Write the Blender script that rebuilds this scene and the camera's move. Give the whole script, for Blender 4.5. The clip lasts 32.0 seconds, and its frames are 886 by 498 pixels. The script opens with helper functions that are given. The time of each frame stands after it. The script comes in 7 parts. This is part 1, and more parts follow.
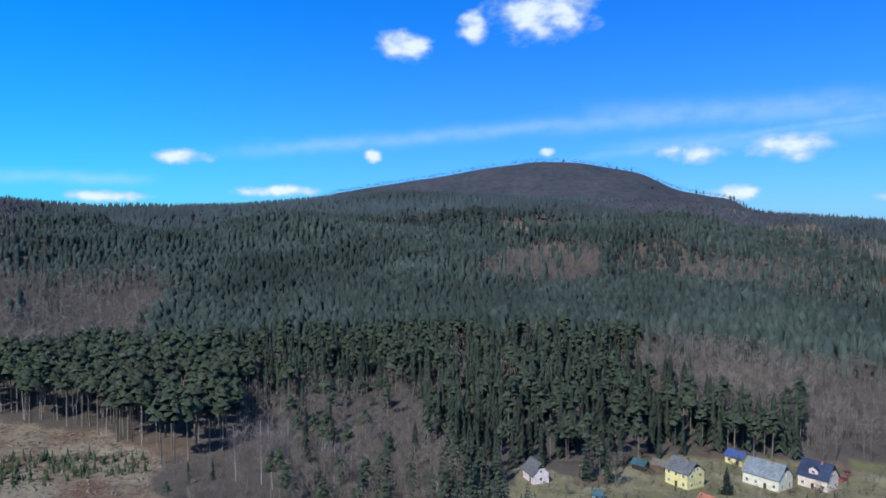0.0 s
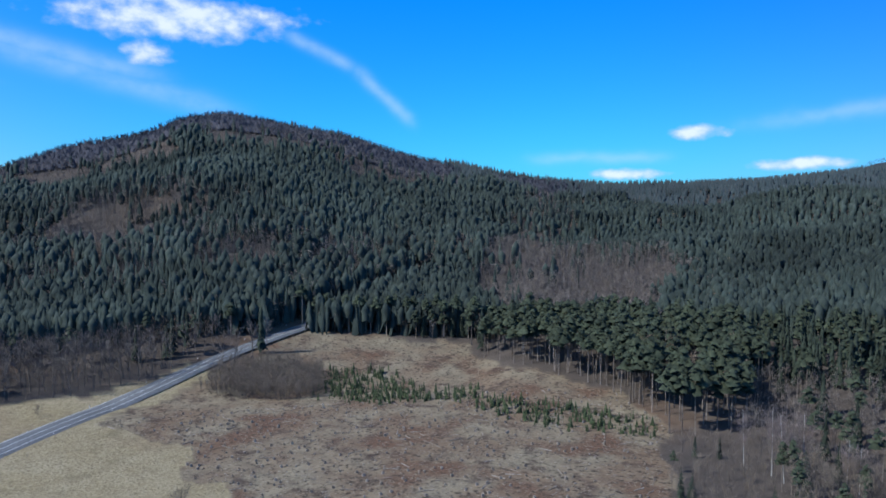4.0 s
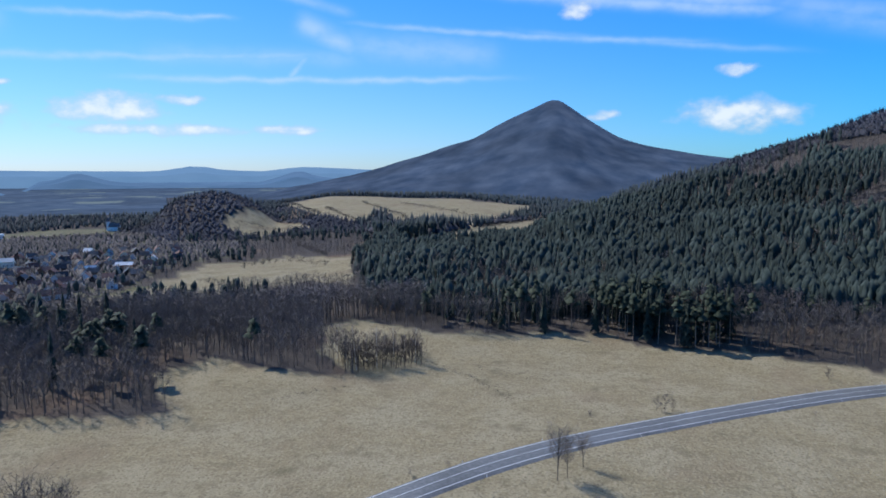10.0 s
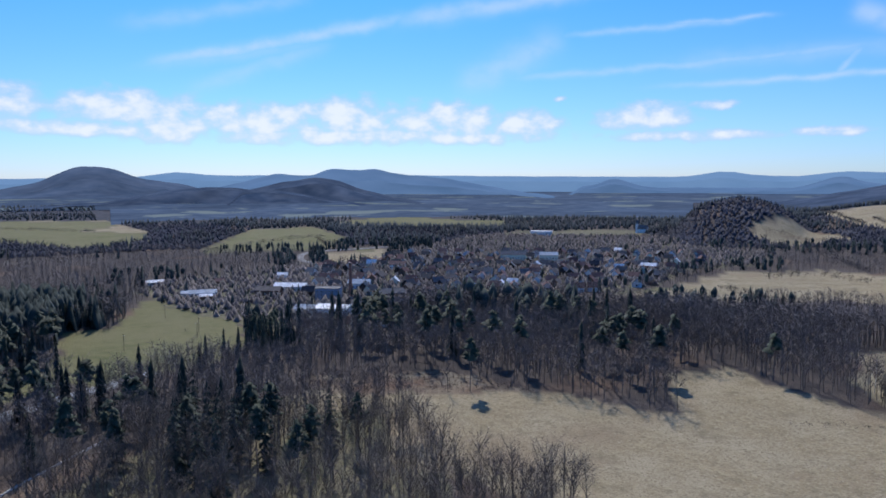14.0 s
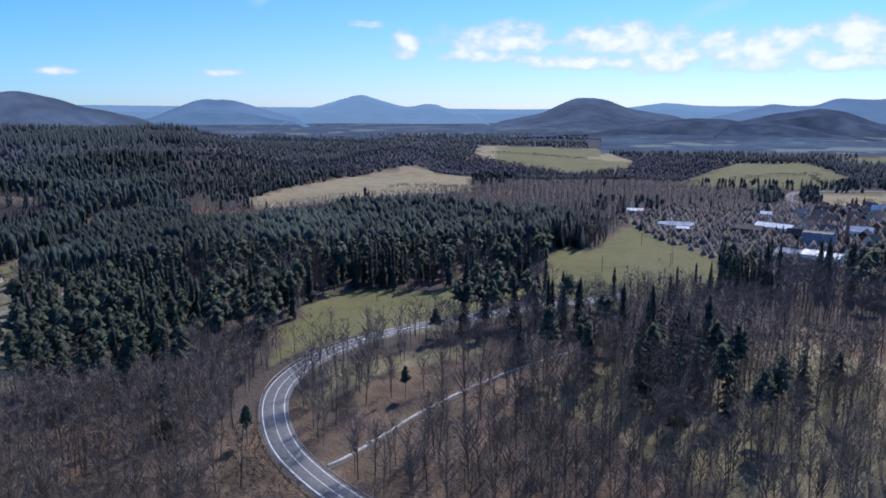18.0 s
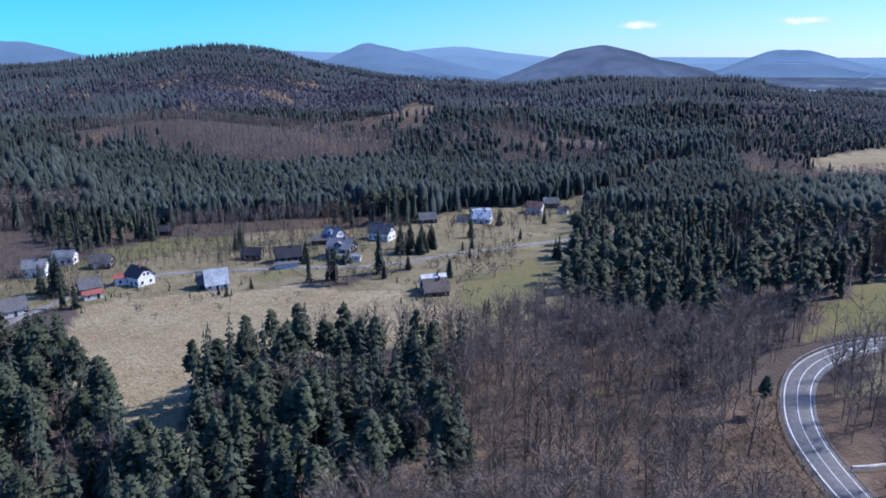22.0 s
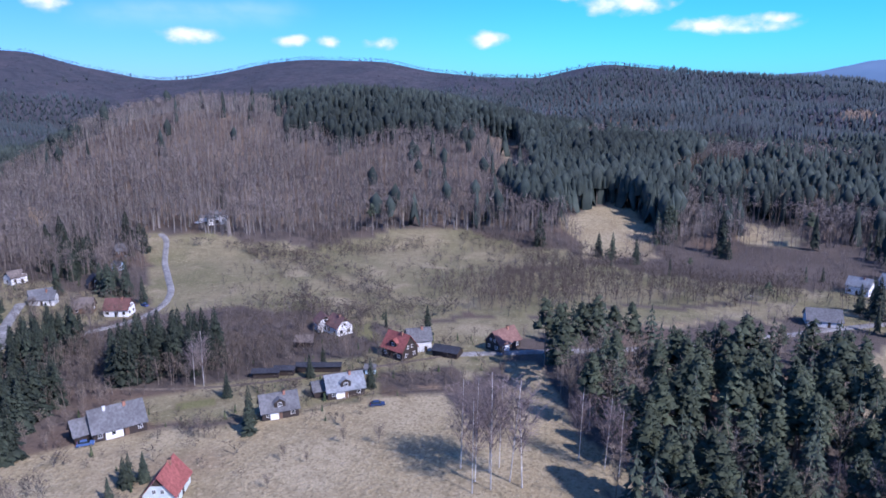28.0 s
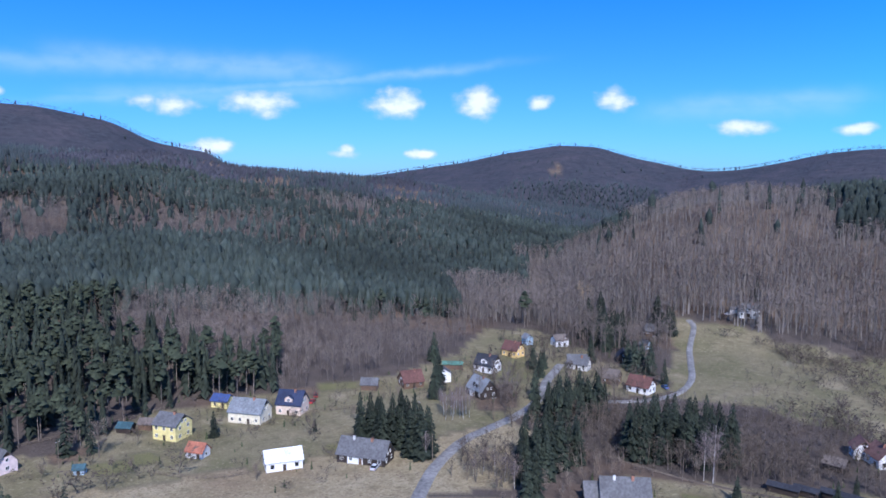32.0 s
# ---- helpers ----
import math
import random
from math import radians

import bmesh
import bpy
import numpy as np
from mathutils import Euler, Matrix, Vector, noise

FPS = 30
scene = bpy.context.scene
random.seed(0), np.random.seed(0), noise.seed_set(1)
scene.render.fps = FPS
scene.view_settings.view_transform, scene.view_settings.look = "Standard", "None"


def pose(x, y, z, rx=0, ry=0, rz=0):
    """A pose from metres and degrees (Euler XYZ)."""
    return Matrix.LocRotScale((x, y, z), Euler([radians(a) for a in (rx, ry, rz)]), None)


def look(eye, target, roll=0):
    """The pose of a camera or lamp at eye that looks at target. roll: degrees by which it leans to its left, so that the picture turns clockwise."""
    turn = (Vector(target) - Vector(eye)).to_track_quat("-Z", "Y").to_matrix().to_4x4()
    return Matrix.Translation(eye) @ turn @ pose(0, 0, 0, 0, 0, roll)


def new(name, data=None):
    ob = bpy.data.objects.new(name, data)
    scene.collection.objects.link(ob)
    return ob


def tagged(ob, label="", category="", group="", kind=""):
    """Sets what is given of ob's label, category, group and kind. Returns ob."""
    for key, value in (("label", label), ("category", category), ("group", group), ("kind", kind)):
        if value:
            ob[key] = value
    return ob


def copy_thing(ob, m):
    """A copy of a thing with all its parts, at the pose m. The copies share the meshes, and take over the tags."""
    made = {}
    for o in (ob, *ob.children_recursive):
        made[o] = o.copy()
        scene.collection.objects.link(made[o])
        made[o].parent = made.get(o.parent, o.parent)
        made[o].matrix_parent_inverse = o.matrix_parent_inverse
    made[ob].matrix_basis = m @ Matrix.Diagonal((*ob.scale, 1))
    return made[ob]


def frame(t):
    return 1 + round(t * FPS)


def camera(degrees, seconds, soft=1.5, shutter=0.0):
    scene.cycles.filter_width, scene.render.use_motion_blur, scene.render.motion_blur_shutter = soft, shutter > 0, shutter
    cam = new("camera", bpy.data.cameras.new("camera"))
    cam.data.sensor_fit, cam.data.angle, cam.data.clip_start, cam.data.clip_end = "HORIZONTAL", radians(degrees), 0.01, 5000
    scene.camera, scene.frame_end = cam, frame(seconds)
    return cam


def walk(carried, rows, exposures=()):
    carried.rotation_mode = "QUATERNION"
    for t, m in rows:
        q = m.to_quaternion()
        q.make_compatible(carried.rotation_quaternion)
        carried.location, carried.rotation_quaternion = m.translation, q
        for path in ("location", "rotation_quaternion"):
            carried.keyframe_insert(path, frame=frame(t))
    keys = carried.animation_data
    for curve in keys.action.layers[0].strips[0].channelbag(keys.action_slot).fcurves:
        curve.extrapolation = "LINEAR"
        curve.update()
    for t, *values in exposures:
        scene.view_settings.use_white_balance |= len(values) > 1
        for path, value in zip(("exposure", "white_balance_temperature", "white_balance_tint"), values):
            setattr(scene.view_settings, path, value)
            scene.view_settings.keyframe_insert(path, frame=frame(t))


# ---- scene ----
cam = camera(63.3, 32.0, soft=1.7)
# seconds, heading (anticlockwise from +y), tilt, lean
TURN = [
    (0, -0.00, -1.80, -0.15), (0.5, 5.03, -2.24, -0.07), (1, 10.28, -2.27, -0.20), (1.5, 15.22, -3.12, -0.00), (2, 20.07, -3.00, 0.02),
    (2.5, 25.11, -3.31, -0.11), (3, 29.65, -3.58, -0.32), (3.5, 34.43, -3.49, -0.17), (5.5, 54.01, -4.40, -0.59), (6, 58.71, -4.64, -0.11),
    (6.5, 63.52, -4.83, -0.06), (7, 68.41, -4.66, -0.06), (7.5, 73.28, -4.84, -0.03), (8, 78.24, -5.08, 0.01), (8.5, 83.16, -5.41, 0.02),
    (9, 88.00, -5.41, -0.16), (9.5, 92.96, -6.02, -0.32), (10, 98.00, -6.02, -0.13), (10.5, 102.90, -5.83, -0.21), (11, 107.92, -5.65, -0.25),
    (11.5, 113.14, -5.78, -0.37), (12, 118.36, -5.89, -0.30), (12.5, 123.49, -5.98, -0.23), (13, 128.54, -5.18, -0.09), (13.5, 133.39, -5.02, 0.04),
    (14, 138.17, -5.51, -0.14), (14.5, 142.76, -5.86, -0.37), (16.5, 159.99, -5.99, -0.09), (17, 164.73, -9.05, 0.13), (17.5, 170.04, -10.10, -0.06),
    (18, 175.27, -10.87, 0.03), (18.5, 180.62, -11.51, 0.09), (19, 186.08, -12.21, 0.32), (19.5, 191.35, -12.44, 0.43), (20, 196.70, -12.69, 0.11),
    (20.5, 201.98, -13.07, -0.14), (21, 207.09, -13.78, -0.13), (21.5, 212.26, -14.19, -0.08), (22, 217.56, -14.46, -0.23), (22.5, 222.68, -14.58, -0.08),
    (23, 227.86, -14.49, -0.29), (23.5, 233.04, -14.46, -0.39), (24, 238.22, -14.23, -0.36), (24.5, 243.33, -13.90, -0.23), (25, 248.41, -13.51, -0.22),
    (25.5, 253.51, -13.56, -0.35), (27.5, 273.94, -12.73, -0.38), (28, 279.13, -12.73, -0.39), (28.5, 284.15, -12.28, -0.23), (29, 289.51, -11.46, -0.29),
    (29.5, 294.96, -10.82, -0.16), (30, 300.31, -10.04, -0.39), (30.5, 305.30, -8.78, 0.20), (31, 310.50, -8.13, 0.07), (31.5, 315.34, -7.13, 0.17),
    (32, 320.12, -5.57, 0.09),
]


def facing(heading, tilt, lean):
    h, k = radians(heading), radians(tilt)
    eye = Vector((0, 0, 90))
    return look(eye, eye + Vector((-math.sin(h) * math.cos(k), math.cos(h) * math.cos(k), math.sin(k))), lean)


walk(cam, [(t, facing(h, k, l)) for t, h, k, l in TURN],
     [(0, 0.08, 6000, 5), (6, 0.06, 6000, 5), (9, 0.02, 6050, 6), (13, -0.05, 6100, 11), (17, 0.07, 6150, 15), (20, 0.25, 6020, 15), (23, 0.47, 5850, 20), (25, 0.49, 5770, 26), (28, 0.46, 5670, 27), (30, 0.33, 5620, 23), (32, 0.26, 5650, 18)])

# ---- daylight ----
SUN_AZ, SUN_EL = 148.0, 42.0
world = bpy.data.worlds.new("spring_sky")
scene.world = world
world.use_nodes = True
wt = world.node_tree
wt.nodes.clear()


def wput(n, i, v):
    if isinstance(v, (int, float, tuple)):
        n.inputs[i].default_value = v
    else:
        wt.links.new(v, n.inputs[i])


def wmath(op, *args, clamp=False):
    n = wt.nodes.new("ShaderNodeMath")
    n.operation, n.use_clamp = op, clamp
    for i, v in enumerate(args):
        wput(n, i, v)
    return n.outputs[0]


def wvec(op, *args, out=0):
    n = wt.nodes.new("ShaderNodeVectorMath")
    n.operation = op
    for i, v in enumerate(args):
        wput(n, i, v)
    return n.outputs[out]


def wmap(v, a, b, c=0.0, d=1.0, soft=True):
    n = wt.nodes.new("ShaderNodeMapRange")
    n.interpolation_type = "SMOOTHSTEP" if soft else "LINEAR"
    for i, w in enumerate((v, a, b, c, d)):
        wput(n, i, w)
    return n.outputs[0]


def wmix(f, a, b, blend="MIX"):
    n = wt.nodes.new("ShaderNodeMix")
    n.data_type, n.blend_type = "RGBA", blend
    for i, w in ((0, f), (6, a), (7, b)):
        wput(n, i, w)
    return n.outputs[2]


def wnoise(v, scale, detail, squash=1.0):
    n = wt.nodes.new("ShaderNodeTexNoise")
    n.inputs["Scale"].default_value, n.inputs["Detail"].default_value = scale, detail
    wt.links.new(wvec("MULTIPLY", v, (1.0, squash, 1.0)), n.inputs["Vector"])
    return n.outputs[0]


sky = wt.nodes.new("ShaderNodeTexSky")
sky.sky_type, sky.sun_disc = "NISHITA", False
sky.sun_elevation, sky.sun_rotation = radians(SUN_EL), radians(360 - SUN_AZ)
sky.air_density, sky.dust_density, sky.ozone_density, sky.altitude = 1.0, 0.3, 3.0, 400
# bearing (seam at 218 degrees) and height of each part of the sky, in degrees
coord = wt.nodes.new("ShaderNodeTexCoord")
split = wt.nodes.new("ShaderNodeSeparateXYZ")
seam = wvec("NORMALIZE", coord.outputs["Generated"])
rot = wt.nodes.new("ShaderNodeVectorRotate")
rot.rotation_type = "Z_AXIS"
rot.inputs["Angle"].default_value = radians(-38)
wt.links.new(seam, rot.inputs["Vector"])
wt.links.new(rot.outputs[0], split.inputs[0])
bearing = wmath("ADD", wmath("MULTIPLY", wmath("ARCTAN2", wmath("MULTIPLY", split.outputs[0], -1.0), split.outputs[1]), 180 / math.pi), 38.0)
rise = wmath("MULTIPLY", wmath("ARCSINE", split.outputs[2]), 180 / math.pi)
flat = wt.nodes.new("ShaderNodeCombineXYZ")
wput(flat, 0, bearing), wput(flat, 1, rise)
spot = flat.outputs[0]
puff = wnoise(spot, 0.55, 7, 1.5)
ragged = wvec("ADD", spot, wvec("MULTIPLY", wvec("SUBTRACT", wnoise(spot, 0.4, 4), (0.5, 0.5, 0.5)), (1.5, 0.6, 0.0)))
CLOUD, STREAK = [1e3], [0.0]


def cloud(a, e, w, h):
    v = wvec("MULTIPLY", wvec("SUBTRACT", ragged, (a, e, 0.0)), (1 / w, 1 / h, 0.0))
    CLOUD[0] = wmath("MINIMUM", CLOUD[0], wvec("DOT_PRODUCT", v, v, out=1))


def streak(a0, e0, a1, e1, w, k):
    n = math.hypot(a1 - a0, e1 - e0)
    ux, uy = (a1 - a0) / n, (e1 - e0) / n
    v = wvec("SUBTRACT", ragged, ((a0 + a1) / 2, (e0 + e1) / 2, 0.0))
    p = wmath("POWER", wmath("MULTIPLY", wvec("DOT_PRODUCT", v, (ux, uy, 0.0), out=1), 2 / n), 6.0)
    q = wmath("POWER", wmath("MULTIPLY", wvec("DOT_PRODUCT", v, (-uy, ux, 0.0), out=1), 1 / w), 2.0)
    STREAK[0] = wmath("MAXIMUM", STREAK[0], wmath("MULTIPLY", wmath("EXPONENT", wmath("MULTIPLY", wmath("ADD", p, q), -1.0)), k))


cloud(-7.8, 16.34, 4.37, 2.25)
cloud(2.9, 13.95, 2.53, 1.25)
cloud(-2.4, 15.32, 1.29, 1.25)
cloud(19.8, 5.26, 2.30, 0.60)
cloud(5.4, 5.52, 0.69, 0.60)
cloud(-8.3, 5.78, 0.69, 0.40)
cloud(-19.5, 5.37, 1.84, 0.75)
cloud(-26.1, 5.72, 2.53, 1.10)
cloud(13.2, 2.77, 3.68, 0.50)
cloud(-22.4, 2.36, 1.84, 0.60)
cloud(25.2, 2.28, 3.22, 0.50)
cloud(59.5, 13.58, 8.74, 1.80)
cloud(61.3, 11.11, 1.84, 1.00)
cloud(87.6, 12.40, 1.61, 0.90)
cloud(76.0, 7.48, 1.47, 0.55)
cloud(75.8, 4.27, 4.60, 1.30)
cloud(85.5, 4.36, 1.38, 0.40)
cloud(117.8, 5.43, 1.84, 0.45)
cloud(85.4, 4.44, 1.29, 0.40)
cloud(76.2, 7.54, 1.38, 0.50)
cloud(110.2, 3.40, 2.76, 0.40)
cloud(159.0, 4.15, 4.60, 1.50)
cloud(152.8, 4.46, 5.98, 1.60)
cloud(145.8, 4.82, 5.52, 1.80)
cloud(137.9, 4.57, 5.52, 1.70)
cloud(132.1, 4.33, 3.68, 1.30)
cloud(122.8, 4.76, 4.14, 1.25)
cloud(117.6, 5.49, 1.84, 0.35)
cloud(109.9, 3.27, 2.76, 0.35)
cloud(129.1, 6.21, 0.69, 0.25)
cloud(144.6, 3.31, 17.48, 0.70)
cloud(119.5, 3.23, 6.90, 0.50)
cloud(170.8, 5.26, 5.52, 1.50)
cloud(161.6, 5.14, 5.98, 1.60)
cloud(178.2, 4.66, 1.38, 1.00)
cloud(180.9, 6.40, 1.38, 0.25)
cloud(172.4, 4.18, 4.14, 0.70)
cloud(164.1, 3.74, 8.28, 0.70)
cloud(178.3, 5.02, 1.15, 1.25)
cloud(181.0, 6.58, 1.38, 0.25)
cloud(192.1, 2.76, 2.30, 0.35)
cloud(202.9, 2.70, 1.84, 0.35)
cloud(-101.1, 4.15, 2.76, 0.65)
cloud(-104.6, 4.54, 1.84, 0.45)
cloud(-84.6, 3.56, 1.61, 0.60)
cloud(-95.7, 5.68, 2.76, 0.60)
cloud(-94.4, 5.96, 3.68, 1.00)
cloud(-102.2, 4.15, 4.37, 0.65)
cloud(-84.3, 3.61, 1.61, 0.60)
cloud(-36.1, 5.85, 2.62, 1.25)
cloud(-42.7, 5.97, 1.93, 1.35)
cloud(-53.1, 6.08, 1.52, 1.00)
cloud(-47.6, 5.95, 1.29, 0.65)
cloud(-62.5, 3.70, 2.16, 0.65)
cloud(-84.4, 3.44, 1.47, 0.65)
cloud(-90.7, 7.48, 2.76, 1.25)
cloud(-72.1, 3.41, 0.92, 0.50)
cloud(-69.6, 3.48, 1.38, 0.50)
cloud(-76.2, 3.25, 1.38, 0.50)
cloud(-38.1, 1.96, 1.15, 0.45)
cloud(-32.3, 2.25, 0.92, 0.45)
cloud(-25.1, 5.68, 2.30, 0.90)
cloud(-21.8, 2.39, 2.07, 0.70)
cloud(-17.6, 5.49, 1.15, 0.60)
cloud(-38.0, 1.96, 1.38, 0.45)
cloud(-32.1, 1.97, 1.38, 0.40)
streak(91.9, 14.12, 74.0, 11.99, 0.70, 0.60)
streak(75.7, 12.19, 60.5, 9.24, 0.70, 0.35)
streak(91.6, 10.68, 72.7, 8.57, 0.22, 0.30)
streak(51.5, 12.89, 46.2, 10.46, 0.43, 0.40)
streak(46.2, 10.46, 41.7, 6.35, 0.48, 0.35)
streak(95.7, 13.88, 72.6, 11.17, 0.43, 0.60)
streak(74.7, 11.62, 55.3, 6.98, 0.78, 0.30)
streak(109.2, 11.44, 104.9, 9.54, 0.70, 0.55)
streak(105.7, 9.76, 94.0, 9.13, 0.96, 0.35)
streak(120.6, 6.91, 94.0, 7.30, 0.22, 0.55)
streak(120.9, 11.32, 114.0, 11.40, 0.17, 0.50)
streak(104.0, 11.26, 78.9, 9.51, 0.22, 0.45)
streak(109.8, 7.00, 108.2, 8.90, 0.26, 0.40)
streak(120.7, 8.61, 104.0, 8.78, 0.61, 0.25)
streak(159.5, 8.52, 141.3, 12.34, 0.39, 0.60)
streak(141.7, 12.12, 125.3, 14.32, 0.61, 0.55)
streak(157.0, 6.82, 147.1, 10.16, 0.52, 0.30)
streak(136.7, 7.18, 129.1, 10.65, 1.04, 0.40)
streak(132.5, 7.83, 107.0, 9.02, 0.26, 0.40)
streak(128.7, 10.87, 115.2, 11.35, 0.22, 0.40)
streak(113.1, 13.97, 105.2, 12.10, 0.35, 0.35)
streak(161.4, 11.05, 148.8, 13.54, 0.52, 0.30)
streak(16.5, 5.70, -13.3, 8.33, 0.52, 0.30)
streak(-11.2, 8.49, -32.8, 8.14, 0.87, 0.30)
streak(-13.3, 5.87, -32.8, 6.90, 0.61, 0.25)
streak(32.6, 3.57, 22.3, 3.55, 0.43, 0.30)
streak(-7.2, 7.72, -30.5, 8.84, 0.70, 0.30)
streak(-11.5, 5.35, -44.7, 8.88, 0.35, 0.30)
streak(-55.2, 5.08, -69.6, 5.25, 0.78, 0.20)
streak(189.3, 7.81, 184.4, 10.48, 0.39, 0.55)
streak(185.2, 9.51, 177.8, 10.66, 0.35, 0.50)
streak(159.9, 8.32, 147.5, 10.33, 0.52, 0.25)
streak(-57.0, 5.52, -70.1, 5.65, 0.61, 0.25)

# clear air: deep blue above, pale towards the land
tint = wt.nodes.new("ShaderNodeValToRGB")
for _ in range(3):
    tint.color_ramp.elements.new(0.5)
# last stop: overhead, out of view, the sky is brightened as added fill
for el, pos, col in zip(tint.color_ramp.elements, (0.0, 0.10, 0.28, 0.36, 0.62), ((0.57, 0.84, 1.18, 1), (0.47, 0.87, 1.30, 1), (0.25, 0.89, 1.56, 1), (0.25, 0.86, 1.50, 1), (1.06, 1.16, 1.30, 1))):
    el.position, el.color = pos, col
wt.links.new(wmap(rise, 0.0, 60.0, soft=False), tint.inputs[0])
air = wmix(1.0, sky.outputs[0], tint.outputs[0], "MULTIPLY")
# deeper blue on the side away from the sun
away = wmath("COSINE", wmath("MULTIPLY", wmath("SUBTRACT", bearing, SUN_AZ), math.pi / 180))
air = wmix(1.0, air, wmix(wmap(away, -0.2, 0.9), wmix(wmap(away, -1.0, -0.4), (0.52, 0.70, 0.95, 1), (0.41, 1.03, 1.23, 1)), (1.10, 0.93, 0.97, 1)), "MULTIPLY")
veil = wmath("MULTIPLY", STREAK[0], wmap(puff, 0.25, 0.65, 0.55, 1.0))
air = wmix(veil, air, (5.6, 6.9, 8.2, 1))
body = wmath("ADD", wmath("SUBTRACT", 1.0, CLOUD[0]), wmath("MULTIPLY", wmath("SUBTRACT", puff, 0.5), 2.8))
cover_of = wmap(body, -0.25, 1.2)
white = wmix(wmap(body, 0.2, 1.3), (5.0, 5.9, 7.0, 1), (8.2, 8.5, 8.9, 1))
air = wmix(wmath("MULTIPLY", cover_of, 0.9), air, white)
back = wt.nodes.new("ShaderNodeBackground")
back.inputs[1].default_value = 0.11
out = wt.nodes.new("ShaderNodeOutputWorld")
wt.links.new(air, back.inputs[0])
wt.links.new(back.outputs[0], out.inputs[0])

sun = new("sun", bpy.data.lights.new("sun", "SUN"))
sun.data.energy, sun.data.angle, sun.data.color = 4.2, radians(0.53), (1.0, 0.96, 0.90)
sa, se = radians(SUN_AZ), radians(SUN_EL)
sun_way = Vector((-math.sin(sa) * math.cos(se), math.cos(sa) * math.cos(se), math.sin(se)))
sun.matrix_world = look(sun_way * 3000, (0, 0, 0))
scene.view_settings.exposure = 0.0

# ---- materials ----
def material(name, low, high, scale=1.0, rough=0.9, island=0.0, per_object=0.0, bump=0.0, coarse=0.0, coarse_scale=0.01, metal=0.0, glow=0.0, spec=0.2, sheen=0.0):
    """Noise from low to high at a scale per metre; varied by island, by object and by a coarse noise over the land."""
    m = bpy.data.materials.new(name)
    m.use_nodes = True
    t = m.node_tree
    b = t.nodes["Principled BSDF"]
    b.inputs["Roughness"].default_value, b.inputs["Metallic"].default_value = rough, metal
    b.inputs["Specular IOR Level"].default_value = spec
    b.inputs["Sheen Weight"].default_value, b.inputs["Sheen Roughness"].default_value = sheen, 0.45
    geo = t.nodes.new("ShaderNodeNewGeometry")
    n = t.nodes.new("ShaderNodeTexNoise")
    n.inputs["Scale"].default_value, n.inputs["Detail"].default_value = scale, 4
    t.links.new(geo.outputs["Position"], n.inputs["Vector"])
    ramp = t.nodes.new("ShaderNodeMapRange")
    ramp.inputs[1].default_value, ramp.inputs[2].default_value = 0.3, 0.7
    t.links.new(n.outputs[0], ramp.inputs[0])
    mix = t.nodes.new("ShaderNodeMix")
    mix.data_type = "RGBA"
    t.links.new(ramp.outputs[0], mix.inputs[0])
    mix.inputs[6].default_value, mix.inputs[7].default_value = (*low, 1), (*high, 1)
    colour = mix.outputs[2]

    def vary(source, amount, colour):
        h = t.nodes.new("ShaderNodeHueSaturation")
        r = t.nodes.new("ShaderNodeMapRange")
        r.inputs[3].default_value, r.inputs[4].default_value = 1 - amount, 1 + amount
        t.links.new(source, r.inputs[0])
        t.links.new(r.outputs[0], h.inputs["Value"])
        t.links.new(colour, h.inputs["Color"])
        return h.outputs[0]

    if island:
        colour = vary(geo.outputs["Random Per Island"], island, colour)
    if per_object:
        colour = vary(t.nodes.new("ShaderNodeObjectInfo").outputs["Random"], per_object, colour)
    if coarse:
        c = t.nodes.new("ShaderNodeTexNoise")
        c.inputs["Scale"].default_value, c.inputs["Detail"].default_value = coarse_scale, 3
        t.links.new(geo.outputs["Position"], c.inputs["Vector"])
        cr = t.nodes.new("ShaderNodeMapRange")
        cr.inputs[1].default_value, cr.inputs[2].default_value = 0.3, 0.7
        t.links.new(c.outputs[0], cr.inputs[0])
        colour = vary(cr.outputs[0], coarse, colour)
    t.links.new(colour, b.inputs["Base Color"])
    if sheen:
        b.inputs["Sheen Tint"].default_value = (1.0, 0.86, 0.72, 1)
    if bump:
        bp = t.nodes.new("ShaderNodeBump")
        bp.inputs["Strength"].default_value, bp.inputs["Distance"].default_value = bump, 0.3 / scale
        t.links.new(n.outputs[0], bp.inputs["Height"])
        t.links.new(bp.outputs[0], b.inputs["Normal"])
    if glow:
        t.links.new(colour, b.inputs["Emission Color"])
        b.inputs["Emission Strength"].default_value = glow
    return m


NEEDLE = material("spruce_needles", (0.021, 0.029, 0.021), (0.047, 0.058, 0.038), 0.5, 0.8, island=0.3, per_object=0.3, coarse=0.45, coarse_scale=0.008)
PINE = material("pine_needles", (0.034, 0.046, 0.029), (0.074, 0.088, 0.053), 0.6, 0.8, island=0.3, per_object=0.25)
TWIG = material("bare_twigs", (0.135, 0.107, 0.083), (0.245, 0.198, 0.155), 0.4, 0.9, island=0.22, per_object=0.15, coarse=0.3, coarse_scale=0.012, sheen=0.2)
# purple-grey twigs, made bluer by distance haze painted into the colour
TWIG_FAR = material("haze_tinted_twigs", (0.048, 0.049, 0.061), (0.079, 0.077, 0.090), 0.05, 0.95, island=0.12, coarse=0.3, coarse_scale=0.006)
TWIG_MID = material("massed_twigs", (0.120, 0.098, 0.085), (0.208, 0.174, 0.150), 0.15, 0.95, island=0.2, coarse=0.28, coarse_scale=0.01, sheen=0.2)
TWIG_SHRUB = material("shrub_twigs", (0.065, 0.052, 0.042), (0.135, 0.108, 0.086), 0.5, 0.95, island=0.25)
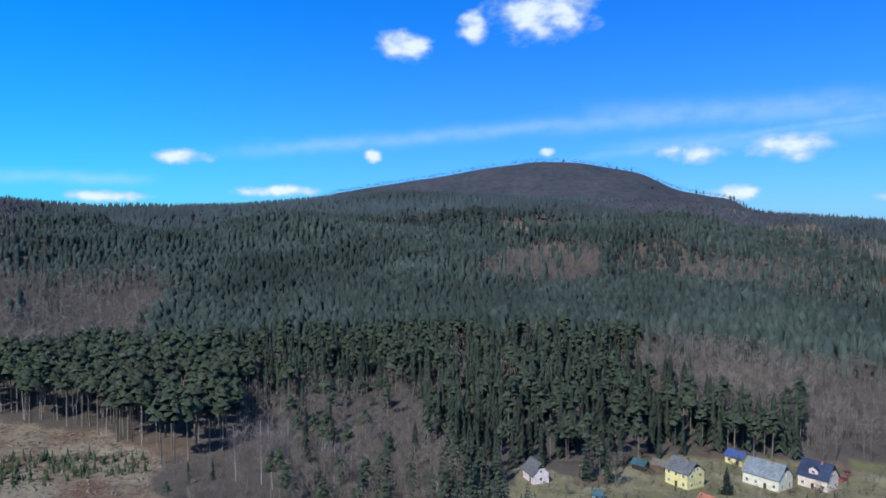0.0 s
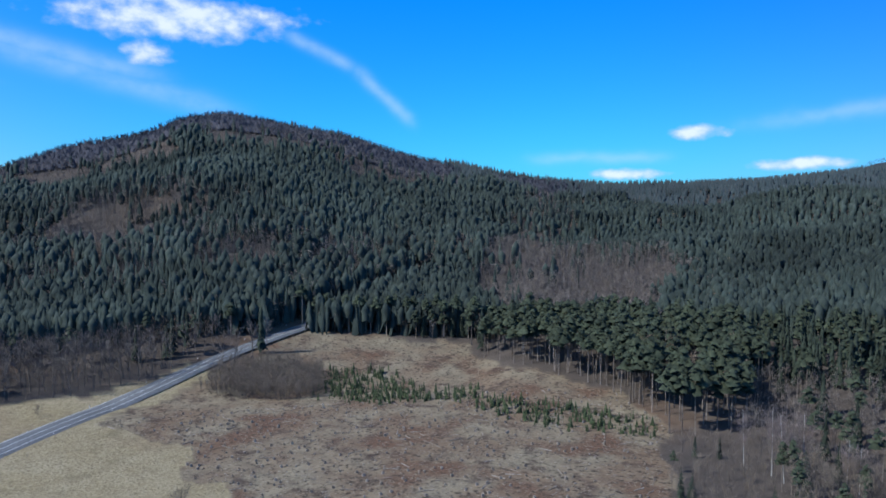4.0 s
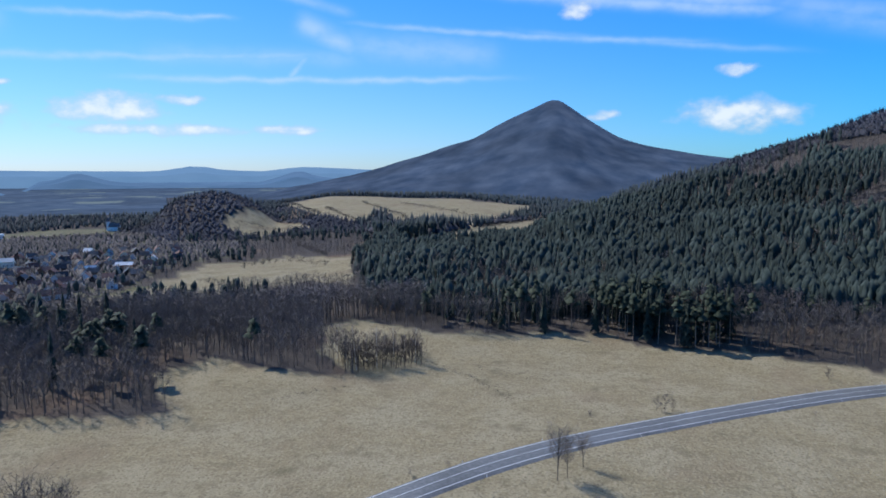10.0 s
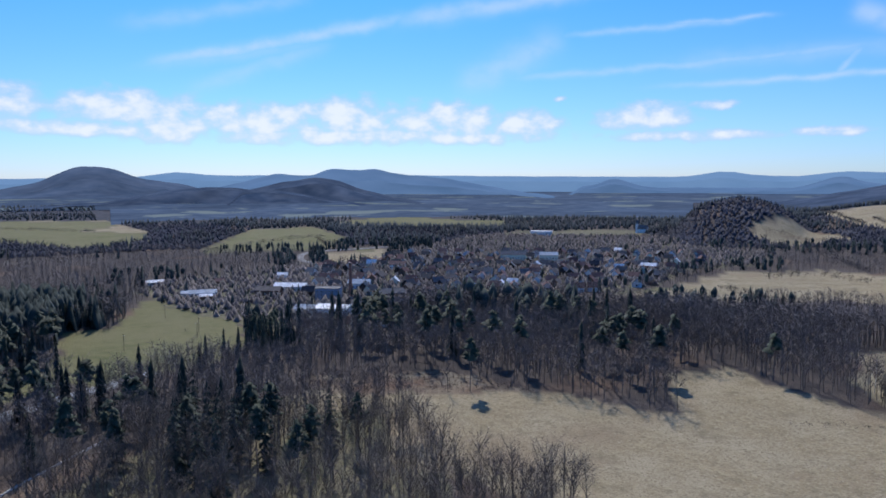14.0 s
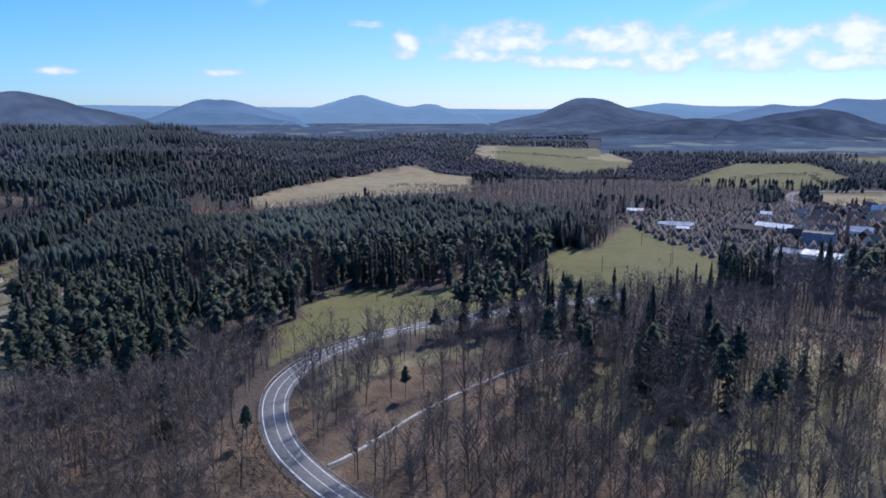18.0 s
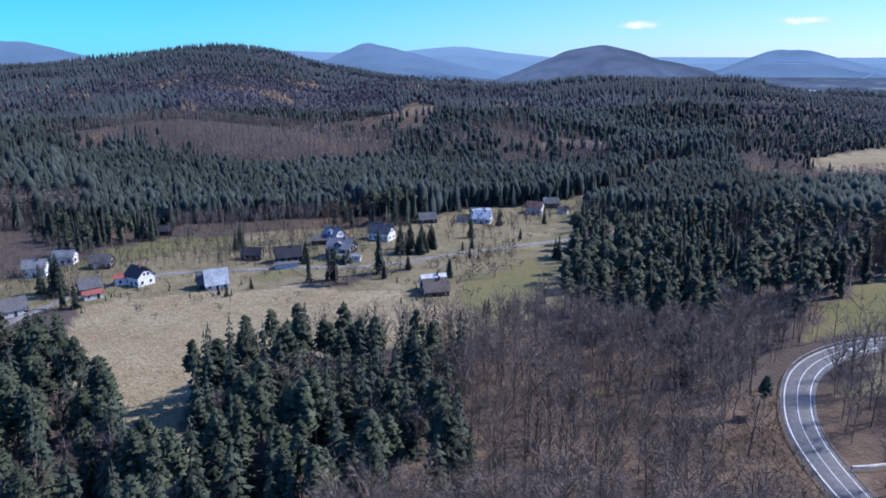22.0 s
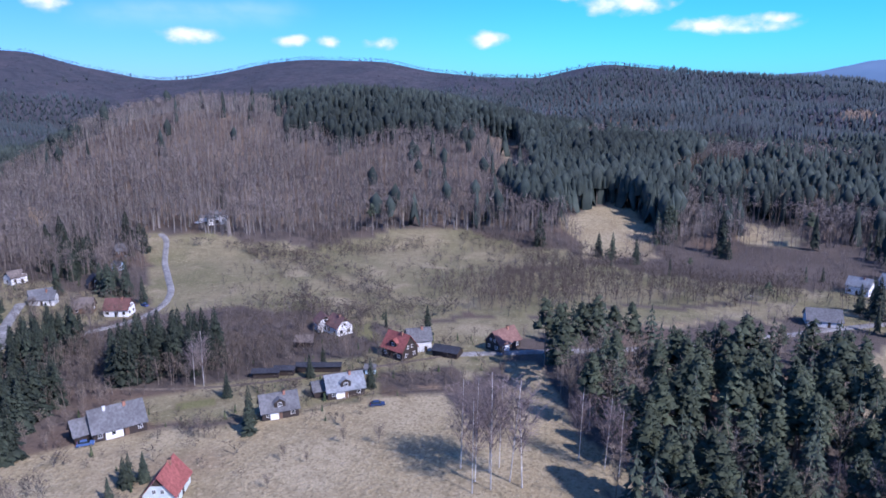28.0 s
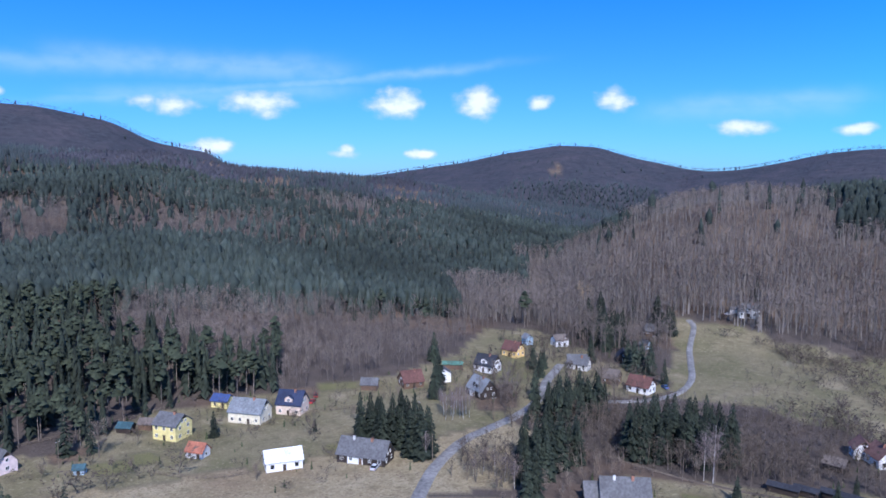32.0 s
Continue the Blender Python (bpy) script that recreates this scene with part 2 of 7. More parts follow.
# far conifers: bluer and lighter, distance haze painted into the needles
NEEDLE_FAR = material("haze_tinted_needles", (0.027, 0.041, 0.045), (0.047, 0.063, 0.067), 0.05, 0.9, island=0.14, coarse=0.35, coarse_scale=0.006, sheen=0.1)
# middle distance: a fainter painted haze tint, bluer than the near needles
NEEDLE_MID = material("massed_hazed_needles", (0.024, 0.035, 0.031), (0.053, 0.066, 0.055), 0.12, 0.9, island=0.25, coarse=0.4, coarse_scale=0.008)
NEEDLE_YOUNG = material("young_needles", (0.034, 0.050, 0.024), (0.082, 0.100, 0.046), 0.8, 0.8, island=0.35)
TWIG_DARK = material("dead_growth", (0.05, 0.042, 0.036), (0.11, 0.092, 0.075), 0.8, 0.95, island=0.3)
BIRCH_TWIG = material("birch_twigs", (0.15, 0.118, 0.108), (0.27, 0.215, 0.20), 0.4, 0.9, island=0.2, per_object=0.15)
LARCH = material("larch_twigs", (0.11, 0.080, 0.058), (0.19, 0.142, 0.102), 0.4, 0.9, island=0.2, per_object=0.2)
BARK = material("bark", (0.085, 0.068, 0.056), (0.20, 0.168, 0.14), 3.0, 0.95, bump=0.4, per_object=0.2)
BEECH_BARK = material("beech_bark", (0.17, 0.152, 0.136), (0.34, 0.31, 0.28), 3.0, 0.95, per_object=0.2)
PINE_BARK = material("pine_bark", (0.17, 0.135, 0.11), (0.34, 0.285, 0.24), 1.5, 0.95, bump=0.3, per_object=0.2)
BIRCH_BARK = material("birch_bark", (0.30, 0.28, 0.26), (0.72, 0.70, 0.66), 2.0, 0.8, per_object=0.1)
ASPHALT = material("asphalt", (0.115, 0.118, 0.122), (0.185, 0.188, 0.192), 0.8, 0.7, coarse=0.15, coarse_scale=0.06, bump=0.1)
GRAVEL = material("gravel", (0.15, 0.147, 0.143), (0.28, 0.272, 0.262), 0.9, 0.95, coarse=0.25, coarse_scale=0.15, bump=0.3)
LEAF_PATH = material("earth_path", (0.08, 0.065, 0.052), (0.16, 0.13, 0.10), 1.5, 0.95, coarse=0.2, coarse_scale=0.1)
PAINT = material("road_paint", (0.62, 0.63, 0.64), (0.82, 0.82, 0.82), 2.0, 0.6)
# distant haze is painted on these hills as a blue glow
HAZE = material("distant_hill_painted_haze", (0.034, 0.055, 0.103), (0.056, 0.079, 0.135), 0.018, 1.0, coarse=0.3, coarse_scale=0.004, glow=1.5, spec=0.0)
HAZE_NEAR = material("wooded_hill_painted_haze", (0.021, 0.036, 0.074), (0.052, 0.072, 0.124), 0.016, 1.0, coarse=0.3, coarse_scale=0.006, glow=1.35, spec=0.0)
HAZE_FAR = material("remote_hill_painted_haze", (0.090, 0.165, 0.30), (0.115, 0.195, 0.345), 0.006, 1.0, coarse=0.12, coarse_scale=0.002, glow=1.0, spec=0.0)
HAZE_REMOTE = material("pale_hill_painted_haze", (0.14, 0.25, 0.43), (0.16, 0.275, 0.46), 0.006, 1.0, glow=1.0, spec=0.0)
# near-black base, so the painted haze glow sets the colour
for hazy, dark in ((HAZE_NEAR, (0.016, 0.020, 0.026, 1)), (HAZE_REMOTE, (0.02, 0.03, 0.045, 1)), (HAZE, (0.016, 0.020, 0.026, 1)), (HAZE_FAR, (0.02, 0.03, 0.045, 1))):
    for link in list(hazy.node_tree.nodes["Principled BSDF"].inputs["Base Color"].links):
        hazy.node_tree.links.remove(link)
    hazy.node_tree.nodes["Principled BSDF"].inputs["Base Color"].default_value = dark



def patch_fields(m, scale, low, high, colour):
    """Pale fields lying in strips across a distant land, mixed into its glow colour."""
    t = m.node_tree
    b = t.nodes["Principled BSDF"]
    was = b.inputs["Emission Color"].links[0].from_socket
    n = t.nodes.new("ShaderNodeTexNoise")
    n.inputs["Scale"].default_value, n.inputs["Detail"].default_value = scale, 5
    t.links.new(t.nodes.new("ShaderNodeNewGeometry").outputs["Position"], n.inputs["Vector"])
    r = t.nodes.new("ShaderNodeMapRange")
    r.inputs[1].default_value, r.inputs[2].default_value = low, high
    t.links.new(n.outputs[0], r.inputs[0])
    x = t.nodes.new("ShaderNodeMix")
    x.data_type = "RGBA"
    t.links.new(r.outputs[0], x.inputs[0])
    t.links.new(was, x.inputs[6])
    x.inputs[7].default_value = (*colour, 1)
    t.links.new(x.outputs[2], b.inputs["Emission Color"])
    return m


# bluish haze over the lowland, painted as emission on a near-black base
PLAIN = material("lowland_painted_haze", (0.028, 0.046, 0.088), (0.058, 0.082, 0.136), 0.02, 1.0, coarse=0.25, coarse_scale=0.003, glow=1.5, spec=0.0)
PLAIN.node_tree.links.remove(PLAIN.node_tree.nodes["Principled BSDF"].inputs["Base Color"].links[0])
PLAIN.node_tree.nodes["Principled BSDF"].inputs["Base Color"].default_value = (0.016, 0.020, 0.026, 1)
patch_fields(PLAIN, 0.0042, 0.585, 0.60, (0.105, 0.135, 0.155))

# ---- the lie of the land ----
# crest lines of the hills: bearing (degrees, anticlockwise from +y), distance, height
RIDGES, FAR_RIDGES = [], []


def ridge(name, foot, back, steep, crest, fade=4.0):
    RIDGES.append((name, foot, back, steep, np.array(crest, float), fade))


def one_ridge(rd, az, r):
    _, foot, back, steep, c, fade = rd
    a = c[:, 0]
    mid = (a[0] + a[-1]) / 2
    u = (az - mid + 180) % 360 - 180 + mid
    R, z = np.interp(u, a, c[:, 1]), sum(np.interp(u + d, a, c[:, 2]) for d in (-0.6, -0.3, 0.0, 0.3, 0.6)) / 5
    out = np.maximum(a[0] - u, u - a[-1]).clip(0)
    z = z * np.exp(-(out / fade) ** 2)
    f = np.minimum(foot, R * 0.8)
    s = ((r - f) / (R - f)).clip(0, 1)
    front = s ** steep * (1 - 0.25 * s ** 6) / 0.75
    front = np.minimum(front, 1)
    return z * np.where(r < R, front, np.exp(-((r - R) / back) ** 2))


def height(x, y):
    x, y = np.asarray(x, float), np.asarray(y, float)
    az, r = np.degrees(np.arctan2(-x, y)) % 360, np.hypot(x, y)
    z = 0.9 * np.sin(x / 37 + 1) * np.cos(y / 45) + 1.4 * np.sin(x / 118 + y / 160) + 0.0 * r
    z = z * np.clip(r / 120, 0, 1)
    top = np.zeros_like(z)
    for rd in RIDGES:
        top = np.maximum(top, one_ridge(rd, az, r))
    bump = np.clip(top / 60, 0, 1) * (3.0 * np.sin(x / 61 + y / 83) + 2.5 * np.sin(y / 47 - x / 95)) * np.clip((2600 - r) / 1500, 0.25, 1)
    gully = np.clip(top / 30, 0, 1) * np.clip((r - 450) / 200, 0, 1) * np.clip((1250 - r) / 300, 0, 1) * np.where((az > 250) & (az < 325), 0.3, 1.0)
    bump = bump + gully * 7.0 * np.sin(x / 41 + 0.6 * np.sin(y / 70)) * np.sin(y / 48 + 1)
    south = np.clip((az - 184) / 8, 0, 1) * np.clip((262 - az) / 8, 0, 1) * np.clip((r - 470) / 260, 0, 1) * np.clip((2500 - r) / 500, 0, 1)
    folds = south * (9.0 * np.sin(x / 97 + np.sin(y / 130)) * np.sin(y / 83 + 0.7) + 6.0 * np.sin(x / 51 - y / 69) * np.sin(y / 113 + x / 140))
    return z + top + bump + folds


def far_ridge(name, foot, back, steep, crest, fade=4.0):
    FAR_RIDGES.append((name, foot, back, steep, np.array(crest, float), fade))


ridge("forest_slope", 290, 500, 1.10, [(-49.0, 1500, 21), (-42.7, 1500, 47), (-35.9, 1500, 79), (-30.5, 1500, 88), (-24.6, 1500, 102), (-18.1, 1500, 127), (-9.1, 1500, 128), (-2.8, 1500, 134), (3.5, 1500, 138), (7.7, 1500, 135), (12.8, 1500, 127), (16.1, 1500, 119), (20.2, 1500, 113), (26.8, 1500, 115), (32.6, 1500, 118)], 4)
ridge("dome_mountain", 1500, 500, 1.00, [(-21.1, 2300, 168), (-17.9, 2300, 196), (-15.4, 2300, 244), (-10.8, 2300, 277), (-7.4, 2300, 285), (-2.8, 2300, 258), (0.2, 2300, 238), (6.1, 2300, 209), (8.0, 2300, 192)], 4)
ridge("road_hill", 350, 500, 1.15, [(26.0, 1300, 108), (29.0, 1300, 108), (35.1, 1300, 127), (42.1, 1300, 163), (48.0, 1300, 191), (52.6, 1300, 215), (56.1, 1300, 225), (58.9, 1300, 214), (61.4, 1300, 190), (66.4, 1300, 161), (71.9, 1300, 131), (77.0, 1300, 95), (83.1, 1100, 50), (87.3, 900, 28), (91.6, 700, 10), (95.8, 600, 10), (103.4, 560, 6)], 4)
ridge("pasture_slope", 850, 500, 1.10, [(85.0, 1700, 11), (90.7, 1700, 20), (97.4, 1700, 30), (107.0, 1700, 35), (111.0, 1700, 17), (116.0, 1700, 2)], 4)
ridge("knoll", 1080, 160, 1.00, [(111.0, 1250, 6), (111.9, 1250, 24), (113.6, 1250, 45), (116.1, 1250, 54), (118.6, 1250, 45), (119.4, 1250, 24), (120.2, 1250, 6)], 1)
ridge("long_ridge", 520, 600, 1.35, [(212.0, 2500, 0), (218.8, 2500, 30), (223.0, 2500, 53), (227.1, 2500, 89), (230.4, 2500, 128), (232.9, 2500, 133), (237.1, 2500, 128), (241.6, 2500, 107), (245.7, 2500, 82), (251.9, 2500, 77), (260.0, 2500, 61)], 4)
ridge("scar_mountain", 1600, 500, 1.00, [(299.0, 2700, 109), (301.5, 2700, 122), (304.8, 2700, 152), (308.1, 2700, 196), (311.1, 2700, 203), (314.4, 2700, 182), (318.2, 2700, 148), (323.7, 2700, 112), (324.5, 2700, 105)], 4)
ridge("bare_mountain", 1500, 500, 1.00, [(272.0, 2500, 104), (275.9, 2500, 118), (280.0, 2500, 137), (283.4, 2500, 168), (289.6, 2500, 177), (292.9, 2500, 160), (297.8, 2500, 118), (300.0, 2500, 113)], 4)
ridge("south_mountain", 1100, 500, 1.10, [(250.0, 2300, 94), (256.5, 2300, 103), (259.8, 2300, 114), (263.1, 2300, 136), (266.4, 2300, 150), (268.4, 2300, 139), (271.7, 2300, 112), (275.9, 2300, 115), (278.0, 2300, 110)], 4)
ridge("beech_hill", 400, 260, 1.00, [(246.3, 600, 14), (252.0, 640, 19), (259.6, 700, 27), (265.9, 740, 33), (270.0, 760, 37), (274.2, 800, 46), (278.4, 800, 58), (284.6, 800, 66), (290.9, 800, 66), (297.4, 800, 65), (301.2, 800, 58), (306.6, 720, 37), (310.0, 640, 20), (311.9, 560, 8), (313.1, 480, 4), (317.5, 430, 0)], 2.5)
ridge("west_rise", 560, 420, 1.15, [(184.0, 1700, 2), (186.9, 1700, 6), (188.6, 1700, 14), (190.8, 1700, 24), (194.3, 1700, 38), (197.8, 1700, 43), (203.0, 1700, 42), (208.3, 1700, 40), (213.5, 1700, 41), (218.5, 1700, 42), (222.5, 1700, 40), (227.0, 1700, 34)], 3)
ridge("small_knoll", 1110, 130, 1.00, [(175.4, 1250, 2), (176.2, 1250, 8), (177.0, 1250, 19), (178.5, 1250, 25), (179.8, 1250, 25), (181.3, 1250, 19), (182.5, 1250, 14), (183.5, 1250, 3)], 1)
# far hills, backdrops with haze painted on as glow
far_ridge("cone_mountain", 1750, 300, 1.10, [(72.0, 2700, 123), (77.0, 2700, 144), (80.6, 2700, 169), (84.4, 2700, 212), (87.3, 2700, 298), (89.2, 2700, 356), (92.3, 2700, 293), (95.7, 2700, 214), (104.1, 2700, 97), (112.3, 2700, 20), (114.0, 2700, 6)], 4)
far_ridge("wood_hill", 2470, 120, 1.00, [(143.0, 2600, 1), (145.2, 2600, 12), (147.8, 2600, 28), (150.4, 2600, 55), (152.6, 2600, 56), (154.8, 2600, 69), (158.4, 2600, 65), (161.1, 2600, 40), (163.8, 2600, 20), (166.4, 2600, 15), (170.0, 2600, 5)], 1.5)
far_ridge("mill_hill", 2560, 120, 1.00, [(139.5, 2750, 5), (141.9, 2750, 24), (144.8, 2750, 60), (146.7, 2750, 95), (148.2, 2750, 102), (151.1, 2750, 81), (153.5, 2750, 53)], 1)
far_ridge("west_hill", 2150, 350, 1.00, [(194.0, 2700, 2), (195.5, 2700, 21), (198.0, 2700, 72), (201.3, 2700, 104), (203.7, 2700, 140), (205.8, 2700, 155), (208.2, 2700, 134), (210.3, 2700, 91), (214.0, 2700, 25), (214.6, 2700, 2)], 2)
far_ridge("far_hill", 3250, 300, 1.00, [(131.0, 3600, 22), (134.2, 3600, 57), (138.0, 3600, 99), (141.7, 3600, 120), (143.6, 3600, 147), (145.0, 3600, 136), (146.9, 3600, 150), (148.7, 3600, 108), (151.2, 3600, 125), (153.3, 3600, 89), (156.0, 3600, 51), (158.5, 3600, 10)], 2)
far_ridge("far_dome", 3000, 350, 1.00, [(156.0, 3300, 45), (158.2, 3300, 79), (160.7, 3300, 97), (163.2, 3300, 149), (165.2, 3300, 147), (167.6, 3300, 82), (170.5, 3300, 51), (172.0, 3300, 23)], 1)
far_ridge("far_table", 3400, 250, 1.00, [(242.0, 3900, 114), (243.6, 3900, 142), (246.7, 3900, 196), (248.9, 3900, 196), (251.8, 3900, 151), (256.8, 3900, 127), (257.5, 3900, 114)], 2)
far_ridge("far_cone", 3100, 300, 1.00, [(211.0, 3500, 12), (213.4, 3500, 51), (216.8, 3500, 96), (220.9, 3500, 156), (223.4, 3500, 190), (226.3, 3500, 116), (227.0, 3500, 96)], 1)
far_ridge("far_round_hill", 3700, 250, 1.00, [(187.0, 4100, 61), (188.8, 4100, 96), (191.3, 4100, 150), (193.8, 4100, 151), (196.3, 4100, 79), (197.5, 4100, 46)], 1)
far_ridge("far_small_hills", 3800, 200, 1.00, [(104.0, 4150, 82), (106.0, 4150, 61), (107.8, 4150, 75), (109.3, 4150, 113), (110.7, 4150, 75), (112.0, 4150, 46), (122.0, 4150, 46), (123.5, 4150, 68), (124.8, 4150, 104), (126.0, 4150, 68), (127.0, 4150, 53)], 1)
far_ridge("far_peak", 4200, 200, 1.00, [(173.0, 4500, 83), (174.7, 4500, 100), (176.3, 4500, 142), (178.0, 4500, 110), (180.1, 4500, 153), (181.7, 4500, 193), (183.4, 4500, 153), (185.5, 4500, 109), (186.5, 4500, 83)], 1)
far_ridge("far_horizon", 4300, 150, 1.00, [(100.0, 4700, 112), (103.7, 4700, 115), (109.1, 4700, 135), (112.0, 4700, 105), (114.9, 4700, 115), (116.9, 4700, 142), (119.5, 4700, 106), (132.1, 4700, 112), (141.3, 4700, 121), (156.1, 4700, 121), (158.2, 4700, 145), (161.1, 4700, 112), (168.9, 4700, 102), (202.1, 4700, 125), (209.4, 4700, 129), (212.7, 4700, 157), (216.4, 4700, 198), (220.5, 4700, 167), (225.9, 4700, 158), (229.2, 4700, 173), (235.0, 4700, 129)], 3)

# ---- cover of the land ----
COVERS = []
KINDS = ("straw", "green", "meadow", "clear", "town", "litter")


def cover(name, kind, outline):
    COVERS.append((name, kind, np.array(outline, float)))


def inside(poly, x, y):
    ok = np.zeros(x.shape, bool)
    near = (x > poly[:, 0].min()) & (x < poly[:, 0].max()) & (y > poly[:, 1].min()) & (y < poly[:, 1].max())
    px, py = x[near], y[near]
    hit = np.zeros(px.shape, bool)
    for (x0, y0), (x1, y1) in zip(poly, np.roll(poly, -1, 0)):
        if y0 == y1:
            continue
        cross = (y0 > py) != (y1 > py)
        hit ^= cross & (px < (x1 - x0) * (py - y0) / (y1 - y0) + x0)
    ok[near] = hit
    return ok


cover("under_north", "clear", [(0, 0), (4, 120), (-6, 170), (-26, 183), (-55, 192), (-101, 218), (-184, 184), (-225, 120), (-174, 77), (-59, 10)])
cover("under_east", "straw", [(-25, 17), (-217, 125), (-251, 67), (-250, 0), (-241, -65), (-212, -113), (-168, -118), (-104, -94), (-39, -46)])
cover("leaf_floor", "litter", [(-46, -39), (-173, -167), (-131, -227), (-71, -266), (-30, -248), (0, -262), (24, -224), (57, -197), (120, -178), (111, -100), (47, -37)])
cover("bend_slope", "meadow", [(-46, -224), (-116, -266), (-182, -236), (-150, -170), (-119, -120), (-80, -150)])
cover("bend_inside", "meadow", [(26, -215), (17, -255), (-38, -275), (-40, -262), (5, -235)])
cover("under_west", "straw", [(20, -4), (124, -17), (180, -6), (160, 58), (146, 122), (100, 173), (56, 208), (26, 188), (8, 110), (1, 20)])
cover("pine_floor", "litter", [(169, 11), (165, -3), (156, -18), (151, -34), (149, -3)])
cover("scar", "clear", [(1646, 1456), (1660, 1433), (1528, 1311), (1496, 1330)])
cover("felled_patch", "clear", [(688, -761), (751, -896), (701, -901), (624, -789), (649, -732)])
cover("felled_patch", "clear", [(565, -635), (613, -718), (590, -731), (533, -653)])
cover("felled_patch", "clear", [(363, -625), (351, -698), (299, -707), (281, -657), (328, -652)])
cover("felled_patch", "clear", [(590, -563), (596, -621), (555, -606), (546, -559)])
cover("strip_clearing", "clear", [(65, 931), (111, 964), (181, 953), (170, 930), (77, 894)])
cover("ridge_clearing", "clear", [(684, 73), (684, 48), (575, 31), (532, 39), (564, 50), (621, 45), (622, 64)])
cover("field_south", "straw", [(-183, -234), (-221, -196), (-247, -140), (-295, -172), (-321, -156), (-304, -115), (-308, -83), (-338, -108), (-398, -127), (-413, -115), (-394, -72), (-387, -50), (-393, -1), (-367, 43), (-356, 99), (-213, 66), (-135, -180)])
cover("field_roadside", "straw", [(-363, 101), (-346, 133), (-332, 154), (-337, 200), (-323, 199), (-313, 223), (-181, 136), (-205, -23), (-312, -33)])
cover("field_north", "straw", [(-393, -15), (-394, 30), (-370, 58), (-366, 97), (-342, 127), (-337, 152), (-332, 201), (-313, 205), (-268, 206), (-290, 152), (-199, 85), (-233, -15)])
cover("clearing_a", "clear", [(-335, 243), (-337, 277), (-301, 308), (-249, 327), (-211, 304), (-161, 294), (-117, 286), (-81, 208), (-217, 127), (-311, 189), (-271, 210), (-293, 258)])
cover("clearing_b", "clear", [(-299, 134), (-312, 182), (-313, 205), (-327, 279), (-263, 326), (-218, 302), (-140, 299), (-92, 209), (-177, 121), (-239, 149)])
cover("field_east", "straw", [(-140, -269), (-159, -257), (-230, -197), (-251, -137), (-314, -26), (-226, -14), (-154, -140), (-165, -186), (-158, -228), (-129, -249)])
cover("plantation", "clear", [(-166, -280), (-191, -265), (-218, -248), (-232, -198), (-159, -257)])
cover("curve_meadow", "green", [(41, -303), (30, -364), (-19, -360), (-84, -367), (-108, -456), (-146, -447), (-185, -540), (-232, -480), (-198, -409), (-135, -384), (-99, -368), (-41, -322), (-11, -302), (12, -290), (34, -267)])
cover("curve_verge", "green", [(40, -254), (28, -278), (-4, -287), (-31, -296), (-39, -325), (34, -353), (43, -291)])
cover("mill_meadow", "green", [(-76, -370), (-120, -427), (-179, -522), (-231, -479), (-172, -346), (-126, -333), (-93, -330)])
cover("far_field_a", "straw", [(141, -718), (116, -829), (38, -1006), (-47, -1093), (-123, -996), (-102, -825), (12, -745), (108, -690)])
cover("far_field_b", "straw", [(-258, -1955), (-521, -1728), (-448, -1263), (-372, -1061), (-271, -1005), (-200, -1238), (-179, -1441)])
cover("far_field_c", "green", [(-410, -923), (-617, -1218), (-678, -1074), (-606, -878), (-515, -813), (-389, -857)])
cover("far_field_d", "green", [(-382, -906), (-612, -1197), (-742, -1226), (-613, -893), (-507, -799), (-380, -865)])
cover("far_field_e", "green", [(-490, -774), (-565, -746), (-492, -646), (-423, -658)])
cover("far_field_f", "green", [(-887, -1332), (-1091, -1363), (-1102, -1025), (-926, -1029)])
cover("far_field_g", "green", [(-176, -529), (-226, -474), (-192, -398), (-128, -393)])
cover("town_field_a", "straw", [(-383, -408), (-440, -364), (-388, -321), (-342, -360)])
cover("town_field_b", "green", [(-460, -331), (-539, -319), (-467, -272), (-428, -303)])
cover("far_strip_a", "straw", [(-1756, -2037), (-2429, -2193), (-2661, -1771), (-2293, -1575), (-1991, -1798), (-1570, -1743)])
cover("far_strip_b", "straw", [(-1784, -1419), (-1996, -1482), (-2096, -1351), (-1747, -1258)])
cover("pasture_a", "straw", [(-1571, -597), (-1679, -520), (-1682, -210), (-1547, 21), (-1054, -116), (-1101, -229), (-1264, -292), (-1060, -270), (-1195, -390)])
cover("pasture_b", "straw", [(-903, -187), (-1024, -120), (-1356, 48), (-1091, 23), (-866, -25), (-735, -141)])
cover("pasture_c", "straw", [(-578, -292), (-651, -290), (-760, -286), (-722, -178), (-618, -192), (-526, -207), (-570, -254)])
cover("pasture_d", "straw", [(-977, -461), (-1139, -448), (-1041, -340), (-928, -373), (-951, -440)])
cover("town_field_c", "straw", [(-387, -412), (-425, -348), (-373, -306), (-355, -327), (-361, -379)])
cover("town_front", "town", [(-193, -579), (-276, -661), (-440, -651), (-445, -471), (-385, -408), (-300, -370), (-271, -349), (-235, -339), (-204, -358), (-202, -424), (-191, -490)])
cover("town_strip", "straw", [(-385, -408), (-415, -341), (-510, -311), (-663, -336), (-764, -264), (-725, -198), (-527, -143), (-587, -230), (-480, -238), (-487, -287), (-387, -313), (-350, -354)])
cover("far_h", "green", [(-377, -882), (-617, -1215), (-743, -1211), (-608, -873), (-461, -833)])
cover("far_i", "green", [(-301, -1867), (-528, -1677), (-419, -1405), (-347, -1336), (-443, -1252), (-371, -1051), (-267, -1033), (-195, -1215)])
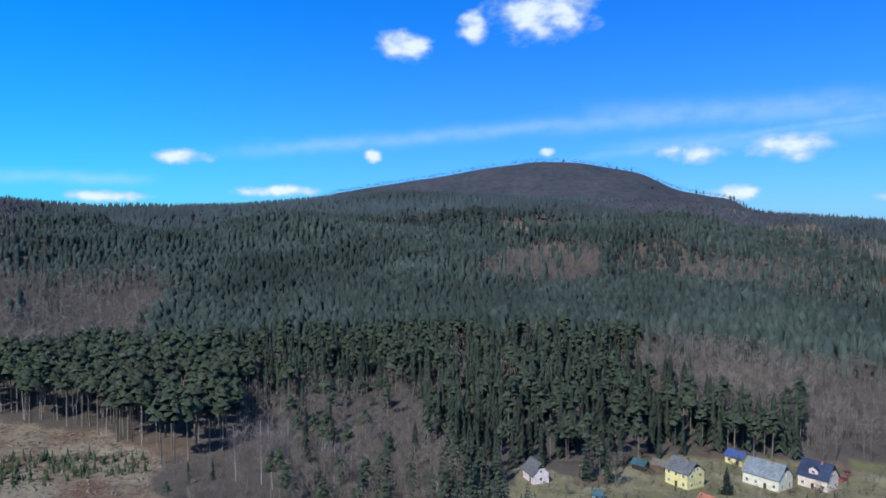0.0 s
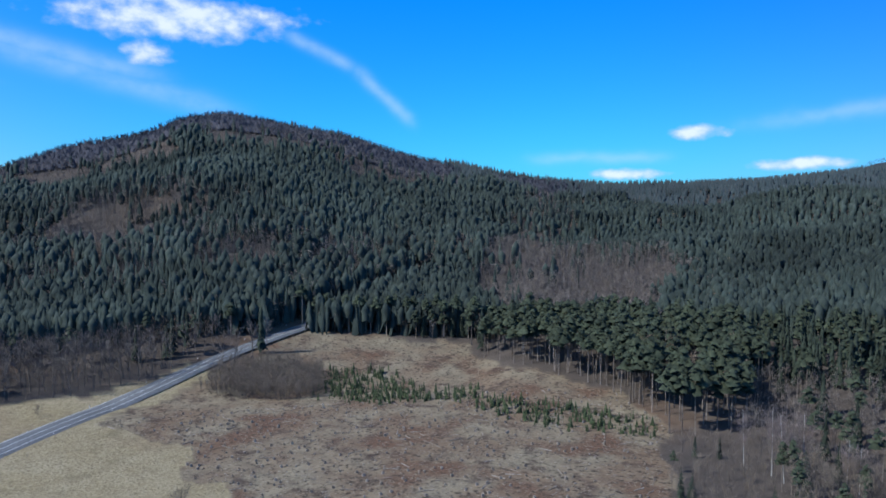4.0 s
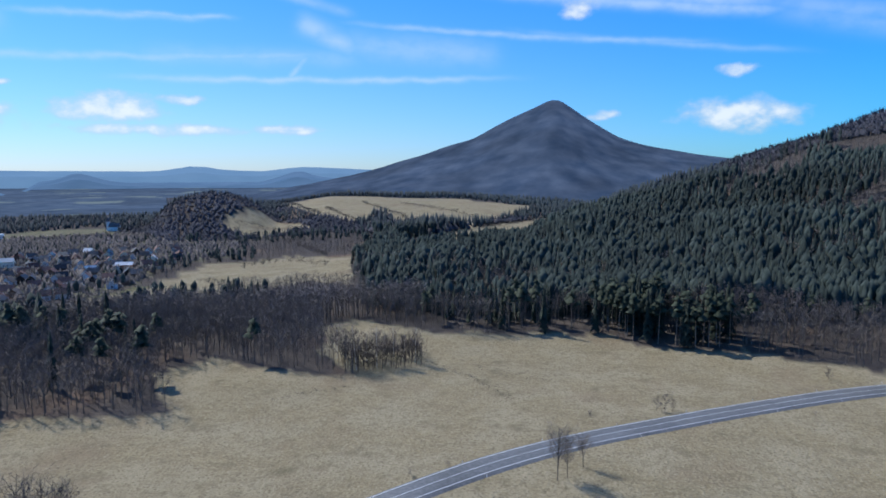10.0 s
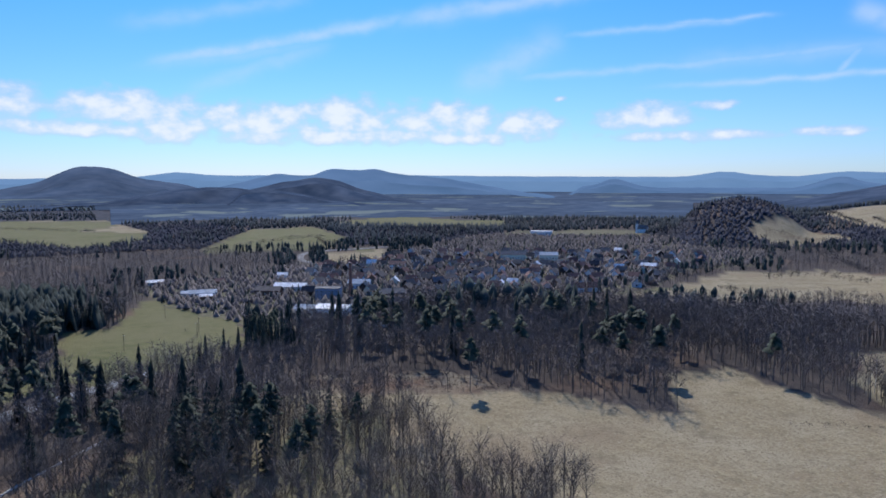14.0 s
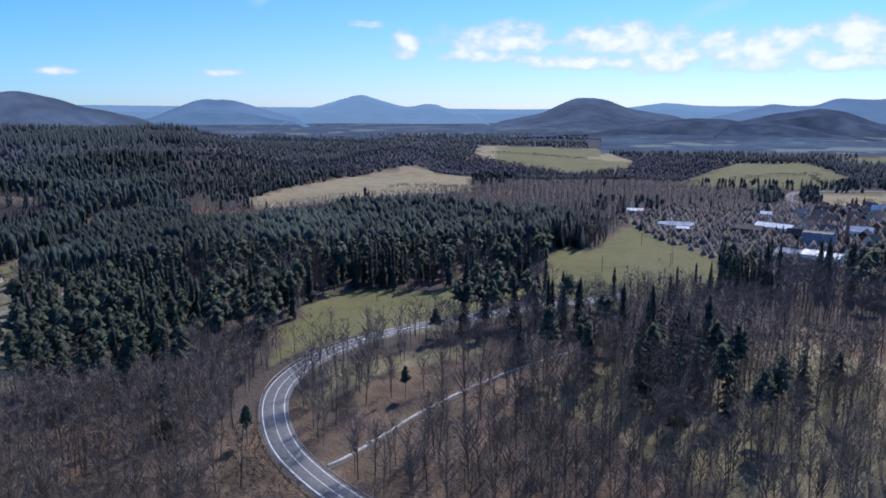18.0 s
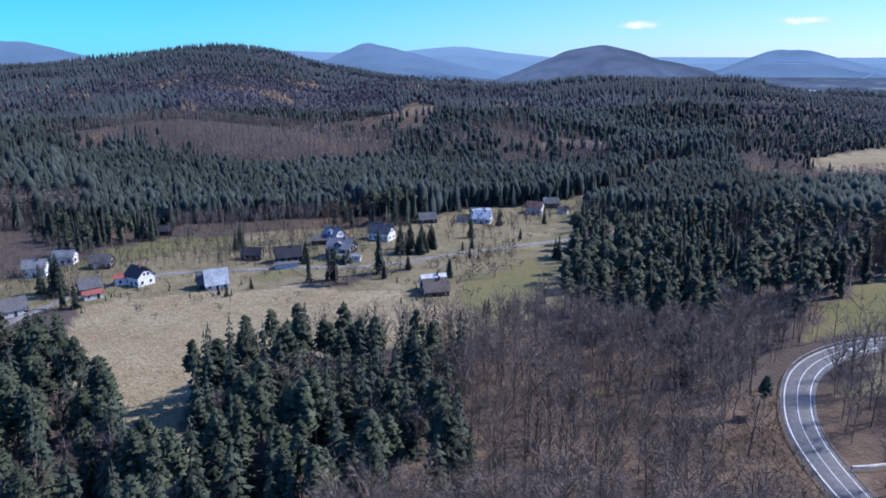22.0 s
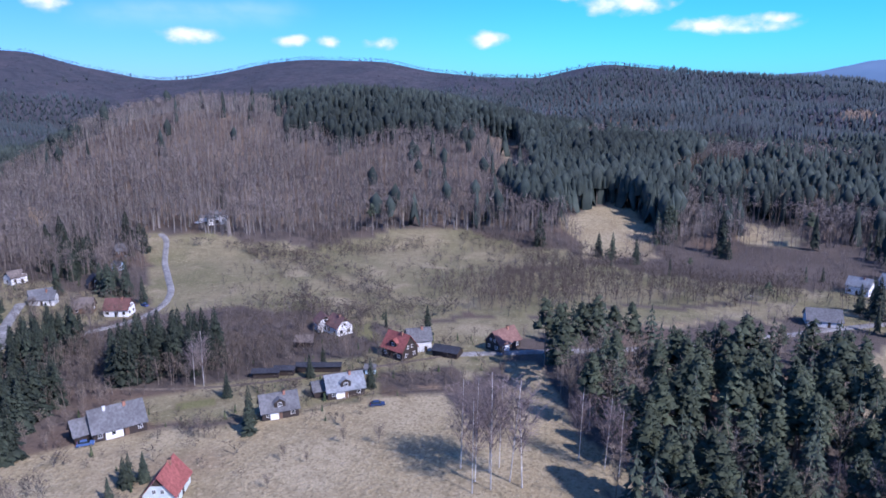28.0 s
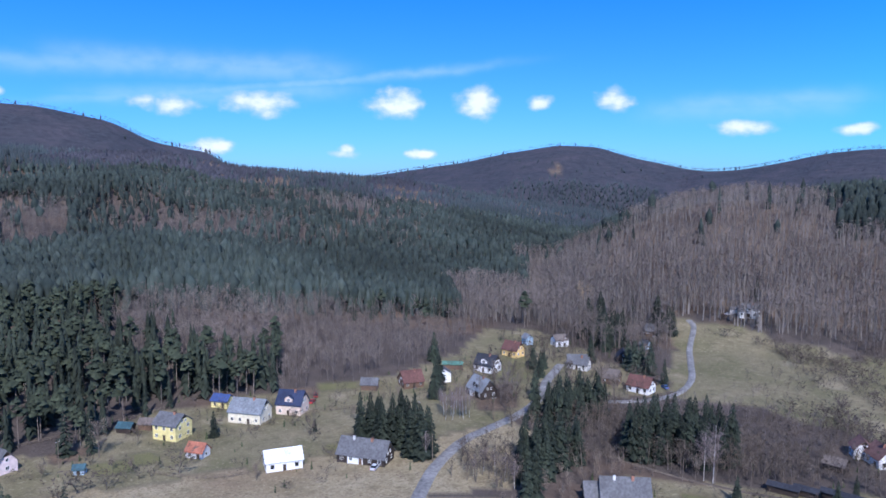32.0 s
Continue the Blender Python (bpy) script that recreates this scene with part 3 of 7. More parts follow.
cover("far_j", "green", [(-880, -1344), (-1136, -1069), (-1005, -945), (-875, -1076), (-831, -1230)])
cover("far_k", "straw", [(-475, -750), (-570, -745), (-488, -638), (-427, -664)])
cover("town_ground", "town", [(-196, -512), (-257, -613), (-369, -614), (-507, -665), (-675, -751), (-943, -852), (-1132, -753), (-868, -489), (-856, -380), (-762, -338), (-675, -380), (-548, -336), (-474, -341), (-397, -417), (-364, -405), (-297, -379), (-246, -361), (-228, -382), (-259, -455)])
cover("valley_gap", "meadow", [(170, -152), (208, -187), (205, -231), (172, -329), (148, -295), (125, -240), (124, -198), (134, -179), (143, -161)])
cover("valley_field_a", "straw", [(267, -119), (275, -151), (259, -164), (239, -196), (212, -196), (194, -189), (190, -165), (202, -127), (186, -108), (179, -96), (195, -97)])
cover("valley_field_b", "meadow", [(200, -252), (204, -292), (198, -327), (181, -356), (156, -294), (146, -257), (129, -225), (137, -199), (157, -212), (173, -248)])
cover("valley_front", "straw", [(228, -97), (254, -119), (246, -163), (211, -189), (176, -215), (160, -225), (137, -195), (139, -173), (148, -157), (161, -134), (170, -119), (161, -97), (139, -79), (164, -84)])
cover("valley_strip", "straw", [(283, -39), (288, -54), (278, -83), (280, -98), (282, -73), (264, -48), (266, -35)])
cover("slope_field_a", "straw", [(464, -109), (452, -124), (401, -135), (408, -111)])
cover("village_green", "meadow", [(299, -80), (323, -114), (334, -160), (317, -216), (308, -245), (276, -276), (261, -304), (248, -363), (217, -431), (192, -383), (198, -327), (210, -227), (230, -183), (261, -149), (277, -106)])
cover("valley_tail", "meadow", [(268, -325), (263, -373), (232, -414), (224, -471), (205, -542), (203, -434), (182, -359), (169, -326), (157, -286), (135, -234), (149, -207), (177, -207)])
cover("lane_field", "straw", [(267, -120), (249, -119), (210, -110), (183, -105), (126, -76), (130, -71), (144, -74), (162, -78), (182, -81), (205, -85), (226, -91), (256, -110)])
cover("tail_green", "green", [(165, -223), (167, -255), (154, -274), (140, -254), (131, -222), (151, -207)])
cover("tail_far", "meadow", [(205, -399), (214, -468), (234, -594), (213, -651), (197, -601), (207, -547), (197, -477), (195, -417)])
cover("valley_green", "green", [(150, -210), (159, -236), (154, -265), (138, -244), (131, -220)])
cover("valley_green_d", "green", [(162, -221), (175, -245), (168, -292), (148, -275), (133, -238), (134, -202)])
cover("valley_green_b", "green", [(334, -160), (341, -189), (331, -210), (311, -226), (302, -205), (311, -172)])
cover("valley_green_c", "green", [(252, -182), (249, -198), (239, -208), (230, -203), (237, -188)])
cover("hill_meadow", "meadow", [(373, 236), (387, 210), (379, 148), (393, 121), (425, 86), (424, 47), (403, 14), (395, -16), (369, -10), (353, 25), (275, 37), (252, 58), (270, 93), (274, 133), (261, 163)])
cover("slope_field_b", "straw", [(459, -1), (493, -34), (472, -53), (424, -62), (383, -48), (382, -19)])
cover("slope_field_c", "straw", [(461, -108), (445, -136), (404, -134), (415, -105)])
cover("brook_strip", "meadow", [(252, 58), (267, 36), (270, 2), (284, -19), (292, -58), (308, -102), (292, -100), (278, -66), (266, -22), (244, 17), (223, 63)])
cover("orchard_field", "straw", [(136, 137), (146, 121), (159, 104), (180, 70), (191, 52), (198, 30), (180, 22), (172, 14), (158, -16), (150, -14), (116, 122)])
cover("garden_strip", "meadow", [(177, 126), (191, 105), (223, 63), (244, 17), (228, 12), (204, 30), (178, 70), (162, 106)])
cover("hamlet_ground", "meadow", [(26, 262), (51, 252), (91, 278), (168, 262), (209, 259), (286, 296), (308, 287), (278, 186), (270, 169), (189, 189), (172, 177), (124, 154), (18, 217)])
cover("lawn_a", "green", [(108, 199), (131, 165), (125, 162), (103, 189)])
cover("lawn_b", "green", [(224, 241), (246, 234), (229, 215), (212, 225)])
cover("lawn_c", "green", [(248, 253), (262, 245), (248, 229), (235, 237)])
cover("lawn_d", "green", [(257, 79), (259, 69), (238, 64), (239, 72)])
cover("lawn_e", "green", [(177, 108), (184, 97), (178, 94), (171, 105)])
cover("lawn_f", "green", [(154, 271), (168, 260), (161, 250), (148, 260)])
cover("bed_a", "litter", [(205, 54), (215, 34), (200, 32), (191, 49)])
cover("bed_b", "litter", [(207, 231), (222, 216), (199, 193), (184, 202)])
cover("bed_c", "litter", [(130, 136), (135, 130), (127, 122), (122, 127)])
cover("bed_d", "litter", [(138, 277), (152, 269), (147, 258), (132, 265)])
cover("lawn_g", "green", [(119, 206), (132, 199), (127, 192), (115, 196)])
cover("lawn_h", "green", [(50, 235), (72, 236), (73, 227), (53, 223)])
cover("bed_e", "litter", [(44, 249), (59, 255), (61, 245), (46, 240)])
cover("corner_field", "straw", [(224, 14), (220, 3), (187, -4), (172, -10), (152, -27), (137, -42), (162, 16)])
cover("grove_a", "wood", [(129, 206), (147, 205), (145, 177), (137, 169), (131, 182)])
cover("grove_b", "wood", [(140, 136), (169, 165), (201, 175), (220, 153), (227, 116), (219, 94), (214, 78), (204, 86), (193, 100), (184, 116), (178, 130), (160, 131)])
cover("brook_wood", "meadow", [(278, 37), (342, 24), (370, -18), (338, -66), (330, -114), (312, -103), (288, -19), (267, 19)])
cover("hedge_a", "wood", [(201, 57), (217, 32), (205, 26), (196, 45)])
cover("hamlet_field", "straw", [(20, 227), (70, 209), (145, 185), (184, 184), (180, 163), (140, 139), (18, 217)])
cover("hill_meadow_side", "meadow", [(354, 224), (378, 217), (381, 169), (387, 116), (279, 80), (286, 151), (268, 165)])
cover("hill_green", "meadow", [(373, 217), (373, 172), (318, 120), (282, 129), (270, 163)])
cover("hill_green_b", "meadow", [(380, 142), (400, 90), (359, 64), (322, 89), (339, 116)])
cover("beech_foot", "litter", [(469, 385), (389, 245), (391, 212), (432, 118), (437, 22), (499, 33), (655, 67), (623, 291), (971, 745)])
cover("felled_strip", "clear", [(681, 70), (691, 40), (618, 31), (512, 32), (549, 48), (623, 43)])

ROADS = []


def smooth_line(points, step=3.0):
    """A Catmull-Rom line through the points."""
    p = np.array(points, float)
    p = np.vstack([2 * p[0] - p[1], p, 2 * p[-1] - p[-2]])
    out = []
    for a, b, c, d in zip(p[:-3], p[1:-2], p[2:-1], p[3:]):
        n = max(2, int(np.hypot(*(c - b)) / step))
        for k in range(n):
            s = k / n
            out.append(0.5 * (2 * b + (c - a) * s + (2 * a - 5 * b + 4 * c - d) * s * s + (3 * b - a - 3 * c + d) * s ** 3))
    return np.array(out + [p[-2]])


def road_line(name, width, points):
    ROADS.append((name, width, smooth_line(points)))
    return ROADS[-1][2]


MAIN = road_line("main", 7.0, [(-362, 420), (-354, 350), (-344, 290), (-338, 240), (-331, 197), (-319, 153), (-303, 115), (-281, 74), (-262, 44), (-237, 9), (-204, -27), (-150, -72), (-90, -100), (-35, -124), (0, -148), (24, -179), (34, -207), (35, -233), (25, -259), (8, -279), (-11, -294), (-37, -308), (-70, -322), (-120, -338)])
SIDE = road_line("side", 3.2, [(20, -172), (12, -178), (2, -190), (-14, -210), (-43, -238), (-75, -262)])
HAMLET = road_line("hamlet", 4.2, [(70, 95), (98, 135), (116, 150), (132, 163), (145, 171), (160, 178), (193, 186), (215, 196), (235, 210), (262, 225)])
LANE = road_line("lane", 3.0, [(215, 196), (240, 172), (264, 165), (290, 172), (318, 189), (345, 206), (372, 220), (380, 228)])
GARDEN_WAY = road_line("garden_way", 1.6, [(193, 186), (185, 150), (188, 110), (200, 80), (211, 60), (226, 34)])
STREET = road_line("street", 4.5, [(226, 34), (231, 10), (240, -30), (262, -80), (277, -110), (286, -140), (280, -168), (262, -187), (244, -206), (218, -230), (205, -262), (190, -300), (170, -345), (150, -400)])

TOWN_ROAD = road_line("town", 7.0, [(-584, -763), (-544, -768), (-506, -781), (-463, -774), (-433, -733), (-420, -686), (-427, -632)])
WORKS_ROAD = road_line("works", 7.0, [(-504, -538), (-433, -480), (-378, -432), (-307, -389), (-263, -367), (-225, -352)])


def road_gap(x, y):
    """The distance to the nearest road's edge."""
    best = np.full(x.shape, 1e9)
    for _, width, line in ROADS:
        for p in line:
            best = np.minimum(best, np.hypot(x - p[0], y - p[1]) - width / 2)
    return best


def cover_at(x, y):
    """Index into KINDS, or -1 for woodland."""
    k = np.full(x.shape, -1)
    for _, kind, poly in COVERS:
        k[inside(poly, x, y)] = KINDS.index(kind) if kind in KINDS else -1
    return k


# ---- ground ----
def link_mesh(name, verts, faces, mats, parent=None, smooth=False, slots=None):
    me = bpy.data.meshes.new(name)
    verts, faces = np.asarray(verts, np.float32), np.asarray(faces, np.int32)
    n = faces.shape[1]
    me.vertices.add(len(verts))
    me.vertices.foreach_set("co", verts.ravel())
    me.loops.add(faces.size)
    me.loops.foreach_set("vertex_index", faces.ravel())
    me.polygons.add(len(faces))
    me.polygons.foreach_set("loop_start", np.arange(0, faces.size, n, dtype=np.int32))
    if slots is not None:
        me.polygons.foreach_set("material_index", np.asarray(slots, np.int32))
    if smooth:
        me.polygons.foreach_set("use_smooth", np.ones(len(faces), bool))
    me.update(calc_edges=True)
    for m in mats:
        me.materials.append(m)
    ob = new(name, me)
    ob.parent = parent
    return ob


def polar_sheet(name, a0, a1, na, radii, z_of, mats, closed=False):
    a = np.radians(np.linspace(a0, a1, na, endpoint=not closed))
    A, R = np.meshgrid(a, radii, indexing="ij")
    x, y = -np.sin(A) * R, np.cos(A) * R
    v = np.stack([x, y, z_of(x, y)], -1).reshape(-1, 3)
    nr = len(radii)
    i, j = np.meshgrid(np.arange(na if closed else na - 1), np.arange(nr - 1), indexing="ij")
    i2 = (i + 1) % na
    f = np.stack([i * nr + j, i * nr + j + 1, i2 * nr + j + 1, i2 * nr + j], -1).reshape(-1, 4)
    return link_mesh(name, v, f, mats, smooth=True)


def ground_material():
    m = bpy.data.materials.new("land")
    m.use_nodes = True
    t = m.node_tree
    b = t.nodes["Principled BSDF"]
    b.inputs["Roughness"].default_value, b.inputs["Specular IOR Level"].default_value = 1.0, 0.1
    geo = t.nodes.new("ShaderNodeNewGeometry")

    def noise_of(scale, detail=5, lo=0.3, hi=0.7, stretch=None):
        n = t.nodes.new("ShaderNodeTexNoise")
        n.inputs["Scale"].default_value, n.inputs["Detail"].default_value = scale, detail
        src = geo.outputs["Position"]
        if stretch:
            mp = t.nodes.new("ShaderNodeMapping")
            mp.inputs["Scale"].default_value = (stretch[0], stretch[1], 1)
            mp.inputs["Rotation"].default_value = (0, 0, stretch[2])
            t.links.new(src, mp.inputs[0])
            src = mp.outputs[0]
        t.links.new(src, n.inputs["Vector"])
        r = t.nodes.new("ShaderNodeMapRange")
        r.inputs[1].default_value, r.inputs[2].default_value = lo, hi
        t.links.new(n.outputs[0], r.inputs[0])
        return r.outputs[0]

    def mix(f, a, c):
        n = t.nodes.new("ShaderNodeMix")
        n.data_type = "RGBA"
        for s, v in ((0, f), (6, a), (7, c)):
            if isinstance(v, tuple):
                n.inputs[s].default_value = (*v, 1)
            else:
                t.links.new(v, n.inputs[s])
        return n.outputs[2]

    fine, mid, coarse = noise_of(1.3), noise_of(0.16), noise_of(0.022)
    streak = noise_of(0.25, 4, stretch=(1.0, 0.12, 0.7))
    tuft = noise_of(0.9, 6, 0.42, 0.8)
    patch = noise_of(0.045, 6, 0.42, 0.62)
    straw = mix(coarse, mix(mid, (0.255, 0.198, 0.115), (0.371, 0.301, 0.179)), mix(streak, (0.210, 0.166, 0.096), (0.319, 0.262, 0.154)))
    straw = mix(patch, straw, mix(fine, (0.306, 0.255, 0.159), (0.421, 0.351, 0.229)))
    straw = mix(tuft, straw, (0.395, 0.332, 0.210))
    furrow = noise_of(0.5, 3, 0.6, 0.95, stretch=(1.0, 0.05, 0.9))
    straw = mix(furrow, straw, mix(fine, (0.191, 0.154, 0.092), (0.281, 0.229, 0.140)))
    straw = mix(noise_of(0.07, 7, 0.58, 0.78), straw, (0.185, 0.150, 0.089))
    straw = mix(noise_of(0.33, 8, 0.5, 0.85), straw, mix(fine, (0.147, 0.122, 0.070), (0.215, 0.175, 0.104)))
    straw = mix(noise_of(2.6, 6, 0.46, 0.85), straw, (0.192, 0.158, 0.096))
    straw = mix(noise_of(0.016, 6, 0.56, 0.74), straw, mix(mid, (0.198, 0.145, 0.090), (0.271, 0.203, 0.130)))
    straw = mix(noise_of(1.1, 9, 0.52, 0.74), straw, (0.150, 0.120, 0.072))
    straw = mix(noise_of(0.75, 9, 0.57, 0.80), straw, (0.40, 0.335, 0.22))
    green = mix(coarse, mix(mid, (0.115, 0.120, 0.050), (0.175, 0.165, 0.075)), mix(fine, (0.15, 0.145, 0.065), (0.22, 0.19, 0.105)))
    meadow = mix(coarse, mix(mid, (0.17, 0.15, 0.083), (0.245, 0.212, 0.125)), mix(streak, (0.225, 0.188, 0.112), (0.30, 0.255, 0.16)))
    lush = noise_of(0.03, 6, 0.42, 0.75)
    meadow = mix(lush, meadow, mix(mid, (0.115, 0.118, 0.055), (0.165, 0.155, 0.078)))
    meadow = mix(noise_of(0.3, 8, 0.5, 0.82), meadow, mix(fine, (0.105, 0.090, 0.055), (0.16, 0.135, 0.082)))
    meadow = mix(noise_of(0.05, 7, 0.56, 0.68), meadow, (0.30, 0.255, 0.165))
    meadow = mix(noise_of(1.7, 7, 0.46, 0.8), meadow, (0.125, 0.108, 0.062))
    meadow = mix(noise_of(0.85, 9, 0.57, 0.76), meadow, (0.34, 0.30, 0.19))
    clear = mix(patch, mix(mid, mix(fine, (0.125, 0.088, 0.060), (0.215, 0.160, 0.112)), mix(coarse, (0.19, 0.125, 0.080), (0.265, 0.205, 0.138))), mix(mid, (0.21, 0.175, 0.125), (0.30, 0.25, 0.17)))
    clear = mix(noise_of(0.12, 6, 0.52, 0.7), clear, (0.078, 0.055, 0.044))
    clear = mix(noise_of(0.035, 5, 0.52, 0.66), clear, mix(fine, (0.115, 0.068, 0.046), (0.18, 0.11, 0.072)))
    clear = mix(noise_of(0.55, 9, 0.53, 0.68), clear, (0.052, 0.040, 0.032))
    clear = mix(noise_of(0.9, 9, 0.58, 0.74), clear, (0.33, 0.28, 0.21))
    leaves = mix(patch, mix(mid, (0.080, 0.060, 0.046), (0.132, 0.098, 0.073)), mix(fine, (0.135, 0.095, 0.066), (0.235, 0.172, 0.12)))
    town = mix(mid, (0.10, 0.10, 0.055), (0.21, 0.185, 0.12))
    litter = noise_of(0.013, 3, 0.55, 0.72)
    wood = mix(litter, mix(mid, mix(fine, (0.060, 0.050, 0.043), (0.115, 0.094, 0.080)), mix(coarse, (0.085, 0.070, 0.060), (0.135, 0.110, 0.092))), mix(mid, (0.15, 0.095, 0.062), (0.22, 0.15, 0.10)))
    a1, a2, a3 = (t.nodes.new("ShaderNodeAttribute") for _ in range(3))
    a1.attribute_name, a2.attribute_name, a3.attribute_name = "cover", "cover_b", "cover_c"
    s3 = t.nodes.new("ShaderNodeSeparateColor")
    t.links.new(a3.outputs["Color"], s3.inputs[0])
    s1, s2 = t.nodes.new("ShaderNodeSeparateColor"), t.nodes.new("ShaderNodeSeparateColor")
    t.links.new(a1.outputs["Color"], s1.inputs[0])
    t.links.new(a2.outputs["Color"], s2.inputs[0])
    c = wood
    # last pair: blue-grey for far woods, distance haze painted into the ground colour
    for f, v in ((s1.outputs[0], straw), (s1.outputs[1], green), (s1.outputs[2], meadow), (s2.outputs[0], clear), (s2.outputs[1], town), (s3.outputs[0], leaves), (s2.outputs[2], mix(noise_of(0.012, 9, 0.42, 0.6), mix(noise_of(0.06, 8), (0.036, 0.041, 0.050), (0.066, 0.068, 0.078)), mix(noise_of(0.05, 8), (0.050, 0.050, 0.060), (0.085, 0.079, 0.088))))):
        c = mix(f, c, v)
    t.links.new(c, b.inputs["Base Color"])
    bp = t.nodes.new("ShaderNodeBump")
    bp.inputs["Strength"].default_value, bp.inputs["Distance"].default_value = 0.6, 0.5
    t.links.new(tuft, bp.inputs["Height"])
    t.links.new(bp.outputs[0], b.inputs["Normal"])
    return m


RADII = np.concatenate([[0.02, 20, 40, 60, 75], np.geomspace(90, 620, 115), np.geomspace(630, 4900, 60)])
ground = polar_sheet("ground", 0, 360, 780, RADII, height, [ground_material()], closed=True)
tagged(ground, "rolling dry spring grassland and leaf-littered forest floor", "ground", kind="structure")
gco = np.empty(len(ground.data.vertices) * 3, np.float32)
ground.data.vertices.foreach_get("co", gco)
gco = gco.reshape(-1, 3)
# ragged edges between the kinds of cover
wob = np.clip(np.hypot(gco[:, 0], gco[:, 1]) / 300, 0.4, 1.5)
gx = gco[:, 0] + wob * 2.2 * np.sin(gco[:, 1] / 6.1 + gco[:, 0] / 13)
gy = gco[:, 1] + wob * 2.2 * np.sin(gco[:, 0] / 7.3 - gco[:, 1] / 11)
gk = cover_at(gx, gy)
for attr, ks in (("cover", (0, 1, 2)), ("cover_b", (3, 4, 9)), ("cover_c", (5, 9, 9))):
    layer = ground.data.color_attributes.new(attr, "FLOAT_COLOR", "POINT")
    col = np.ones((len(gk), 4), np.float32)
    for c, k in enumerate(ks):
        col[:, c] = gk == k
    # third channel grows with distance and brings in the painted haze tint
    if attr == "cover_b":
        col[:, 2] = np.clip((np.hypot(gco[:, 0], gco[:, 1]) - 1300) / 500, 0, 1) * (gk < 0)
    layer.data.foreach_set("color", col.ravel())

# flat backdrops whose haze is a glow in the material
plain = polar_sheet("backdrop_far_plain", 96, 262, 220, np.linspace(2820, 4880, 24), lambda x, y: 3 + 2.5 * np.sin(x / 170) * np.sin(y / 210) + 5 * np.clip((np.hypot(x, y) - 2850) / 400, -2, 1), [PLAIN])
tagged(plain, "far wooded lowland with blue haze painted on", "land", kind="structure")
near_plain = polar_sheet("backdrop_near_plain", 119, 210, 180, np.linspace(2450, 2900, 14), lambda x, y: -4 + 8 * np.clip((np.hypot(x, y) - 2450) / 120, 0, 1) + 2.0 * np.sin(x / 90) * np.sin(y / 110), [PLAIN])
tagged(near_plain, "lowland woods and pale fields with haze painted on", "land", kind="structure")
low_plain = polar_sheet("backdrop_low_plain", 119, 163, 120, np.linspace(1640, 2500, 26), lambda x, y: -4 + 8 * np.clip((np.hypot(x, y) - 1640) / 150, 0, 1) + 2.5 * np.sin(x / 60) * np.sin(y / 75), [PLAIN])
tagged(low_plain, "lowland woods and pale fields with haze painted on", "land", kind="structure")
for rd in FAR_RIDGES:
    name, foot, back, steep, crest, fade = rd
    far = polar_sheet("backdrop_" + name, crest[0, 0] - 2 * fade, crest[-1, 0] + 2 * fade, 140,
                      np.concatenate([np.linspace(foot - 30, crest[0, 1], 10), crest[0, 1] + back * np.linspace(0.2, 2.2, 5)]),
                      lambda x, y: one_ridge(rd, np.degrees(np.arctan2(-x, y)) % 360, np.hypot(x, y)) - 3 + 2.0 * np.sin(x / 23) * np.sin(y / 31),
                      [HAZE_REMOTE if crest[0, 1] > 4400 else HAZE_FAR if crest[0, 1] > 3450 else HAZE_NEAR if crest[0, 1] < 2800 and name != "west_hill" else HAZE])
    tagged(far, "far wooded hill with blue haze painted on", "hill", kind="structure")


def road_strip(name, line, offset, width, lift, mat, label="", edge=0.0, broad=1.0):
    """A strip along a line, shifted sideways, on the ground, with turned-down edges."""
    d = np.gradient(line, axis=0)
    d /= np.hypot(d[:, 0], d[:, 1])[:, None]
    side = np.stack([d[:, 1], -d[:, 0]], 1)
    cols = [-width / 2, -width / 6, width / 6, width / 2]
    lifts = [lift] * 4
    if edge:
        cols, lifts = [-width / 2 - edge] + cols + [width / 2 + edge], [-0.5] + lifts + [-0.5]
    base = height(line[:, 0] + side[:, 0] * offset * 0, line[:, 1])
    rows = [np.column_stack([line + side * (offset * np.asarray(broad) + c * (np.asarray(broad) if width > 1 else 1.0))[..., None], base + l]) for c, l in zip(cols, lifts)]
    v = np.concatenate(rows)
    n = len(line)
    f = [(c * n + i, c * n + i + 1, (c + 1) * n + i + 1, (c + 1) * n + i) for c in range(len(cols) - 1) for i in range(n - 1)]
    ob = link_mesh(name, v, f, [mat], smooth=False)
    if label:
        tagged(ob, label, "road", kind="structure")
    return ob


BROAD = np.interp(MAIN[:, 1], (-110, -20), (1.0, 1.42))
road_strip("road_main", MAIN, 0, 7.4, 0.55, ASPHALT, "grey asphalt main road with white edge lines", edge=1.6, broad=BROAD)
for off in (-3.3, 3.3):
    road_strip("road_line", MAIN, off, 0.28, 0.565, PAINT, "white painted edge line of the main road", broad=BROAD)
road_strip("road_centre_line", MAIN, 0.0, 0.2, 0.565, PAINT, "white painted centre line of the main road", broad=BROAD)
road_strip("road_side", SIDE, 0, 1.4, 0.25, LEAF_PATH, "narrow earth path below the road bend", edge=0.5)
road_strip("road_hamlet", HAMLET, 0, 3.4, 0.4, GRAVEL, "worn pale asphalt lane into the hamlet", edge=0.8)
road_strip("road_lane", LANE, 0, 2.6, 0.4, GRAVEL, "pale farm track up the hillside meadow", edge=0.6)
road_strip("road_town", TOWN_ROAD, 0, 6.5, 0.8, GRAVEL, "pale grey road curving past the fields by the town", edge=1.2)
road_strip("road_works", WORKS_ROAD, 0, 6.0, 0.8, GRAVEL, "pale grey street between the works halls", edge=1.2)
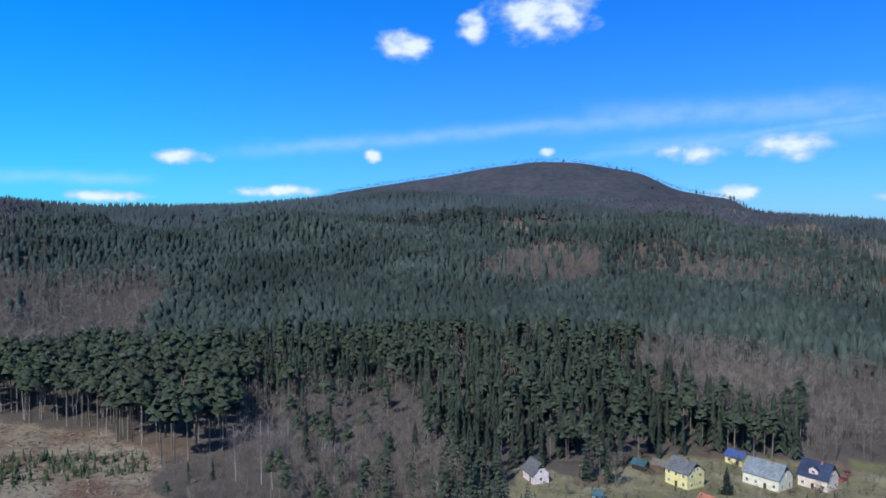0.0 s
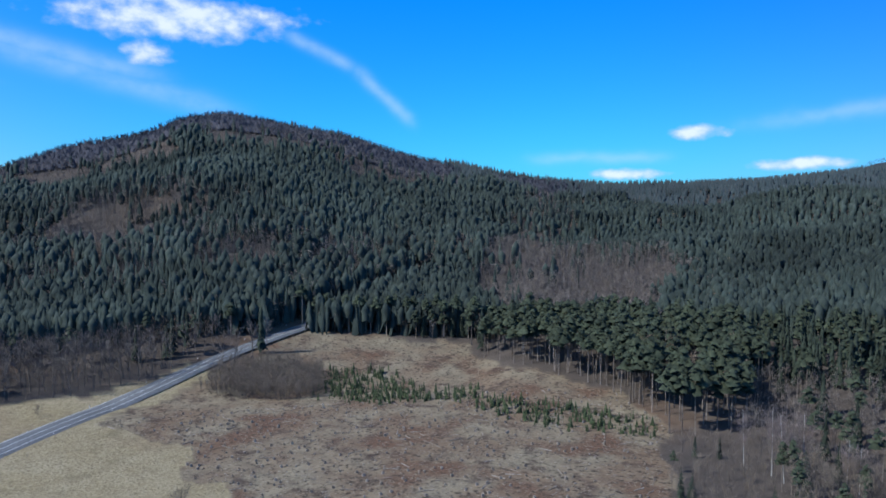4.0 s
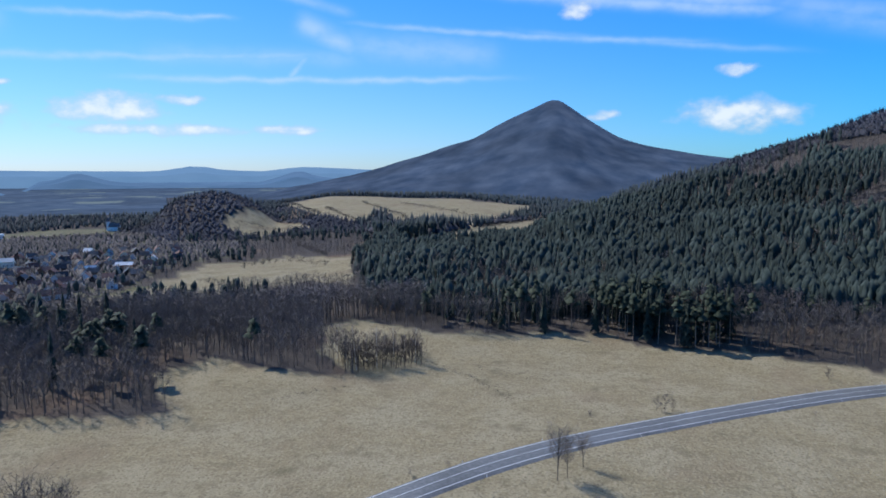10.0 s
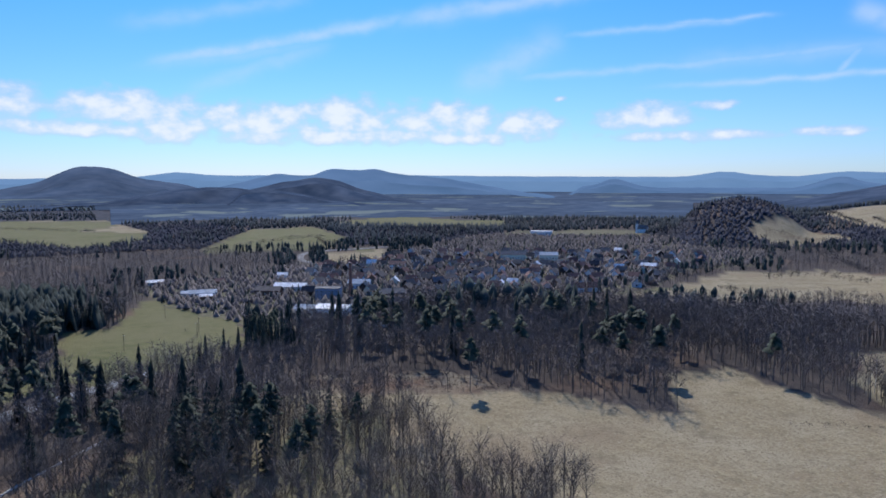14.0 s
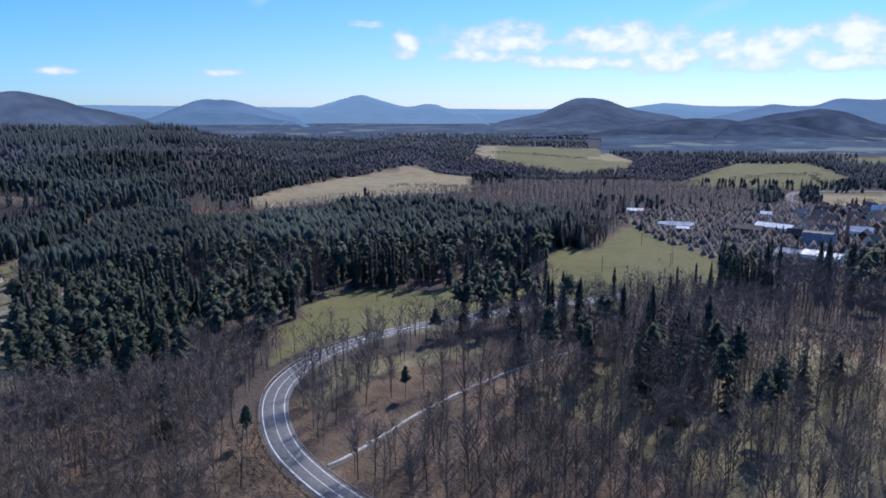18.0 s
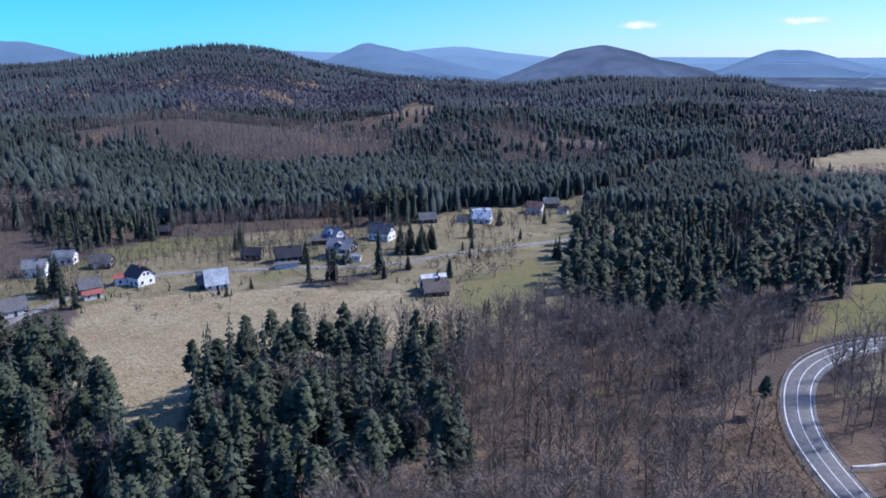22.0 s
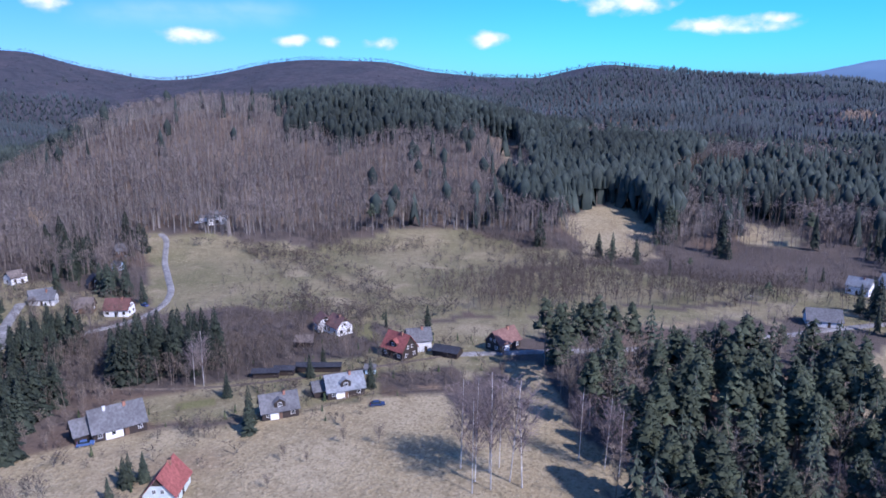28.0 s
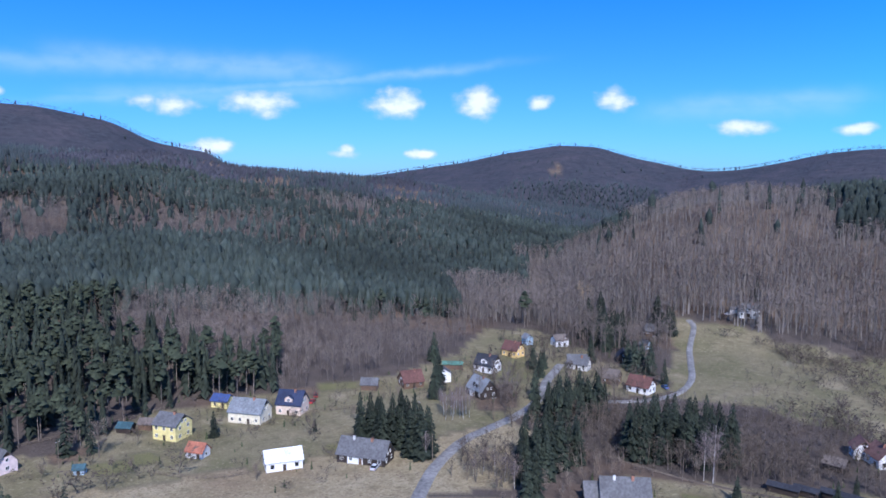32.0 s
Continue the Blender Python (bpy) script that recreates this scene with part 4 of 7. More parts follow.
road_strip("road_garden_way", GARDEN_WAY, 0, 1.1, 0.25, LEAF_PATH, "narrow trodden earth way between the gardens", edge=0.4)
road_strip("road_street", STREET, 0, 2.8, 0.35, GRAVEL, "narrow pale village street", edge=0.8)

# ---- where the houses stand ----
HOUSES, CLEARED = [], []


def house(name, x, y, turn, length, width, wall, rise, paint, cover, extra=""):
    HOUSES.append((name, x, y, turn, length, width, wall, rise, paint, cover, extra))
    CLEARED.append((x, y, max(length, width) * 0.55 + 2.5))


house("house", 222, -574, 221, 9, 7, 3.5, 3, "white", "slate", "w")
house("cottage", 220, -593, 190, 8, 6, 2.8, 3, "whitewash", "greybrown", "w")
house("cottage", 215, -611, 229, 9, 6, 2.8, 3, "white", "slate", "w")
house("barn", 210, -500, 218, 12, 8, 3.2, 4, "brown", "redbrown", "")
house("shed", 209, -519, 217, 6, 4, 2.4, 1.5, "white", "slate", "")
house("house", 227, -411, 219, 9, 7, 3, 3.2, "whitewash", "bluegrey", "w")
house("shed", 210, -397, 188, 6, 4, 2.4, 1.5, "white", "slate", "")
house("shed", 248, -357, 230, 8, 5, 2.4, 2, "darkwood", "slate", "")
house("cottage", 256, -318, 229, 10, 7, 2.4, 3.2, "darkwood", "slate", "w")
house("shed", 242, -334, 196, 6, 4, 2.2, 1.6, "whitewash", "greybrown", "")
house("cottage", 32, 247, 288, 8, 6, 3.2, 3.6, "pinkwhite", "slate", "w")
house("house", 83, 245, 301, 9.5, 8.5, 5.4, 3, "yellow", "slate", "wwc")
house("shed", 79, 259, 313, 5, 4, 2.2, 1.5, "brown", "greybrown", "")
house("shed", 72, 260, 314, 5, 4, 2, 1.3, "darkwood", "teal", "")
house("shed", 111, 269, 303, 7, 5, 2.8, 2, "yellow", "blue", "w")
house("barn", 112, 246, 306, 13, 9, 4.2, 4, "cream", "bluegrey", "wc")
house("house", 129, 245, 307, 10, 8, 4.2, 4.4, "peach", "navy", "wdc")
house("bungalow", 100, 197, 341, 11, 8, 3, 2.4, "white", "white", "w")
house("cabin", 83, 222, 304, 6, 4.5, 2.2, 2.2, "whitewash", "brick", "w")
house("playhouse", 50, 230, 328, 3, 2.5, 1.8, 1, "lightblue", "teal", "w")
house("farmhouse", 122, 184, 302, 16, 8, 2.7, 4.2, "timber", "slate", "wc2")
house("house", 185, 243, 343, 9, 8, 2.6, 4, "brown", "maroon", "wc")
house("cabin", 200, 239, 240, 5, 6, 4, 2, "white", "slate", "w")
house("shed", 215, 250, 314, 9, 4, 2.2, 0.9, "brown", "green", "")
house("house", 226, 238, 286, 10, 8, 3.2, 4.2, "white", "black", "wdc")
house("house", 200, 214, 262, 11, 8, 3.2, 4.5, "timber", "bluegrey", "wdc")
house("house", 254, 249, 279, 9, 7, 3.4, 3.6, "orange", "maroon", "wc")
house("cabin", 277, 261, 253, 5, 4, 3.5, 1.8, "lightblue", "bluegrey", "w")
house("cabin", 293, 251, 271, 6, 5, 3, 2.5, "white", "greybrown", "w")
house("shed", 169, 251, 316, 7, 5, 2.4, 2.2, "brown", "slate", "")
house("cottage", 265, 216, 289, 10, 6, 2.6, 3, "whitewash", "slate", "wc")
house("chalet", 294, 212, 221, 8, 6, 3.2, 3, "darkwood", "black", "w")
house("house", 259, 177, 279, 10, 7, 3, 3.6, "white", "maroon", "wc")
house("house", 259, 193, 292, 8, 6, 2.8, 3.2, "brown", "greybrown", "w")
house("cabin", 351, 234, 289, 6, 5, 2.8, 2, "whitewash", "slate", "w")
house("cabin", 329, 223, 264, 5, 4, 2.5, 2, "lightblue", "slate", "w")
house("house", 404, 203, 287, 9, 7, 5, 2.2, "whitewash", "slate", "wwc")
house("shed", 404, 213, 288, 4, 3, 2.2, 1, "white", "slate", "")
house("farmhouse", 159, 113, 315, 13, 8, 2.7, 4.6, "timber", "slate", "wc2")
house("annexe", 154, 119, 318, 6, 6, 2.4, 3, "darkwood", "slate", "")
house("chalet", 133, 84, 10, 10, 7, 2.6, 4.2, "whitegreen", "red", "wc")
house("cottage", 176, 75, 301, 10, 7, 2.5, 3.6, "timber", "slate", "wdc")
house("cottage", 192, 61, 300, 11, 7, 2.6, 3.6, "timber", "bluegrey", "wdc")
house("annexe", 190, 68, 302, 4, 5, 2.2, 2, "darkwood", "slate", "")
house("chalet", 224, 51, 238, 9.5, 7.5, 3.4, 4.6, "darkwood", "red", "wdc")
house("house", 231, 46, 291, 8, 7, 4.2, 3.2, "whitewash", "slate", "wc")
house("cottage", 249, 86, 214, 6, 6, 3.4, 2.8, "white", "redbrown", "w")
house("cottage", 246, 79, 228, 8, 6.5, 3.2, 3.4, "white", "redbrown", "wc")
house("farmhouse", 235, 17, 320, 10, 7, 3.0, 3.8, "timber", "redbrown", "wc")
house("shed", 231, 87, 276, 6, 4, 2.2, 1.6, "darkwood", "greybrown", "")
house("shed", 208, 74, 278, 14, 3, 2, 0.6, "darkwood", "black", "")
house("shed", 204, 84, 280, 6, 3, 2, 0.6, "darkwood", "black", "")
house("shed", 201, 89, 282, 8, 3, 2, 0.6, "darkwood", "black", "")
house("shed", 208, 57, 273, 3, 2.5, 2, 0.9, "lightblue", "slate", "")
house("shed", 226, 35, 254, 9, 5, 2, 1.2, "darkwood", "black", "")
house("cottage", 403, 205, 307, 9, 7, 3.2, 2.4, "whitewash", "slate", "w")
house("cabin", 348, 233, 314, 6, 5, 2.6, 2, "brown", "slate", "w")
house("house", 291, 251, 341, 7, 6, 3.2, 2.5, "white", "greybrown", "w")
house("house", 266, 218, 314, 9, 6, 3, 3, "whitewash", "slate", "w")
house("house", 323, -130, 233, 9, 7, 4, 3, "white", "bluegrey", "wc")
house("house", 332, -147, 221, 9, 6, 3.5, 2.5, "white", "bluegrey", "w")
house("barn", 280, -101, 262, 12, 9, 2.5, 3.4, "whitewash", "slate", "w")
house("cottage", 283, -133, 255, 8, 6, 2.6, 3.2, "brown", "slate", "w")
house("shed", 275, -130, 260, 7, 4, 2.2, 1, "whitewash", "red", "w")
house("house", 278, -152, 186, 9, 8, 4, 3.6, "white", "black", "wc")
house("annexe", 283, -148, 250, 8, 4.5, 3.2, 1.2, "white", "red", "w")
house("chalet", 313, -154, 224, 9, 7, 2.8, 3, "timber", "slate", "w")
house("cottage", 249, -169, 242, 9, 8, 2.2, 5.4, "white", "paleblue", "w")
house("annexe", 253, -166, 243, 5, 7, 2.2, 4.4, "darkwood", "slate", "w")
house("chalet", 271, -205, 213, 9, 6, 2.6, 2.8, "darkwood", "black", "w")
house("farmhouse", 255, -213, 235, 12, 8, 2.8, 4, "darkwood", "black", "wc")
house("garage", 247, -205, 235, 10, 4, 2.2, 0.4, "whitewash", "slate", "")
house("house", 263, -250, 186, 9, 8, 4, 3.8, "white", "bluegrey", "wdc")
house("villa", 240, -233, 201, 12, 10, 5, 4, "darkwood", "bluegrey", "wwdc")
house("annexe", 233, -230, 215, 12, 5, 2.6, 0.6, "whitewash", "bluegrey", "w")
house("house", 248, -270, 193, 12, 8, 4, 4, "white", "slate", "wc")
house("shed", 266, -243, 233, 8, 5, 2.4, 1.8, "darkwood", "slate", "")
house("cottage", 171, -217, 233, 10, 7, 2.2, 4.2, "darkwood", "greybrown", "wc")
house("house", 232, -340, 199, 10, 8, 3, 4, "white", "white", "wc")
house("chalet", 349, -206, 229, 11, 6, 2.6, 2.4, "darkwood", "black", "")
house("house", 209, -441, 225, 9, 7, 3.5, 3, "white", "white", "wc")
house("house", 224, -386, 195, 10, 8, 4.5, 3, "whitewash", "redbrown", "wwc")
house("house", 236, -344, 239, 11, 8, 4, 3, "whitewash", "paleblue", "wc")
house("house", 226, -411, 214, 9, 7, 3.2, 2.6, "brown", "slate", "w")
house("house", 212, -498, 178, 10, 8, 5, 3.2, "pinkwhite", "redbrown", "wwc")
house("house", 214, -520, 177, 9, 7, 4, 3, "peach", "redbrown", "wc")
house("house", 224, -590, 211, 9, 7, 4, 3, "white", "slate", "wc")
house("house", 215, -588, 170, 9, 7, 4, 3, "white", "paleblue", "wc")
house("house", 214, -615, 229, 8, 7, 4, 3, "white", "slate", "w")
house("cottage", 175, -221, 233, 10, 7, 2.6, 4, "white", "white", "wc")
house("hall", -221, -614, 160, 14, 8, 3, 1.5, "whitewash", "white", "")
house("hall", -219, -531, 154, 16, 7, 3, 1.4, "whitewash", "paleblue", "")
house("shed", -222, -513, 153, 9, 6, 2.6, 1.4, "brown", "white", "")
house("shed", -224, -493, 166, 8, 5, 2.4, 1.4, "whitewash", "greybrown", "")
house("shed", -268, -591, 166, 8, 6, 2.6, 2, "brown", "redbrown", "")
house("hall", -329, -590, 141, 9, 7, 4, 2, "white", "white", "")
house("church", -1059, -677, 103, 16, 9, 7, 6, "white", "slate", "w")
house("mill_block", -287, -447, 135, 18, 10, 9.5, 0.6, "greyblue", "slate", "wwwf")
house("hall", -261, -400, 125, 22, 14, 4.5, 2, "white", "white", "w")
house("hall", -250, -416, 127, 16, 9, 3.5, 2.2, "whitewash", "paleblue", "w")
house("hall", -280, -393, 123, 15, 10, 5, 3, "whitewash", "slate", "w")
house("hall", -293, -512, 132, 26, 10, 4, 2.5, "whitewash", "white", "w")
house("hall", -268, -503, 134, 20, 9, 4, 2.5, "brown", "greybrown", "w")
house("hall", -224, -524, 157, 20, 8, 3.5, 2, "whitewash", "paleblue", "w")
house("hall", -342, -486, 135, 18, 10, 4.5, 3, "white", "paleblue", "w")
house("hall", -451, -573, 132, 16, 9, 5, 3, "white", "redbrown", "ww")
house("hall", -326, -425, 158, 22, 10, 4, 3, "brown", "slate", "w")
house("school", -595, -546, 129, 28, 11, 8, 4, "cream", "slate", "ww")
house("school", -617, -513, 126, 20, 10, 8, 3, "cream", "paleblue", "ww")
house("flats", -877, -745, 126, 34, 10, 8, 0.6, "white", "white", "wwf")
house("house", -645, -404, 110, 16, 8, 4, 2.5, "redbrown", "white", "w")
house("hall", 469, -2391, 196, 40, 14, 7, 1, "white", "white", "f")

# ---- trees ----
rng = np.random.default_rng(7)


class Shape:
    """Triangles with a material slot each."""

    def __init__(self):
        self.v, self.f, self.m = [], [], []

    def tri(self, a, b, c, m=0):
        k = len(self.v)
        self.v += [a, b, c]
        self.f.append((k, k + 1, k + 2))
        self.m.append(m)

    def stem(self, a, b, ra, rb, sides=3, m=1):
        a, b = np.array(a, float), np.array(b, float)
        d = (b - a) / (np.linalg.norm(b - a) + 1e-9)
        u = np.cross(d, (0.3, 0.7, 0.2) if abs(d[2]) > 0.8 else (0, 0, 1))
        u /= np.linalg.norm(u)
        w = np.cross(d, u)
        k = len(self.v)
        for p, rad in ((a, ra), (b, rb)):
            for s in range(sides):
                q = 2 * math.pi * s / sides
                self.v.append(p + rad * (u * math.cos(q) + w * math.sin(q)))
        for s in range(sides):
            t = (s + 1) % sides
            self.f += [(k + s, k + t, k + sides + t), (k + s, k + sides + t, k + sides + s)]
            self.m += [m, m]

    def arrays(self):
        return np.array(self.v, float), np.array(self.f, int), np.array(self.m, int)


def tier(s, z0, z1, rad, n, r, droop=0.25, m=0):
    """One ragged whorl: a cone whose rim goes in and out."""
    k = len(s.v)
    s.v.append((0, 0, z1))
    turn = r.random() * 6
    for i in range(n):
        q = turn + 2 * math.pi * i / n
        p = rad * ((0.62 if i % 2 else 1.0) + r.uniform(-0.14, 0.14))
        s.v.append((p * math.cos(q), p * math.sin(q), z0 + (0.35 * (z1 - z0) if i % 2 else -droop * (z1 - z0) * r.random())))
    for i in range(n):
        s.f.append((k, k + 1 + i, k + 1 + (i + 1) % n))
        s.m.append(m)


def spruce(tiers, n, seed, base=0.08, width=0.17, trunk=True):
    """A unit-high spruce."""
    r, s = np.random.default_rng(seed), Shape()
    if trunk:
        s.stem((0, 0, -0.02), (0, 0, base + 0.25), 0.013, 0.010, 4, 1)
    for i in range(tiers):
        f = i / tiers
        z0 = base + (1 - base) * f
        z1 = min(1.0, z0 + (1 - base) * 1.9 / tiers)
        tier(s, z0, z1 if i < tiers - 1 else 1.0, width * (1 - f) ** 0.8 * r.uniform(0.85, 1.15), n, r)
    return s


def spruce_fine(seed, rows=15, width=0.19, base=0.06):
    """A unit-high spruce of drooping branches, each a pair of ragged fans."""
    r, s = np.random.default_rng(seed), Shape()
    s.stem((0, 0, -0.02), (0, 0, 0.96), 0.014, 0.002, 5, 1)
    for i in range(rows):
        f = i / rows
        z = base + (0.97 - base) * f ** 0.92
        n = max(4, int(10 - 5 * f))
        for k in range(n):
            q = 2 * math.pi * (k + r.random() * 0.7) / n + i
            ln = width * (1 - f) ** 0.75 * r.uniform(0.5, 1.3) + 0.012
            u, w = np.array((math.cos(q), math.sin(q), 0)), np.array((-math.sin(q), math.cos(q), 0))
            root, tip = np.array((0, 0, z + 0.02)), u * ln + np.array((0, 0, z - ln * r.uniform(0.25, 0.6)))
            half = ln * 0.27
            for side in (-1, 1):
                m1 = root * 0.4 + tip * 0.6 + side * w * half + np.array((0, 0, -0.25 * half))
                s.tri(root, m1, tip)
                s.tri(root * 0.55 + tip * 0.45, m1 * 0.8 + tip * 0.2 + np.array((0, 0, -0.035)), tip * 0.85 + root * 0.15)
    for k in range(3):
        q = k * 2.1
        s.tri((0, 0, 1.0), (0.012 * math.cos(q), 0.012 * math.sin(q), 0.9), (0.012 * math.cos(q + 2), 0.012 * math.sin(q + 2), 0.9))
    return s


def bare(seed, limbs, twigs, per_twig=2, crown=(0.3, 1.0), spread=0.2, thin=0.0035, upright=0.6, trunk_r=0.013, sides=3, forks=0, limb=1):
    """A unit-high leafless tree: a stem, limbs that fork, and sprays of twigs."""
    r, s = np.random.default_rng(seed), Shape()
    top = np.array((r.uniform(-0.03, 0.03), r.uniform(-0.03, 0.03), 0.86))
    s.stem((0, 0, -0.02), top * 0.55, trunk_r, trunk_r * 0.65, max(3, sides), 1)
    s.stem(top * 0.55, top, trunk_r * 0.65, trunk_r * 0.2, 3, 1)
    ends = []
    for i in range(limbs):
        z = crown[0] + (0.85 - crown[0]) * (i + r.random()) / limbs
        q = i * 2.4 + r.random()
        ln = spread * math.sin(math.pi * min(1, 0.25 + 0.75 * (1 - (z - crown[0]) / (1 - crown[0])))) * r.uniform(0.7, 1.2) + 0.04
        a = top * (z / 0.86)
        b = a + np.array((math.cos(q) * ln, math.sin(q) * ln, ln * upright * 1.6 + 0.03))
        b[2] = min(b[2], 0.96)
        s.stem(a, b, trunk_r * 0.42 * (1.2 - z * 0.6), trunk_r * 0.14, 3, limb)
        ends += [(a * (1 - f) + b * f, q) for f in (0.35, 0.6, 0.8, 1.0)]
        for _ in range(forks):
            f, g = r.uniform(0.3, 0.9), q + r.normal() * 0.9
            p = a * (1 - f) + b * f
            e = p + np.array((math.cos(g), math.sin(g), upright * 1.3 + 0.2)) * ln * r.uniform(0.35, 0.7)
            e[2] = min(e[2], 0.98)
            w = np.cross(e - p, r.normal(size=3))
            w = w / (np.linalg.norm(w) + 1e-9) * trunk_r * 0.16
            s.tri(p - w, p + w, e)
            ends += [(p * (1 - k) + e * k, g) for k in (0.4, 0.7, 1.0)]
    ends += [(top * f, r.random() * 6) for f in (0.8, 0.95)]
    for i in range(twigs):
        p, q = ends[int(r.integers(len(ends)))]
        for _ in range(per_twig):
            g = q + r.normal() * 1.0
            ln = r.uniform(0.05, 0.14)
            d = np.array((math.cos(g) * ln * 0.75, math.sin(g) * ln * 0.75, ln * (upright + r.normal() * 0.4)))
            e = p + d
            e[2] = min(e[2], r.uniform(0.97, 1.02))
            w = np.cross(d, r.normal(size=3))
            w = w / (np.linalg.norm(w) + 1e-9) * thin * r.uniform(0.7, 1.4)
            s.tri(p - w, p + w, e)
            if r.random() < 0.5:
                s.tri(p * 0.5 + e * 0.5 - w * 0.6, p * 0.5 + e * 0.5 + w * 0.6, e + r.normal(size=3) * ln * 0.4)
    return s


def pine(seed, pads, spikes, trunk_n=4, rim=7, low=0.53, girth=0.012):
    """A unit-high pine: a long clean stem under ragged pads of needles."""
    r, s = np.random.default_rng(seed), Shape()
    lean = np.array((r.uniform(-0.03, 0.03), r.uniform(-0.03, 0.03), 0.93))
    s.stem((0, 0, -0.02), lean, girth, girth * 0.35, trunk_n, 1)
    for i in range(pads):
        f = (i + r.random() * 0.5) / pads
        z = low + (0.91 - low) * f
        q = i * 2.4 + r.random()
        off = 0.12 * (1 - f) ** 0.6 * r.uniform(0.4, 1.1)
        c = np.array((math.cos(q) * off, math.sin(q) * off, z)) + lean * 0.02
        size = 0.11 * (1.15 - 0.5 * f) * (1.5 if pads < 5 else 1.0 if pads < 15 else 0.72) * r.uniform(0.8, 1.2)
        k, turn = len(s.v), r.random() * 6
        s.v.append(c + np.array((0, 0, size * r.uniform(0.75, 1.15))))
        for n in range(rim):
            g = turn + 2 * math.pi * n / rim
            p = size * ((0.6 if n % 2 else 1.0) + r.uniform(-0.15, 0.15))
            s.v.append(c + np.array((p * math.cos(g), p * math.sin(g), size * r.uniform(-0.3, 0.25))))
        for n in range(rim):
            s.f.append((k, k + 1 + n, k + 1 + (n + 1) % rim))
            s.m.append(0)
        for _ in range(spikes):
            d = r.normal(size=3)
            d /= np.linalg.norm(d)
            d[2] = abs(d[2]) * 0.8 + 0.1
            w = np.cross(d, r.normal(size=3))
            w /= np.linalg.norm(w)
            a = c + d * size * 0.35
            s.tri(a + w * size * 0.16, a - w * size * 0.16, c + d * size * r.uniform(0.9, 1.35))
    return s


def woods(name, shapes, mats, x, y, h, wide, label, category, soft=False):
    """Many trees in one mesh."""
    z = height(x, y) - 0.2
    V, F, M = [], [], []
    base = 0
    pick, turn = rng.integers(len(shapes), size=len(x)), rng.random(len(x)) * 2 * math.pi
    for k, s in enumerate(shapes):
        sv, sf, sm = s.arrays()
        i = np.where(pick == k)[0]
        if not len(i):
            continue
        c, n = np.cos(turn[i])[:, None], np.sin(turn[i])[:, None]
        hh, ww = h[i][:, None], (h[i] * wide[i])[:, None]
        px = x[i][:, None] + ww * (sv[None, :, 0] * c - sv[None, :, 1] * n)
        py = y[i][:, None] + ww * (sv[None, :, 0] * n + sv[None, :, 1] * c)
        pz = z[i][:, None] + hh * sv[None, :, 2]
        V.append(np.stack([px, py, pz], -1).reshape(-1, 3))
        F.append((sf[None] + (np.arange(len(i)) * len(sv))[:, None, None] + base).reshape(-1, 3))
        M.append(np.tile(sm, len(i)))
        base += len(i) * len(sv)
    ob = link_mesh(name, np.concatenate(V), np.concatenate(F), mats, smooth=soft, slots=np.concatenate(M))
    return tagged(ob, label, category, kind="stuff")


def scatter(r0, r1, spacing, a0=0.0, a1=360.0):
    """Jittered places with a spacing that may grow with the distance."""
    xs, ys = [], []
    r = r0
    while r < r1:
        st = spacing(r)
        n = max(1, int(radians(a1 - a0) * r / st))
        a = np.radians(a0 + (a1 - a0) * (np.arange(n) + rng.random(n) * 0.9) / n)
        rr = r + (rng.random(n) - 0.5) * st * 0.9
        xs.append(-np.sin(a) * rr)
        ys.append(np.cos(a) * rr)
        r += st
    return np.concatenate(xs), np.concatenate(ys)


def wave(x, y, size, seed):
    """Smooth noise from -1 to 1."""
    v = 0
    for k in range(4):
        q = seed * 1.7 + k * 2.399
        v = v + np.sin((x * math.cos(q) + y * math.sin(q)) / size * (1 + 0.37 * k) + seed * k)
    return v / 4


# bearings from, to, distances from, to, share of leafless trees, height, share of pines among the conifers
STANDS, THIN = [], []


def stand(a0, a1, r0, r1, leafless, tall=19.0, pines=0.4):
    STANDS.append((a0, a1, r0, r1, leafless, tall, pines))


stand(-60, 40, 260, 1700, 0.27, 17)
stand(-16, 12, 280, 470, 0.24, 21)
stand(-30, -16, 280, 560, 0.5, 21)
stand(-12, -4, 600, 800, 0.85, 17)
stand(-28, -10, 1100, 1500, 0.70, 15)
stand(0, 26, 120, 345, 0.86, 17, 0.5)
stand(16, 48, 245, 400, 0.1, 26, 0.97)
stand(14, 25, 200, 288, 0.9, 9)
stand(22, 36, 400, 620, 0.88, 19)
stand(29, 34, 620, 1300, 0.8, 18)
stand(-24, 10, 1750, 2600, 0.97, 16)
stand(46, 104, 330, 415, 0.46, 27)
stand(36, 104, 415, 1100, 0.27, 20)
stand(38, 76, 900, 1500, 0.9, 18)
stand(72, 116, 1700, 3000, 0.42, 16)
stand(100, 150, 250, 460, 0.74, 25, 0.6)
stand(104, 196, 460, 1250, 0.74, 13)
stand(104, 222, 1250, 2600, 0.35, 12)
stand(126, 162, 150, 330, 0.82, 23, 0.6)
stand(150, 228, 90, 300, 0.97, 22, 0.4)
stand(152, 169, 205, 330, 0.55, 25, 0.3)
stand(160, 206, 300, 560, 0.42, 21, 0.25)
stand(165, 194, 285, 520, 0.30, 22, 0.6)
stand(196, 225, 240, 420, 0.38, 21, 0.5)
stand(195, 262, 420, 2700, 0.36, 17, 0.35)
stand(196, 234, 420, 900, 0.4, 17, 0.5)
stand(216.5, 239, 120, 208, 0.28, 22, 0.45)
stand(239, 274, 120, 222, 0.3, 22, 0.7)
stand(246, 320, 245, 420, 0.93, 9)
stand(245, 262, 420, 760, 0.68, 21, 0.4)
